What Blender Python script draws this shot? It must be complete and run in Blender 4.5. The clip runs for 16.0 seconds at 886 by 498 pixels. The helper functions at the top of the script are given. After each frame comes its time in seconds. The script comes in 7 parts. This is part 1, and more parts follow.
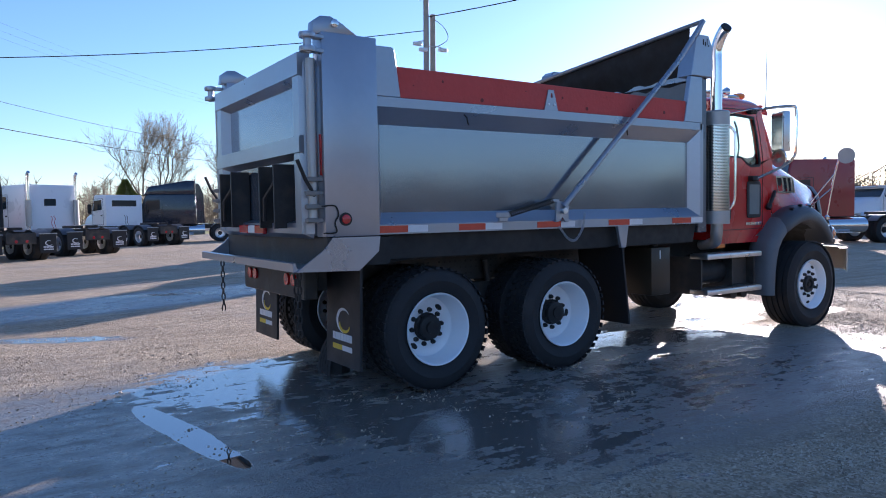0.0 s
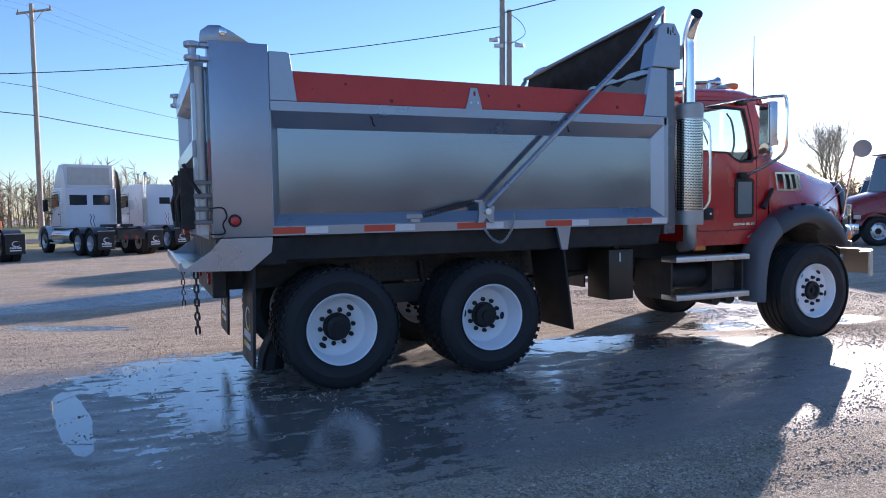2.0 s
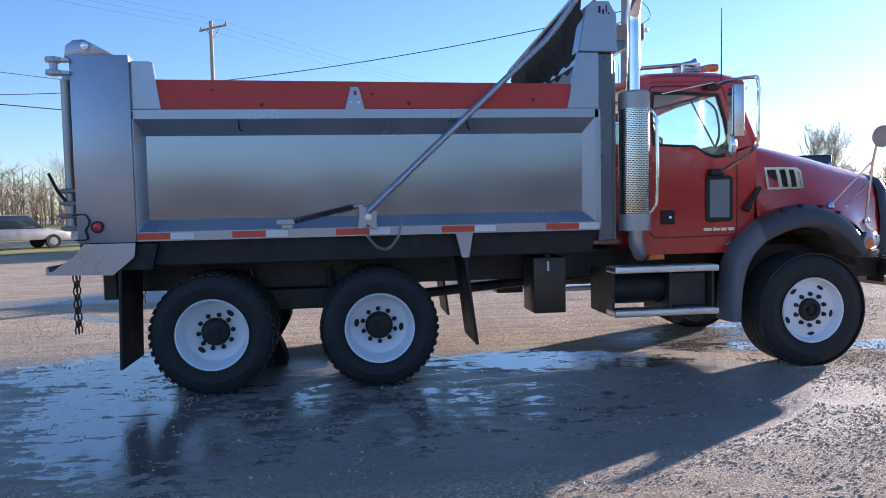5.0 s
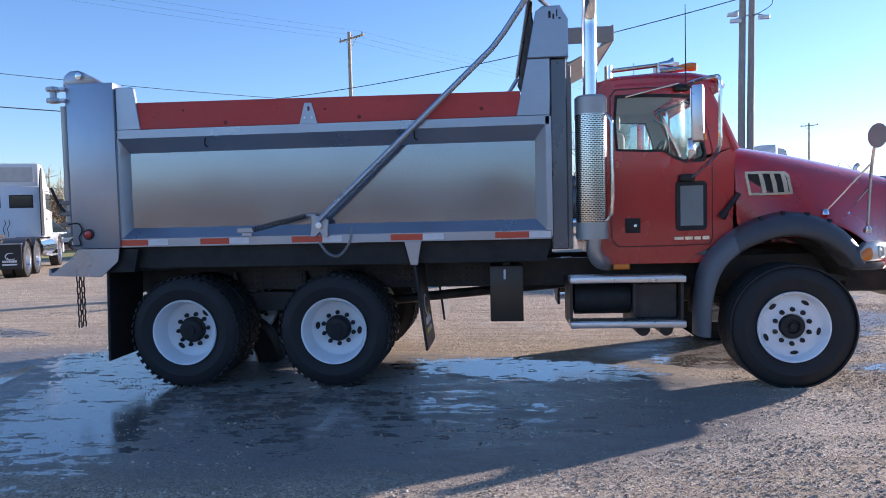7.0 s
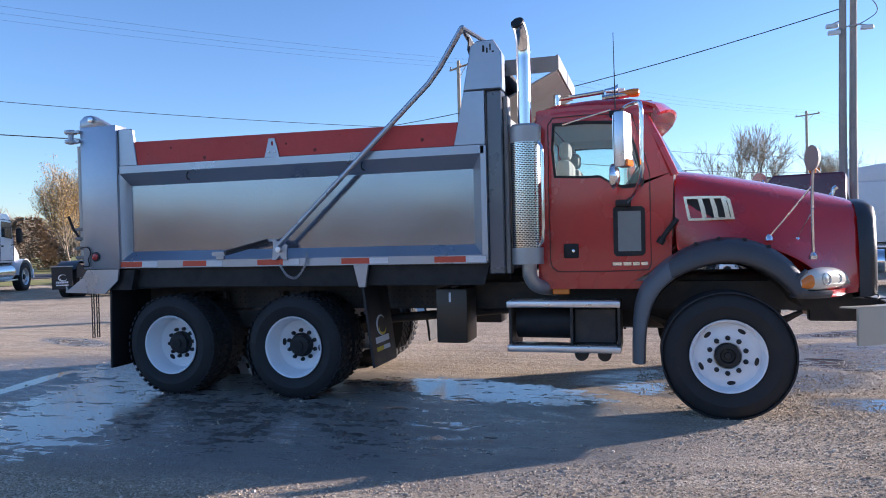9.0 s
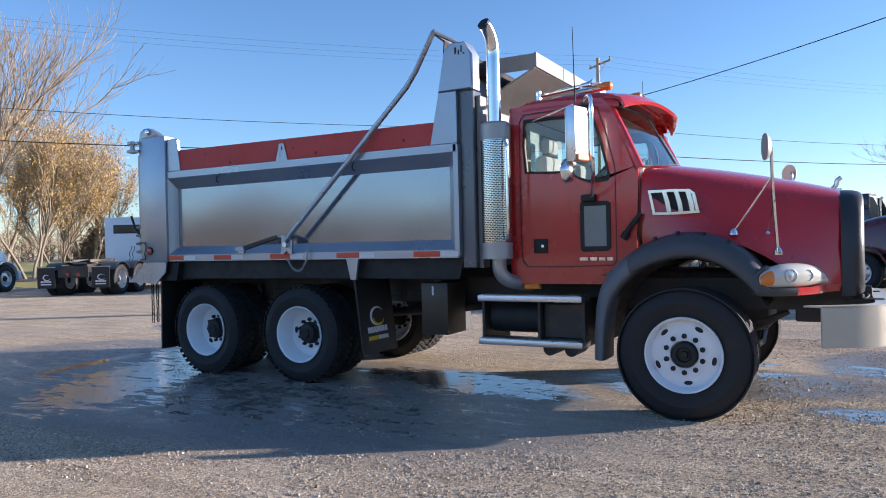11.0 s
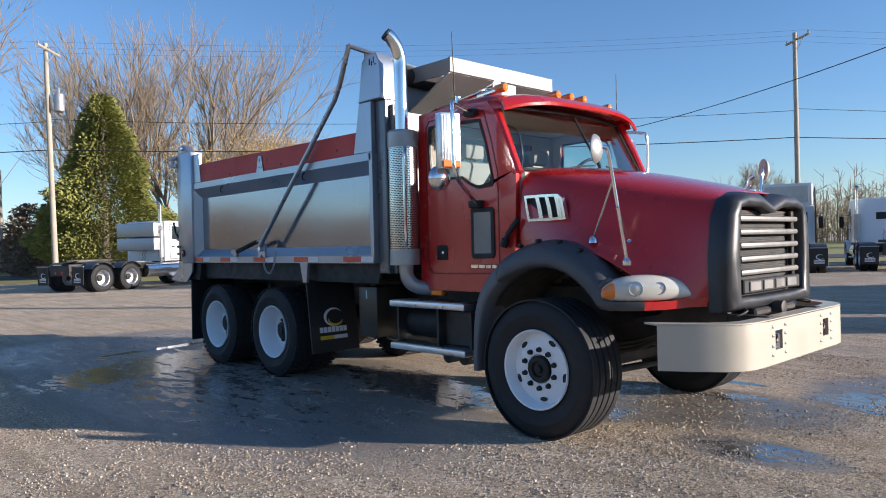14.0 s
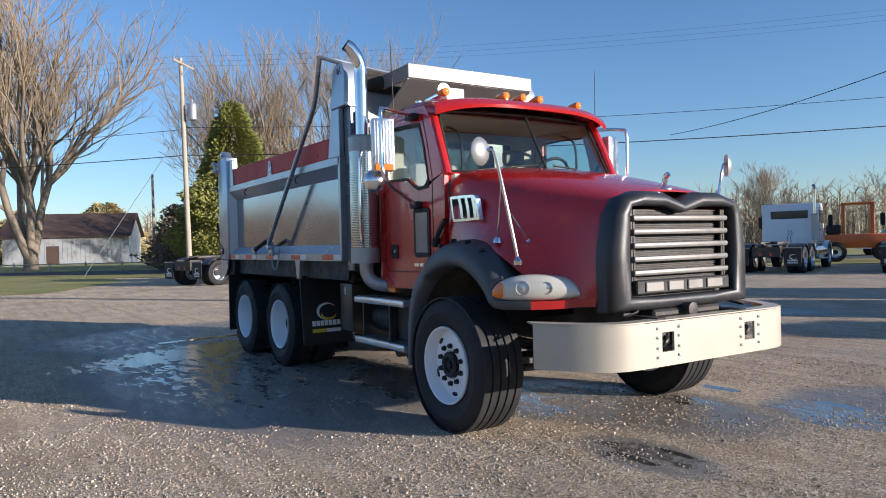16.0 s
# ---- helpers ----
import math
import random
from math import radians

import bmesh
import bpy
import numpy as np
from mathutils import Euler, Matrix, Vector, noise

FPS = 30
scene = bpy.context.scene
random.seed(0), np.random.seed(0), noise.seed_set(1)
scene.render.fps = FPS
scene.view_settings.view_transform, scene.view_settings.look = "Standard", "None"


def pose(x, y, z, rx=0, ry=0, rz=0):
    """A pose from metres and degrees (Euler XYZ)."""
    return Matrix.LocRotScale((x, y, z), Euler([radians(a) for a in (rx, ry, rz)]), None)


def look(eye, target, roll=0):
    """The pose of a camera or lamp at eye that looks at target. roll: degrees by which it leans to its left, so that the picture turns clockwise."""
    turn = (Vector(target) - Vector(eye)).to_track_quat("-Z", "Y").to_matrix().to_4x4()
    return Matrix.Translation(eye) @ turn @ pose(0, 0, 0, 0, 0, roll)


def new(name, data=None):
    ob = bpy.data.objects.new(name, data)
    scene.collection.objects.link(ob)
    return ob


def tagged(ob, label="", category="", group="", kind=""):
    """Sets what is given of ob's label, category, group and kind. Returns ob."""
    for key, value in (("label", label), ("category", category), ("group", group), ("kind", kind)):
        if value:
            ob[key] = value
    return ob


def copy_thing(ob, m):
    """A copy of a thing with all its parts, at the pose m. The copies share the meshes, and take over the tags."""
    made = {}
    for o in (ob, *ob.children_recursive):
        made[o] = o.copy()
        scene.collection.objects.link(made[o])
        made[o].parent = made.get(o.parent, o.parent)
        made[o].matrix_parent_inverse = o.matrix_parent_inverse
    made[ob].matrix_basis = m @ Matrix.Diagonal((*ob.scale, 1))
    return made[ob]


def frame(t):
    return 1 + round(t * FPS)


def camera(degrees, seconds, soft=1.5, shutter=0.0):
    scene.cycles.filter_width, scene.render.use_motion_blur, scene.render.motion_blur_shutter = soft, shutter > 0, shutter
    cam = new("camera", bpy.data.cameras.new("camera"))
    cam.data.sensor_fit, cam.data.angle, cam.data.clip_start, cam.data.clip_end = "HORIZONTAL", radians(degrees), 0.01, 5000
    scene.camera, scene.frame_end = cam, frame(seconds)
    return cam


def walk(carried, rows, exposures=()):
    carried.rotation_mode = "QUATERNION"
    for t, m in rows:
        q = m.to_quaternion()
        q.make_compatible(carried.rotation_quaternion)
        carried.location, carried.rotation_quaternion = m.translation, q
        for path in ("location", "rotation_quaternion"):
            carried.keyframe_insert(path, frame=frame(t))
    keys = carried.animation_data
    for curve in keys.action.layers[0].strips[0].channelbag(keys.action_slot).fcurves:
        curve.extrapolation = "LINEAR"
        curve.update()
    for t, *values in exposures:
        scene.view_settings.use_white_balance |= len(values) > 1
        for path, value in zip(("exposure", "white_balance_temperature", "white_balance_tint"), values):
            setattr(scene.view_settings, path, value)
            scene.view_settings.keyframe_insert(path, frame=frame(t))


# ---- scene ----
cam = camera(63.4, 16.0, 1.0)
METRES, EYE, TILT, LEAN, TURN = 14.56, 1.46, 0.0, 0.0, -33.08
ROWS = [
    (0.0, 0.0, 0.0, 0.0, -0.05, -2.89, 1.0),
    (0.5, 0.0312, -0.0016, 0.0018, 1.33, -2.88, 1.0),
    (1.0, 0.0606, 0.0025, 0.0, 3.8, -2.91, 0.99),
    (1.5, 0.0957, 0.0063, 0.0003, 7.34, -2.98, 1.04),
    (2.0, 0.1259, 0.013, 0.0007, 10.17, -3.02, 1.06),
    (2.5, 0.1557, 0.0252, 0.0008, 12.87, -3.07, 1.09),
    (3.0, 0.1847, 0.0332, 0.0015, 15.13, -3.11, 1.08),
    (3.5, 0.2106, 0.0475, 0.0013, 17.54, -3.12, 1.09),
    (4.0, 0.2379, 0.0614, 0.004, 19.96, -3.2, 1.11),
    (6.5, 0.3745, 0.1383, 0.003, 34.94, -3.0, 1.38),
    (7.0, 0.4033, 0.1508, 0.0065, 38.15, -2.98, 1.4),
    (7.5, 0.4279, 0.1681, 0.0073, 41.17, -2.76, 1.4),
    (8.0, 0.4568, 0.181, 0.0063, 44.07, -1.6, 1.43),
    (8.5, 0.4806, 0.1979, 0.0045, 46.46, -0.96, 1.38),
    (9.0, 0.5052, 0.2166, 0.0048, 48.97, -0.84, 1.39),
    (11.5, 0.6083, 0.3309, -0.003, 65.15, -0.32, 1.32),
    (12.0, 0.6257, 0.36, -0.0024, 67.75, -0.31, 1.33),
    (12.5, 0.6336, 0.3915, -0.0044, 70.53, -0.31, 1.33),
    (13.0, 0.6445, 0.4233, -0.0026, 73.31, -0.38, 1.36),
    (13.5, 0.6553, 0.4536, 0.0001, 76.43, -0.38, 1.39),
    (14.0, 0.6598, 0.4862, 0.0008, 79.63, -0.43, 1.42),
    (14.5, 0.6691, 0.5181, 0.0007, 82.44, -0.43, 1.45),
    (15.0, 0.6716, 0.5471, -0.0015, 84.94, -0.46, 1.46),
    (15.5, 0.6782, 0.5745, -0.0007, 87.34, -0.51, 1.47),
    (16.0, 0.687, 0.6007, -0.0003, 90.52, -0.45, 1.46),
]
walk(cam, [(t, pose(-3.154, -6.12, EYE, TILT, LEAN, TURN) @ pose(METRES * x, METRES * y, METRES * z, 90 + pitch, roll, yaw)) for t, x, y, z, yaw, pitch, roll in ROWS],
     [(0.0, 1.12, 5400, 23), (4.0, 1.2, 5450, 23), (9.0, 1.22, 5450, 22), (12.0, 1.07, 5550, 16), (16.0, 0.7, 5550, 15)])

# ---- world, sun ----
SUN_AZ, SUN_EL = 33.5, 11.5
world = bpy.data.worlds.new("world")
scene.world = world
world.use_nodes = True
wn = world.node_tree
sky = wn.nodes.new("ShaderNodeTexSky")
sky.sky_type = "NISHITA"
sky.sun_disc = False
sky.sun_elevation, sky.sun_rotation = radians(SUN_EL), radians(90 - SUN_AZ)
sky.air_density, sky.dust_density, sky.ozone_density = 1.0, 0.15, 3.0
wn.links.new(sky.outputs[0], wn.nodes["Background"].inputs[0])
wn.nodes["Background"].inputs[1].default_value = 0.098
sun = new("sun", bpy.data.lights.new("sun", "SUN"))
sun.data.energy, sun.data.angle, sun.data.color = 5.0, radians(0.6), (1.0, 0.83, 0.62)
sd = Vector((math.cos(radians(SUN_AZ)) * math.cos(radians(SUN_EL)), math.sin(radians(SUN_AZ)) * math.cos(radians(SUN_EL)), math.sin(radians(SUN_EL))))
sun.matrix_world = look(sd * 60, (0, 0, 0))


# ---- materials ----
def surface(name, color, rough=0.5, metal=0.0, coat=0.0, var=0.12, scale=5.0, bump=0.0, bscale=60.0, grime=0.0, grime_color=(0.09, 0.075, 0.06)):
    """A painted or bare surface with broad and fine variation, fine relief and dirt."""
    m = bpy.data.materials.new(name)
    m.use_nodes = True
    nt = m.node_tree
    b = nt.nodes["Principled BSDF"]
    b.inputs["Metallic"].default_value = metal
    b.inputs["Coat Weight"].default_value = coat
    b.inputs["Coat Roughness"].default_value = 0.06
    co = nt.nodes.new("ShaderNodeTexCoord")
    n1, n2 = nt.nodes.new("ShaderNodeTexNoise"), nt.nodes.new("ShaderNodeTexNoise")
    n1.inputs["Scale"].default_value, n1.inputs["Detail"].default_value = scale, 6
    n2.inputs["Scale"].default_value, n2.inputs["Detail"].default_value = scale * 9, 4
    for n in (n1, n2):
        nt.links.new(co.outputs["Object"], n.inputs["Vector"])
    mul = nt.nodes.new("ShaderNodeMath")
    mul.operation = "MULTIPLY_ADD"
    mul.inputs[1].default_value = 0.35
    nt.links.new(n2.outputs["Fac"], mul.inputs[0])
    nt.links.new(n1.outputs["Fac"], mul.inputs[2])
    ramp = nt.nodes.new("ShaderNodeMapRange")
    ramp.inputs["From Min"].default_value, ramp.inputs["From Max"].default_value = 0.35, 1.0
    ramp.inputs["To Min"].default_value, ramp.inputs["To Max"].default_value = 1 - var, 1 + var
    nt.links.new(mul.outputs[0], ramp.inputs["Value"])
    mix = nt.nodes.new("ShaderNodeVectorMath")
    mix.operation = "SCALE"
    mix.inputs[0].default_value = color
    nt.links.new(ramp.outputs[0], mix.inputs["Scale"])
    out = mix.outputs[0]
    if grime:
        g = nt.nodes.new("ShaderNodeMapRange")
        g.inputs["From Min"].default_value, g.inputs["From Max"].default_value = 0.5, 0.72
        g.inputs["To Max"].default_value = grime
        nt.links.new(n1.outputs["Fac"], g.inputs["Value"])
        gm = nt.nodes.new("ShaderNodeMixRGB")
        gm.inputs[2].default_value = (*grime_color, 1)
        nt.links.new(g.outputs[0], gm.inputs[0])
        nt.links.new(out, gm.inputs[1])
        out = gm.outputs[0]
    nt.links.new(out, b.inputs["Base Color"])
    rr = nt.nodes.new("ShaderNodeMapRange")
    rr.inputs["From Min"].default_value, rr.inputs["From Max"].default_value = 0.3, 0.7
    rr.inputs["To Min"].default_value, rr.inputs["To Max"].default_value = max(0.02, rough * 0.8), min(1, rough * 1.25)
    nt.links.new(n1.outputs["Fac"], rr.inputs["Value"])
    nt.links.new(rr.outputs[0], b.inputs["Roughness"])
    if bump:
        n3 = nt.nodes.new("ShaderNodeTexNoise")
        n3.inputs["Scale"].default_value, n3.inputs["Detail"].default_value = bscale, 5
        nt.links.new(co.outputs["Object"], n3.inputs["Vector"])
        bp = nt.nodes.new("ShaderNodeBump")
        bp.inputs["Strength"].default_value, bp.inputs["Distance"].default_value = bump, 0.01
        nt.links.new(n3.outputs["Fac"], bp.inputs["Height"])
        nt.links.new(bp.outputs[0], b.inputs["Normal"])
    return m


GREY = surface("grey_body_paint", (0.275, 0.305, 0.355), 0.14, 0.8, 0.5, 0.07, 1.5, 0.012, 9, 0.12, (0.24, 0.22, 0.19))
GREYD = surface("grey_post_paint", (0.36, 0.39, 0.44), 0.32, 0.75, 0.3, 0.08, 2, 0.03, 25)
RED = surface("red_cab_paint", (0.46, 0.014, 0.012), 0.26, 0.0, 0.8, 0.06, 2, 0.0, 60, 0.05, (0.22, 0.06, 0.04))
BOARD = surface("red_painted_timber", (0.5, 0.06, 0.05), 0.6, 0, 0, 0.18, 2.5, 0.3, 30, 0.25, (0.14, 0.02, 0.02))
WHITE = surface("white_rim_paint", (0.86, 0.87, 0.88), 0.4, 0, 0.1, 0.05, 4, 0.04, 60, 0.05)
WHITEP = surface("white_truck_paint", (0.74, 0.75, 0.76), 0.3, 0, 0.4, 0.05, 1.2, 0, 60, 0.05, (0.4, 0.37, 0.33))
CREAM = surface("cream_steel_paint", (0.50, 0.455, 0.365), 0.42, 0.1, 0.2, 0.05, 3, 0.04, 60, 0.06, (0.3, 0.25, 0.18))
RUBBER = surface("tyre_rubber", (0.018, 0.018, 0.019), 0.72, 0, 0, 0.3, 5, 0.2, 90, 0.35, (0.045, 0.04, 0.034))
FLAP = surface("black_rubber_sheet", (0.014, 0.014, 0.015), 0.5, 0, 0, 0.2, 4, 0.1, 60)
PLASTIC = surface("black_fender_plastic", (0.06, 0.063, 0.07), 0.38, 0, 0, 0.15, 6, 0.12, 220, 0.15, (0.07, 0.065, 0.06))
STEEL = surface("black_chassis_steel", (0.04, 0.036, 0.033), 0.5, 0.2, 0, 0.3, 5, 0.15, 60, 0.6, (0.11, 0.085, 0.06))
CHROME = surface("chrome", (0.80, 0.80, 0.80), 0.13, 1, 0, 0.04, 4)
ALU = surface("brushed_aluminium", (0.68, 0.69, 0.70), 0.32, 1, 0, 0.08, 8, 0.05, 120)
STAIN = surface("stainless_sheet", (0.40, 0.40, 0.39), 0.42, 0.6, 0, 0.08, 3, 0.04, 40)
DULL = surface("dull_cast_metal", (0.22, 0.21, 0.195), 0.48, 0.4, 0, 0.12, 8, 0.06, 120)
SHIELD = surface("weathered_steel_sheet", (0.24, 0.24, 0.235), 0.5, 0.35, 0, 0.15, 2, 0.04, 30, 0.3, (0.16, 0.12, 0.09))
LINING = surface("beige_cab_lining", (0.40, 0.375, 0.32), 0.8, 0, 0, 0.08, 6)
COLUMN = surface("dark_column_paint", (0.12, 0.13, 0.15), 0.3, 0.4, 0.3, 0.1, 3)
TAPE_R = surface("red_reflective_tape", (0.62, 0.07, 0.03), 0.35, 0, 0.2, 0.06, 20)
TAPE_W = surface("white_reflective_tape", (0.72, 0.72, 0.72), 0.35, 0, 0.2, 0.06, 20)
AMBER = surface("amber_lens", (0.75, 0.20, 0.015), 0.18, 0, 0.5, 0.05, 20)
REDLENS = surface("red_lens", (0.5, 0.02, 0.02), 0.18, 0, 0.5, 0.05, 20)
REFL = surface("lamp_bowl", (0.55, 0.55, 0.52), 0.25, 0.6, 0.6, 0.05, 6)
LAMP = surface("clear_lamp_lens", (0.62, 0.60, 0.52), 0.2, 0.1, 0.8, 0.1, 6)
BLACK = surface("matt_black", (0.012, 0.012, 0.012), 0.6, 0, 0, 0.1, 10)
DARKIN = surface("cab_interior_trim", (0.40, 0.39, 0.35), 0.7, 0, 0, 0.1, 10)
SEATM = surface("grey_seat_cloth", (0.3, 0.285, 0.265), 0.85, 0, 0, 0.15, 20, 0.2, 200)
MARKW = surface("white_print", (0.72, 0.72, 0.72), 0.5, 0, 0, 0.04, 20)
MARKY = surface("yellow_print", (0.70, 0.50, 0.03), 0.5, 0, 0, 0.04, 20)
NAVY = surface("dark_blue_truck_paint", (0.012, 0.018, 0.032), 0.22, 0.1, 0.6, 0.06, 2)
REDT = surface("faded_red_truck_paint", (0.28, 0.03, 0.025), 0.3, 0, 0.4, 0.1, 2)
ORANGE = surface("orange_machine_paint", (0.55, 0.13, 0.02), 0.4, 0, 0.2, 0.1, 2)
POLE = surface("weathered_pole_timber", (0.42, 0.36, 0.28), 0.85, 0, 0, 0.2, 3, 0.4, 40)
CABLE = surface("black_cable", (0.02, 0.02, 0.02), 0.6)
GALV = surface("galvanised_steel", (0.45, 0.46, 0.47), 0.45, 0.7, 0, 0.1, 8)
BARK = surface("grey_brown_bark", (0.25, 0.205, 0.15), 0.9, 0, 0, 0.25, 3, 0.4, 30)
TWIG = surface("pale_twigs", (0.29, 0.225, 0.15), 0.9, 0, 0, 0.25, 1)
CEDAR = surface("cedar_leaves", (0.23, 0.235, 0.055), 0.75, 0, 0, 0.5, 0.9)
TAN = surface("tan_dry_leaves", (0.46, 0.31, 0.10), 0.8, 0, 0, 0.35, 0.9)
SCRUB = surface("brown_scrub", (0.25, 0.19, 0.125), 0.9, 0, 0, 0.35, 0.4)
GRASSM = surface("short_grass", (0.31, 0.29, 0.075), 0.9, 0, 0, 0.35, 0.6, 0.5, 15, 0.75, (0.40, 0.31, 0.15))
ROADM = surface("worn_asphalt", (0.075, 0.075, 0.078), 0.85, 0, 0, 0.15, 2, 0.3, 80)
BARNW = surface("peeling_white_boards", (0.36, 0.385, 0.41), 0.8, 0, 0, 0.4, 0.9, 0.2, 20, 0.8, (0.17, 0.15, 0.13))
BARNR = surface("brown_roof_shingle", (0.085, 0.055, 0.045), 0.8, 0, 0, 0.2, 2, 0.3, 20)
BROWN = surface("brown_painted_steel", (0.05, 0.038, 0.025), 0.4, 0.2, 0.1, 0.15, 4)
TARP = surface("black_mesh_tarp", (0.03, 0.024, 0.02), 0.8, 0, 0, 0.2, 8, 0.2, 80)


def stone_material():
    """Loose stones, each with a tone of its own."""
    m = surface("gravel_stone", (0.4, 0.34, 0.27), 0.7, 0, 0, 0.3, 40, 0.2, 120)
    nt = m.node_tree
    geo, ramp = nt.nodes.new("ShaderNodeNewGeometry"), nt.nodes.new("ShaderNodeValToRGB")
    els = ramp.color_ramp.elements
    els[0].color, els[1].color = (0.2, 0.16, 0.12, 1), (0.70, 0.62, 0.51, 1)
    for at, c in ((0.3, (0.43, 0.34, 0.24, 1)), (0.7, (0.58, 0.48, 0.355, 1))):
        els.new(at).color = c
    nt.links.new(geo.outputs["Random Per Island"], ramp.inputs[0])
    nt.links.new(ramp.outputs[0], nt.nodes["Principled BSDF"].inputs["Base Color"])
    nt.nodes["Principled BSDF"].inputs["Diffuse Roughness"].default_value = 0.2
    nt.nodes["Principled BSDF"].inputs["Specular IOR Level"].default_value = 0.25
    return m


STONE = stone_material()


def glassy(name, tint=(0.90, 0.965, 0.945), rough=0.02):
    m = bpy.data.materials.new(name)
    m.use_nodes = True
    nt = m.node_tree
    nt.nodes.remove(nt.nodes["Principled BSDF"])
    mx, tr, gl, lw, pw, ma = (nt.nodes.new("ShaderNode" + k) for k in ("MixShader", "BsdfTransparent", "BsdfGlossy", "LayerWeight", "Math", "Math"))
    tr.inputs[0].default_value = (*tint, 1)
    gl.inputs["Roughness"].default_value = rough
    pw.operation, ma.operation = "POWER", "MULTIPLY_ADD"
    pw.inputs[1].default_value = 4.0
    ma.inputs[1].default_value, ma.inputs[2].default_value = 0.8, 0.055
    nt.links.new(lw.outputs["Facing"], pw.inputs[0])
    nt.links.new(pw.outputs[0], ma.inputs[0])
    nt.links.new(ma.outputs[0], mx.inputs[0])
    nt.links.new(tr.outputs[0], mx.inputs[1])
    nt.links.new(gl.outputs[0], mx.inputs[2])
    nt.links.new(mx.outputs[0], nt.nodes["Material Output"].inputs[0])
    return m


GLASS = glassy("tinted_glass")


def perforated():
    """Steel heat shield with rows of punched slots."""
    m = surface("perforated_chrome", (0.72, 0.72, 0.7), 0.18, 1, 0, 0.05, 4)
    nt = m.node_tree
    b = nt.nodes["Principled BSDF"]
    co, br = nt.nodes.new("ShaderNodeTexCoord"), nt.nodes.new("ShaderNodeTexBrick")
    mp = nt.nodes.new("ShaderNodeMapping")
    br.inputs["Color1"].default_value = br.inputs["Color2"].default_value = (0.02, 0.02, 0.02, 1)
    br.inputs["Mortar"].default_value = (0.72, 0.72, 0.7, 1)
    br.inputs["Scale"].default_value, br.inputs["Mortar Size"].default_value = 1.0, 0.0042
    br.inputs["Brick Width"].default_value, br.inputs["Row Height"].default_value = 0.033, 0.016
    nt.links.new(co.outputs["UV"], mp.inputs[0])
    nt.links.new(mp.outputs[0], br.inputs[0])
    nt.links.new(br.outputs["Color"], b.inputs["Base Color"])
    return m


PERF = perforated()


# ---- mesh helpers ----
def part(name, bm, material, parent=None, label="", smooth=35):
    """Links a bmesh as one mesh object under its thing or part."""
    bmesh.ops.recalc_face_normals(bm, faces=bm.faces)
    me = bpy.data.meshes.new(name)
    bm.to_mesh(me)
    bm.free()
    me.materials.append(material)
    me.polygons.foreach_set("use_smooth", [True] * len(me.polygons))
    me.set_sharp_from_angle(angle=radians(smooth))
    ob = new(name, me)
    if parent:
        ob.parent = parent
    if label:
        ob["label"] = label
    return ob


def thing(name, label, category, group="", kind="", m=None):
    ob = tagged(new(name), label, category, group, kind)
    if m is not None:
        ob.matrix_basis = m
    return ob


def box(bm, x0, x1, y0, y1, z0, z1, bev=0.0, seg=1):
    vs = [bm.verts.new((x, y, z)) for x in (x0, x1) for y in (y0, y1) for z in (z0, z1)]
    fs = [bm.faces.new([vs[i] for i in q]) for q in ((0, 1, 3, 2), (4, 6, 7, 5), (0, 4, 5, 1), (2, 3, 7, 6), (0, 2, 6, 4), (1, 5, 7, 3))]
    if bev:
        bmesh.ops.bevel(bm, geom=list({e for f in fs for e in f.edges}), offset=bev, segments=seg, affect="EDGES", profile=0.5)
    return bm


def to3(axis, u, v, a):
    return {"y": (u, a, v), "x": (a, u, v), "z": (u, v, a)}[axis]


def prism(bm, pts, a0, a1, axis="y", bev=0.0, seg=1):
    lo = [bm.verts.new(to3(axis, u, v, a0)) for u, v in pts]
    hi = [bm.verts.new(to3(axis, u, v, a1)) for u, v in pts]
    n = len(pts)
    fs = [bm.faces.new(lo), bm.faces.new(hi[::-1])] + [bm.faces.new((lo[i], lo[(i + 1) % n], hi[(i + 1) % n], hi[i])) for i in range(n)]
    if bev:
        bmesh.ops.bevel(bm, geom=list({e for f in fs[:2] for e in f.edges}), offset=bev, segments=seg, affect="EDGES", profile=0.5)
    return bm


def ringplate(bm, outer, inner, a0, a1, axis="y"):
    """A plate with an opening: outer and inner outlines of as many points."""
    n = len(outer)
    rows = [[bm.verts.new(to3(axis, u, v, a)) for u, v in o] for o, a in ((outer, a0), (inner, a0), (inner, a1), (outer, a1))]
    for k in range(4):
        p, q = rows[k], rows[(k + 1) % 4]
        for i in range(n):
            bm.faces.new((p[i], p[(i + 1) % n], q[(i + 1) % n], q[i]))
    return bm


def tube(bm, path, r, n=8, r1=None):
    pts = [Vector(p) for p in path]
    up = Vector((0.13, 0.21, 1)).normalized()
    rings = []
    for i, p in enumerate(pts):
        d = (pts[min(i + 1, len(pts) - 1)] - pts[max(i - 1, 0)]).normalized()
        a = d.cross(up)
        if a.length < 0.05:
            a = d.cross(Vector((1, 0, 0)))
        a.normalize()
        b = d.cross(a)
        rad = r if r1 is None else r + (r1 - r) * i / (len(pts) - 1)
        rings.append([bm.verts.new(p + (a * math.cos(2 * math.pi * k / n) + b * math.sin(2 * math.pi * k / n)) * rad) for k in range(n)])
    for p, q in zip(rings, rings[1:]):
        for k in range(n):
            bm.faces.new((p[k], p[(k + 1) % n], q[(k + 1) % n], q[k]))
    bm.faces.new(rings[0][::-1])
    bm.faces.new(rings[-1])
    return bm


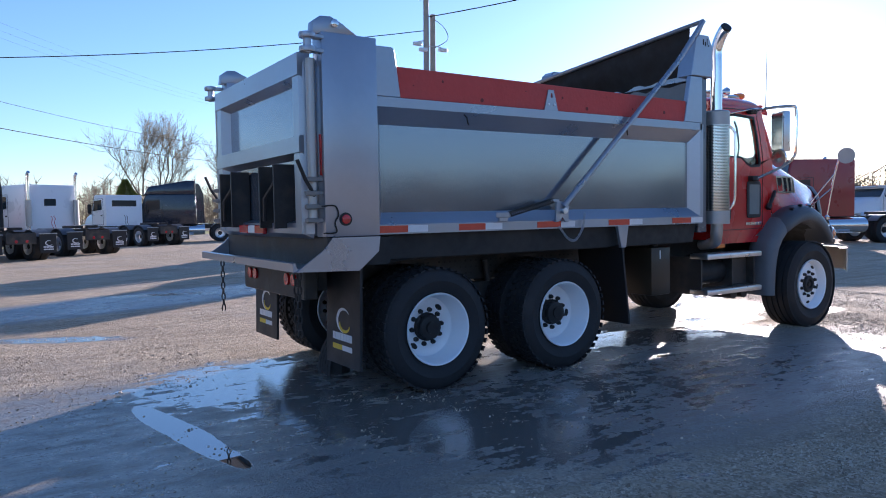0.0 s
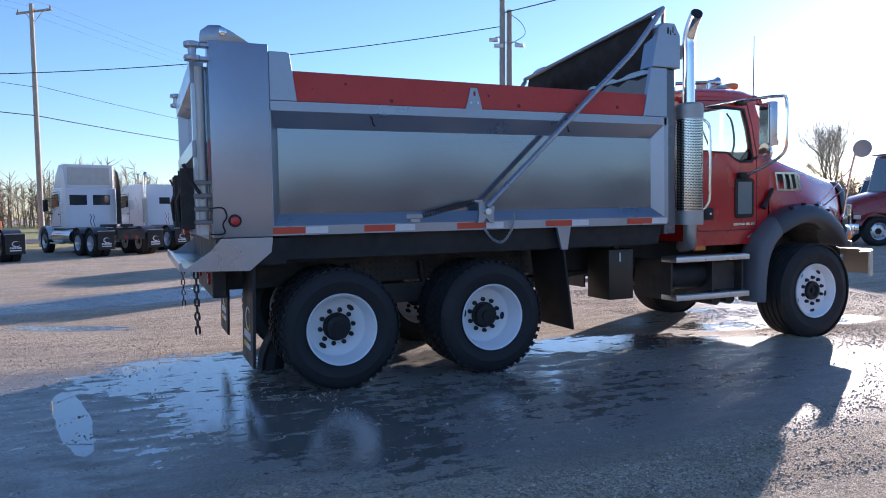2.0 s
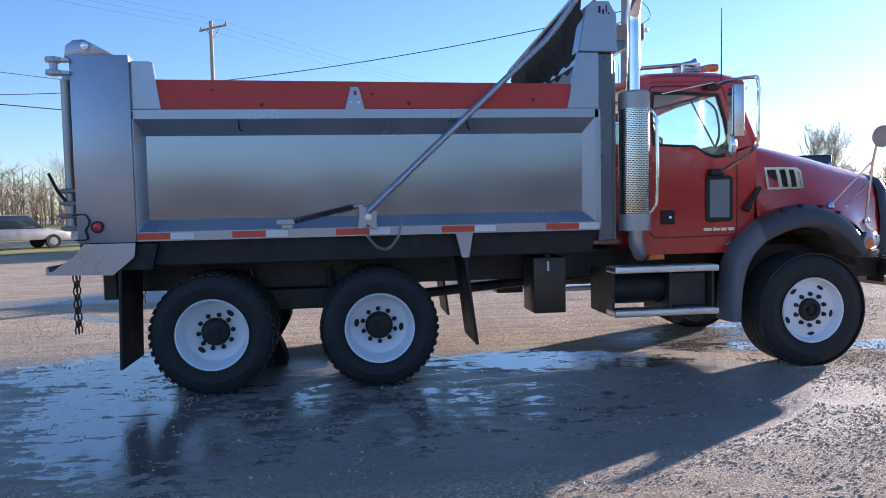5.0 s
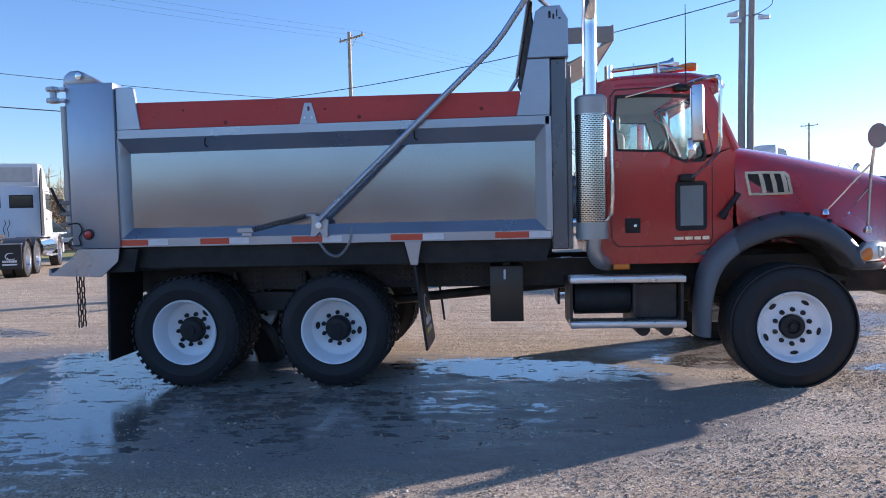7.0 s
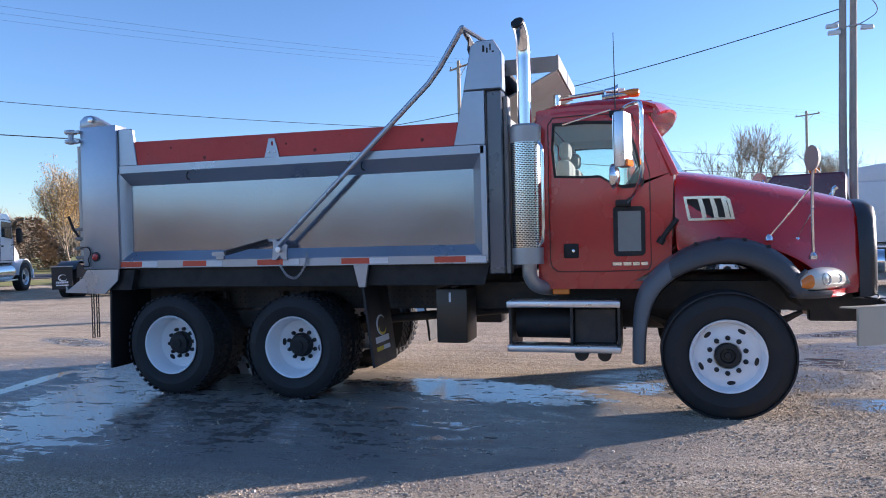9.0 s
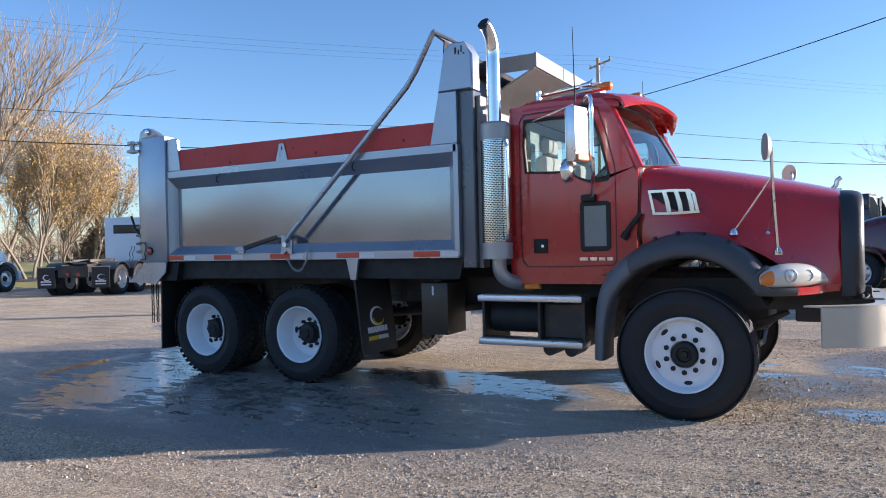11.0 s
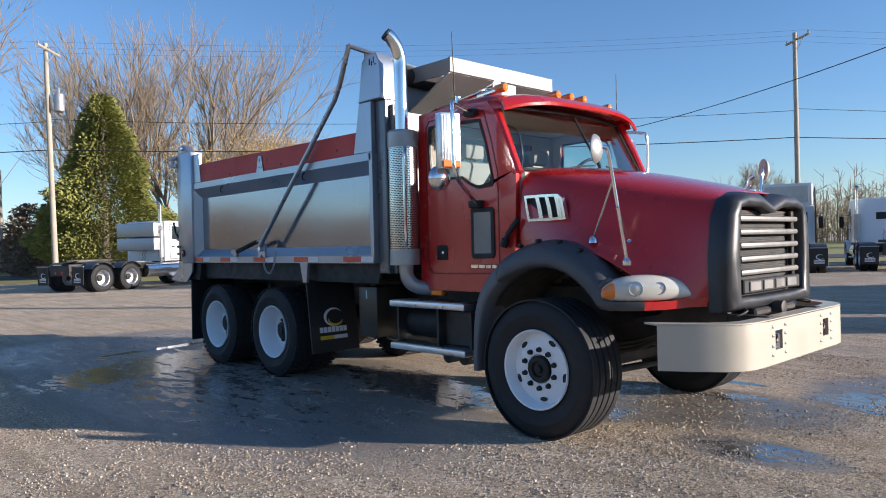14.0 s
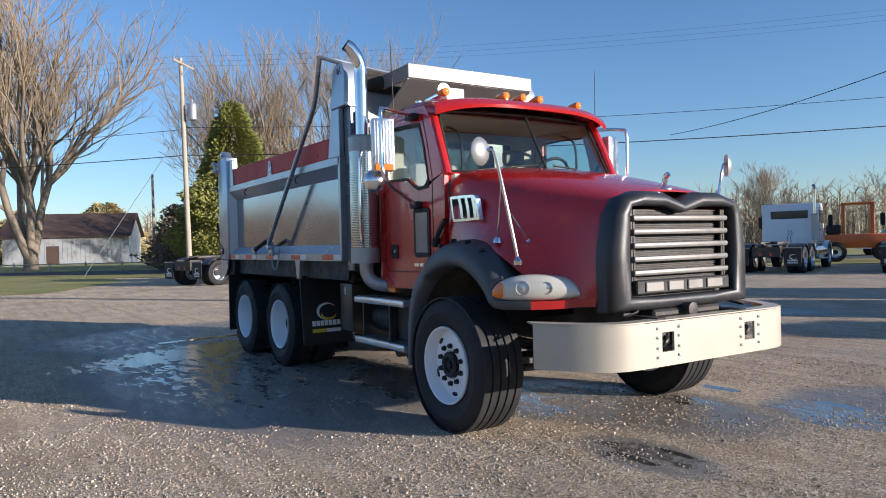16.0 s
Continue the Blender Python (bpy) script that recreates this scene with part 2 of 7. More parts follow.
def lathe(bm, prof, c=(0, 0, 0), n=40, axis="y", close=False, cap=True):
    """Turns (radius, place along the axis) pairs round the axis."""
    rings = []
    for r, a in prof:
        ring = []
        for k in range(n):
            w = 2 * math.pi * k / n
            u, v = r * math.cos(w), r * math.sin(w)
            p = {"y": (u, a, v), "x": (a, u, v), "z": (u, v, a)}[axis]
            ring.append(bm.verts.new((c[0] + p[0], c[1] + p[1], c[2] + p[2])))
        rings.append(ring)
    pairs = list(zip(rings, rings[1:])) + ([(rings[-1], rings[0])] if close else [])
    for p, q in pairs:
        for k in range(n):
            bm.faces.new((p[k], p[(k + 1) % n], q[(k + 1) % n], q[k]))
    if cap and not close:
        bm.faces.new(rings[0])
        bm.faces.new(rings[-1][::-1])
    return bm


def loft(bm, secs, cap=True):
    rows = [[bm.verts.new(p) for p in s] for s in secs]
    for p, q in zip(rows, rows[1:]):
        for i in range(len(p) - 1):
            bm.faces.new((p[i], p[i + 1], q[i + 1], q[i]))
    return bm


def thick(bm, d):
    bmesh.ops.recalc_face_normals(bm, faces=bm.faces)
    bmesh.ops.solidify(bm, geom=bm.faces[:], thickness=d)
    return bm


def curve_pts(pts, k=6):
    """A smooth path through the points."""
    P = [Vector(p) for p in pts]
    out = []
    for i in range(len(P) - 1):
        p0, p1, p2, p3 = P[max(i - 1, 0)], P[i], P[i + 1], P[min(i + 2, len(P) - 1)]
        for j in range(k):
            t = j / k
            out.append(0.5 * ((2 * p1) + (p2 - p0) * t + (2 * p0 - 5 * p1 + 4 * p2 - p3) * t * t + (3 * p1 - p0 - 3 * p2 + p3) * t ** 3))
    return out + [P[-1]]


def again(ob, parent, m):
    """A copy of a part with its sub-parts, under a thing."""
    o = ob.copy()
    scene.collection.objects.link(o)
    o.parent, o.matrix_basis = parent, m
    for c in ob.children:
        d = c.copy()
        scene.collection.objects.link(d)
        d.parent = o
    return o


B = bmesh.new

# ---- ground ----
def ground_material():
    """Packed gravel and dirt with damp, shade-toned stretches and patchy puddles."""
    m = bpy.data.materials.new("wet_gravel_yard")
    m.use_nodes = True
    nt = m.node_tree
    N, L = nt.nodes.new, nt.links.new
    b = nt.nodes["Principled BSDF"]
    b.inputs["Diffuse Roughness"].default_value = 0.2
    geo = N("ShaderNodeNewGeometry")
    sep = N("ShaderNodeSeparateXYZ")
    L(geo.outputs["Position"], sep.inputs[0])

    def math_(op, a, c=None, d=None):
        n = N("ShaderNodeMath")
        n.operation = op
        for i, v in enumerate((a, c, d)):
            if v is None:
                continue
            if isinstance(v, (int, float)):
                n.inputs[i].default_value = v
            else:
                L(v, n.inputs[i])
        return n.outputs[0]

    def noise_(scale, detail=5, rough=0.55, stretch=None):
        n = N("ShaderNodeTexNoise")
        n.inputs["Scale"].default_value, n.inputs["Detail"].default_value, n.inputs["Roughness"].default_value = scale, detail, rough
        if stretch:
            mp = N("ShaderNodeMapping")
            mp.inputs["Rotation"].default_value = (0, 0, radians(stretch[0]))
            mp.inputs["Scale"].default_value = (stretch[1], stretch[2], 1)
            L(geo.outputs["Position"], mp.inputs[0])
            L(mp.outputs[0], n.inputs["Vector"])
        else:
            L(geo.outputs["Position"], n.inputs["Vector"])
        return n.outputs["Fac"]

    def rng(v, a, c, d=0.0, e=1.0):
        n = N("ShaderNodeMapRange")
        n.interpolation_type = "SMOOTHSTEP"
        n.inputs["From Min"].default_value, n.inputs["From Max"].default_value = a, c
        n.inputs["To Min"].default_value, n.inputs["To Max"].default_value = d, e
        L(v, n.inputs["Value"])
        return n.outputs[0]

    def mixc(f, a, c):
        n = N("ShaderNodeMixRGB")
        L(f, n.inputs[0])
        for i, v in ((1, a), (2, c)):
            if isinstance(v, tuple):
                n.inputs[i].default_value = (*v, 1)
            else:
                L(v, n.inputs[i])
        return n.outputs[0]

    broad, mid, fine = noise_(0.35, 4), noise_(2.2, 6), noise_(55, 7, 0.78)
    ruts = noise_(1.0, 5, 0.6, (-10, 0.5, 5.0))
    cell = N("ShaderNodeTexVoronoi")
    cell.inputs["Scale"].default_value = 58
    L(geo.outputs["Position"], cell.inputs["Vector"])
    cob = N("ShaderNodeTexVoronoi")
    cob.inputs["Scale"].default_value = 30
    L(geo.outputs["Position"], cob.inputs["Vector"])
    patch = noise_(0.8, 5, 0.6)
    clod = noise_(9.0, 6, 0.7)
    dirt = mixc(rng(fine, 0.3, 0.7), (0.46, 0.36, 0.25), (0.88, 0.72, 0.52))
    dirt = mixc(rng(mid, 0.35, 0.7), dirt, (0.70, 0.55, 0.37))
    stones = mixc(rng(cell.outputs["Color"], 0.2, 0.9), (0.28, 0.22, 0.16), (0.88, 0.77, 0.61))
    dirt = mixc(rng(math_("ADD", clod, math_("MULTIPLY", fine, 0.6)), 0.6, 0.9, 0, 0.85), dirt, stones)
    dirt = mixc(rng(patch, 0.42, 0.66, 0, 0.4), dirt, (0.40, 0.31, 0.215))
    dirt = mixc(rng(ruts, 0.46, 0.62, 0, 0.45), dirt, (0.34, 0.265, 0.18))
    # damp earth spreads round the puddles and also takes on the tone of shade
    # each: x, y, half lengths, turn, fill; -9 marks damp, shade-toned ground without water
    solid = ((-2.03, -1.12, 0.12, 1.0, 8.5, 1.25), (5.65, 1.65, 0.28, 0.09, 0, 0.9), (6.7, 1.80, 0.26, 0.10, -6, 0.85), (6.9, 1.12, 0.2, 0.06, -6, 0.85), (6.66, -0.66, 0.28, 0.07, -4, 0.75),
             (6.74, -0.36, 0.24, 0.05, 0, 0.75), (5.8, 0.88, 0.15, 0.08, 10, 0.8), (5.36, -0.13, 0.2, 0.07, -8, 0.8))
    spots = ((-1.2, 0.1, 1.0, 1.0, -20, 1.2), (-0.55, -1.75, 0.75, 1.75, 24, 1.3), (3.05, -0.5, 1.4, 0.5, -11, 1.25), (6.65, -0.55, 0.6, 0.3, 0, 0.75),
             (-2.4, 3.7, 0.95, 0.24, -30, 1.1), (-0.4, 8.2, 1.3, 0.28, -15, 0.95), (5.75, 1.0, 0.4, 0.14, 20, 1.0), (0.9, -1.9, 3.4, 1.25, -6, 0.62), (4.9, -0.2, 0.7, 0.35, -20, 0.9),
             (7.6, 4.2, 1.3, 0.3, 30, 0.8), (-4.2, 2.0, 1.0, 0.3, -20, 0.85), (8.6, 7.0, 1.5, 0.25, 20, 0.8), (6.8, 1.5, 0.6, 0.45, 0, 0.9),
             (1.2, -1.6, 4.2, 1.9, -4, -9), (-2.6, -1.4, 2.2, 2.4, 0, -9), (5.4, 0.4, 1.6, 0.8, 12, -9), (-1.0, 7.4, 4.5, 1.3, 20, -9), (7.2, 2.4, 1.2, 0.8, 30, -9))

    def reach(cx, cy, rx, ry, rot):
        mp = N("ShaderNodeMapping")
        mp.vector_type = "TEXTURE"
        mp.inputs["Location"].default_value = (cx, cy, 0)
        mp.inputs["Rotation"].default_value = (0, 0, radians(rot))
        mp.inputs["Scale"].default_value = (rx, ry, 1)
        L(geo.outputs["Position"], mp.inputs[0])
        ln = N("ShaderNodeVectorMath")
        ln.operation = "LENGTH"
        L(mp.outputs[0], ln.inputs[0])
        return ln.outputs["Value"]

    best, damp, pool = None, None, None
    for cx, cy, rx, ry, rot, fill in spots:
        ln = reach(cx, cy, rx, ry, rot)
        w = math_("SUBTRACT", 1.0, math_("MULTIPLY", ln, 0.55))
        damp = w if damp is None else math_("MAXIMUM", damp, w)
        if fill > 0:
            v = math_("SUBTRACT", fill, math_("POWER", ln, 2.0))
            best = v if best is None else math_("MAXIMUM", best, v)
    for cx, cy, rx, ry, rot, fill in solid:
        v = math_("SUBTRACT", fill, math_("POWER", reach(cx, cy, rx, ry, rot), 2.0))
        pool = v if pool is None else math_("MAXIMUM", pool, v)
    streak = noise_(2.2, 7, 0.68, (-8, 1.0, 3.2))
    level = math_("ADD", math_("MINIMUM", best, 1.0), math_("ADD", math_("MULTIPLY_ADD", streak, 4.2, -2.3), math_("MULTIPLY_ADD", clod, 3.2, -1.6)))
    edge = math_("ADD", math_("MINIMUM", pool, 1.0), math_("ADD", math_("MULTIPLY_ADD", mid, 1.3, -0.65), math_("MULTIPLY_ADD", fine, 0.3, -0.15)))
    film = rng(level, 0.22, 0.36)
    clear = rng(edge, 0.25, 0.36)
    water = math_("MAXIMUM", film, clear)
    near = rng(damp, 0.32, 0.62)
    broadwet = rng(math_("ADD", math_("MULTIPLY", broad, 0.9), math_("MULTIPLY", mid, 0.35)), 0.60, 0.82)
    wet_shade = math_("MAXIMUM", math_("MULTIPLY", math_("MULTIPLY", near, rng(streak, 0.3, 0.55, 0.6, 1.0)), 1.0), math_("MULTIPLY", broadwet, 0.35))
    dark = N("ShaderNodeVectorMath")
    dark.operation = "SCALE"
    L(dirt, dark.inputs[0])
    L(rng(wet_shade, 0, 1, 1.0, 0.45), dark.inputs["Scale"])
    # grey of wet mud, also painting in the shade beside the truck
    damp_shade = mixc(math_("MULTIPLY", wet_shade, 0.6), dark.outputs[0], (0.225, 0.225, 0.22))
    col = mixc(math_("MAXIMUM", math_("MULTIPLY", film, 0.45), clear), damp_shade, (0.07, 0.066, 0.058))
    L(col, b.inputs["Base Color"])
    # wet mud shines in smooth stretches between rougher ones
    rough = math_("MULTIPLY_ADD", math_("MULTIPLY", wet_shade, rng(math_("ADD", math_("MULTIPLY", streak, 0.6), math_("MULTIPLY", clod, 0.4)), 0.36, 0.58, 0.72, 1.0)), -0.66, 0.92)
    rough = math_("ADD", rough, math_("MULTIPLY_ADD", fine, 0.2, -0.1))
    rm = N("ShaderNodeMix")
    L(water, rm.inputs[0])
    L(rough, rm.inputs[2])
    L(math_("MULTIPLY_ADD", clear, -0.055, 0.075), rm.inputs[3])
    L(rm.outputs[0], b.inputs["Roughness"])
    L(math_("MULTIPLY_ADD", math_("MAXIMUM", wet_shade, water), 0.42, 0.1), b.inputs["Specular IOR Level"])
    L(math_("ADD", math_("MULTIPLY_ADD", water, 1.9, 1.45), math_("MULTIPLY", wet_shade, 0.25)), b.inputs["IOR"])
    h = math_("ADD", math_("MULTIPLY", fine, 1.3), math_("MULTIPLY", math_("SUBTRACT", 0.6, cell.outputs["Distance"]), 0.7))
    h = math_("ADD", h, math_("MULTIPLY", math_("SUBTRACT", 0.6, cob.outputs["Distance"]), rng(patch, 0.4, 0.62, 0.15, 0.8)))
    h = math_("ADD", h, math_("MULTIPLY", ruts, 1.3))
    h = math_("ADD", h, math_("ADD", math_("MULTIPLY", mid, 0.7), math_("MULTIPLY", clod, 1.2)))
    # ripples stay on thin water over mud, none on the open puddles
    relief = math_("MULTIPLY", math_("SUBTRACT", 1.0, clear), math_("MULTIPLY_ADD", film, -0.86, 1.0))
    bp = N("ShaderNodeBump")
    bp.inputs["Distance"].default_value = 0.018
    L(math_("MULTIPLY", relief, math_("MULTIPLY_ADD", wet_shade, -0.72, 1.0)), bp.inputs["Strength"])
    L(h, bp.inputs["Height"])
    L(bp.outputs[0], b.inputs["Normal"])
    return m


GROUNDM = ground_material()
bm = B()
bmesh.ops.create_grid(bm, x_segments=8, y_segments=8, size=1500)
ground = tagged(part("ground", bm, GROUNDM), "brown packed gravel yard with damp, shade-grey stretches and puddles", "ground", kind="structure")

# roadside beyond the parked row: the road runs along the pole line
ROAD_AZ = 49.8
rd, rn = Vector((math.cos(radians(ROAD_AZ)), math.sin(radians(ROAD_AZ)), 0)), Vector((-math.sin(radians(ROAD_AZ)), math.cos(radians(ROAD_AZ)), 0))
P5, P2, P1 = Vector((-31.5, 5.4, 0)), Vector((-6.2, 35.3, 0)), Vector((10.2, 15.1, 0))


def strip(a, c, z, name, material, label, s0=-160, s1=260, jag=0.0):
    bm = B()
    k = 120
    lo, hi = [], []
    for i in range(k + 1):
        s = s0 + (s1 - s0) * i / k
        for lst, o in ((lo, a), (hi, c)):
            p = P5 + rd * s + rn * (o + jag * (noise.noise((s * 0.15, o, 0)) + 0.5 * noise.noise((s * 0.6, o, 3))))
            lst.append(bm.verts.new((p.x, p.y, z)))
    for i in range(k):
        bm.faces.new((lo[i], lo[i + 1], hi[i + 1], hi[i]))
    return tagged(part(name, bm, material), label, name, kind="structure")


strip(-2.2, 4.6, 0.02, "grass_verge", GRASSM, "short autumn grass verge with bare brown patches", jag=1.6)
strip(4.9, 12.0, 0.03, "road", ROADM, "worn grey asphalt road along the pole line")
strip(12.2, 120, 0.02, "field", GRASSM, "dull green and tan field beyond the road", jag=1.0)
bm = B()
ring = []
for i in range(48):
    w = 2 * math.pi * i / 48
    r = 1 + 0.16 * noise.noise((math.cos(w) * 1.5, math.sin(w) * 1.5, 4))
    ring.append(bm.verts.new((-34 + 13 * r * math.cos(w), -3 + 4.6 * r * math.sin(w), 0.012)))
bm.faces.new(ring)
tagged(part("lawn", bm, GRASSM), "patch of short yellowing grass beside the gravel", "lawn", kind="structure")

# loose stones on the yard
rg = random.Random(5)
vv, ff = [], []
for count, x0, x1, y0, y1 in ((92000, -2.8, 9.2, -4.3, -0.7), (26000, 4.6, 9.4, -0.7, 4.0), (9000, -5.0, -1.2, -1.0, 6.0), (16000, -9, 14, -5, 11)):
    for i in range(count):
        x, y = rg.uniform(x0, x1), rg.uniform(y0, y1)
        lie = noise.noise((x * 0.9, y * 0.9, 2)) + 0.7 * noise.noise((x * 3.1, y * 3.1, 5))
        if lie < rg.uniform(-0.45, 0.4):
            continue
        # few stones lie in the mud beside the truck, in small drifts
        mud = ((x - 0.8) / 4.2) ** 2 + ((y + 1.5) / 2.1) ** 2 < 1 or (abs(x + 2.0) < 0.3 and -2.6 < y < 0.2)
        if mud and (rg.random() < 0.8 or noise.noise((x * 2.2, y * 4.5, 9)) < 0.12):
            continue
        s = 0.0034 + 0.006 * rg.random() ** 1.6
        if rg.random() < 0.05:
            s *= 1.7
        w = rg.uniform(0, 6.28)
        flat = rg.uniform(0.6, 0.95)
        k = len(vv)
        for lo, hi, z in ((0.85, 1.25, -0.002), (0.5, 0.85, s * rg.uniform(0.55, 1.0))):
            for j in range(5):
                a, q = w + j * 1.2566, s * rg.uniform(lo, hi)
                vv.append((x + q * math.cos(a), y + q * math.sin(a) * flat, z * rg.uniform(0.75, 1.1)))
        for j in range(5):
            ff.append((k + j, k + (j + 1) % 5, k + 5 + (j + 1) % 5, k + 5 + j))
        ff.append((k + 5, k + 6, k + 7, k + 8, k + 9))
me = bpy.data.meshes.new("loose_gravel")
me.from_pydata(vv, [], ff)
me.materials.append(STONE)
tagged(new("loose_gravel", me), "loose grey and brown gravel stones on the yard", "gravel", kind="stuff")


# ---- wheels ----
def wheel(front, rim_mat, R=0.512, W=0.28, lug=True, name="wheel"):
    """A tyre on a ten-hole steel disc; the outer face looks towards -y, centre of the tyre at the origin."""
    h = W / 2
    bm = B()
    prof = [(0.29, -h + 0.03), (0.33, -h + 0.008), (R * 0.78, -h - 0.012), (R - 0.075, -h), (R - 0.035, -h + 0.016), (R - 0.014, -h + 0.035), (R - 0.012, h - 0.035), (R - 0.035, h - 0.016),
            (R - 0.075, h), (R * 0.78, h + 0.012), (0.33, h - 0.008), (0.29, h - 0.03), (0.285, 0)]
    lathe(bm, prof, n=56, close=True)
    tyre = part(name, bm, RUBBER, None, "black rubber tyre with dusty sidewall", 28)
    if front:
        for a in (-0.4, -0.2, 0.0, 0.2, 0.4):
            bm = B()
            lathe(bm, [(R - 0.013, (a - 0.082) * W), (R, (a - 0.075) * W), (R, (a + 0.075) * W), (R - 0.013, (a + 0.082) * W)], n=56, close=True)
            part("tread_rib", bm, RUBBER, tyre)
    else:
        bm = B()
        k = 44
        for i in range(k):
            for side in (-1, 1):
                for (a0, a1, sh) in ((0.02, 0.2, 0.0), (0.24, 0.47, 0.35)):
                    w0 = 2 * math.pi * (i + sh + (0.5 if side > 0 else 0)) / k
                    q = []
                    for r in (R - 0.018, R - 0.002):
                        for aa, dw in ((a0, -0.28), (a1, -0.2), (a1, 0.36), (a0, 0.28)):
                            w = w0 + dw * 2 * math.pi / k
                            q.append(bm.verts.new((r * math.cos(w), side * aa * W, r * math.sin(w))))
                    bm.faces.new(q[4:])
                    for j in range(4):
                        bm.faces.new((q[j], q[(j + 1) % 4], q[4 + (j + 1) % 4], q[4 + j]))
        tagged(part("tread_block", bm, RUBBER, tyre, "chunky worn tread blocks"), kind="stuff")
    bm = B()
    disc = -h + 0.078 if front else -h + 0.205
    lip = -h - 0.004
    if front:
        prof = [(0.302, lip + 0.015), (0.298, lip), (0.288, lip + 0.004), (0.276, lip + 0.03), (0.262, disc + 0.012), (0.235, disc - 0.002), (0.18, disc - 0.016), (0.11, disc - 0.018), (0.10, disc + 0.02), (0.2, disc + 0.05), (0.285, h), (0.3, h)]
    else:
        prof = [(0.302, lip + 0.015), (0.298, lip), (0.288, lip + 0.004), (0.276, lip + 0.03), (0.264, disc - 0.05), (0.25, disc - 0.012), (0.225, disc), (0.11, disc), (0.10, disc + 0.02), (0.2, disc + 0.05), (0.285, h), (0.3, h)]
    lathe(bm, prof, n=48, cap=False)
    rim = part("rim", bm, rim_mat, tyre, "painted steel disc rim", 30)
    face = disc - (0.014 if front else 0.0)
    for i in range(5 if front else 2):
        w = 2 * math.pi * (i + 0.35) / (5 if front else 2)
        q = []
        for j in range(14):
            e = 2 * math.pi * j / 14
            u, v = (0.226 + 0.017 * math.cos(e), 0.034 * math.sin(e)) if front else (0.197 + 0.021 * math.cos(e), 0.036 * math.sin(e))
            q.append((u * math.cos(w) - v * math.sin(w), u * math.sin(w) + v * math.cos(w)))
        bm = B()
        prism(bm, q, (disc - 0.006 if front else face - 0.0015) - 0.004, disc + 0.02)
        part("hand_hole", bm, BLACK, tyre)
    if lug:
        for i in range(10):
            w = 2 * math.pi * (i + 0.5) / 10
            bm = B()
            lathe(bm, [(0.021, face + 0.004), (0.021, face - 0.012), (0.017, face - 0.016), (0.017, face - 0.030), (0.012, face - 0.033)], (0.145 * math.cos(w), 0, 0.145 * math.sin(w)), 8)
            part("lug_nut", bm, BLACK, tyre)
    bm = B()
    if front:
        lathe(bm, [(0.1, face + 0.02), (0.1, face - 0.025), (0.09, face - 0.034), (0.062, face - 0.034), (0.052, face - 0.012), (0.03, face - 0.012), (0.026, face - 0.03), (0.004, face - 0.032)], n=28)
    else:
        lathe(bm, [(0.12, face + 0.02), (0.12, face - 0.02), (0.1, face - 0.03), (0.1, face - 0.075), (0.085, face - 0.085), (0.05, face - 0.085), (0.048, face - 0.1), (0.01, face - 0.1)], n=28)
        for i in range(8):
            w = 2 * math.pi * i / 8
            lathe(bm, [(0.011, face - 0.02), (0.011, face - 0.045)], (0.108 * math.cos(w), 0, 0.108 * math.sin(w)), 6)
    part("hub", bm, BLACK, tyre, "black greasy wheel hub")
    return tyre


def flip(x, y, z):
    return pose(x, y, z, 0, 0, 180)


def emblem(parent, m, w=0.34, tone=None):
    """The printed mark of a mudflap: a crescent, a plain bar for the lettering and a two-coloured line, on the plane x = 0."""
    s = w / 0.34
    bm = B()
    k = 18
    lo, hi = [], []
    for i in range(k + 1):
        a = radians(35 + 235 * i / k)
        t = math.sin(math.pi * i / k)
        for lst, r in ((lo, 0.085), (hi, 0.085 - 0.022 * t - 0.002)):
            lst.append(bm.verts.new((0, s * (0.01 + r * 1.25 * math.cos(a)), s * (0.09 + r * math.sin(a)))))
    for i in range(k):
        bm.faces.new((lo[i], lo[i + 1], hi[i + 1], hi[i]))
    thick(bm, 0.004)
    o = part("crescent_mark", bm, MARKW, parent, "white printed crescent")
    o.matrix_basis = m
    bm = B()
    lo, hi = [], []
    for i in range(k + 1):
        a = radians(150 + 215 * i / k)
        t = math.sin(math.pi * i / k)
        for lst, r in ((lo, 0.05), (hi, 0.05 - 0.02 * t - 0.001)):
            lst.append(bm.verts.new((0, s * (0.03 + r * 1.6 * math.cos(a)), s * (0.055 + r * math.sin(a)))))
    for i in range(k):
        bm.faces.new((lo[i], lo[i + 1], hi[i + 1], hi[i]))
    thick(bm, 0.004)
    part("swoosh_mark", bm, MARKY if tone is None else tone, parent, "yellow printed swoosh").matrix_basis = m
    bm = B()
    for i in range(7):
        y0 = s * (-0.15 + 0.0435 * i)
        box(bm, -0.002, 0.002, y0, y0 + s * 0.036, s * -0.05, s * 0.0)
    part("lettering_bar", bm, MARKW, parent, "row of white printed blocks").matrix_basis = m
    for y0, y1, c in ((-0.15, 0.0, MARKY if tone is None else tone), (0.002, 0.15, MARKW)):
        bm = B()
        box(bm, -0.002, 0.002, s * y0, s * y1, s * -0.115, s * -0.08)
        part("stripe_mark", bm, c, parent).matrix_basis = m


WF = wheel(True, WHITE, 0.525, 0.36)
WR = wheel(False, WHITE)

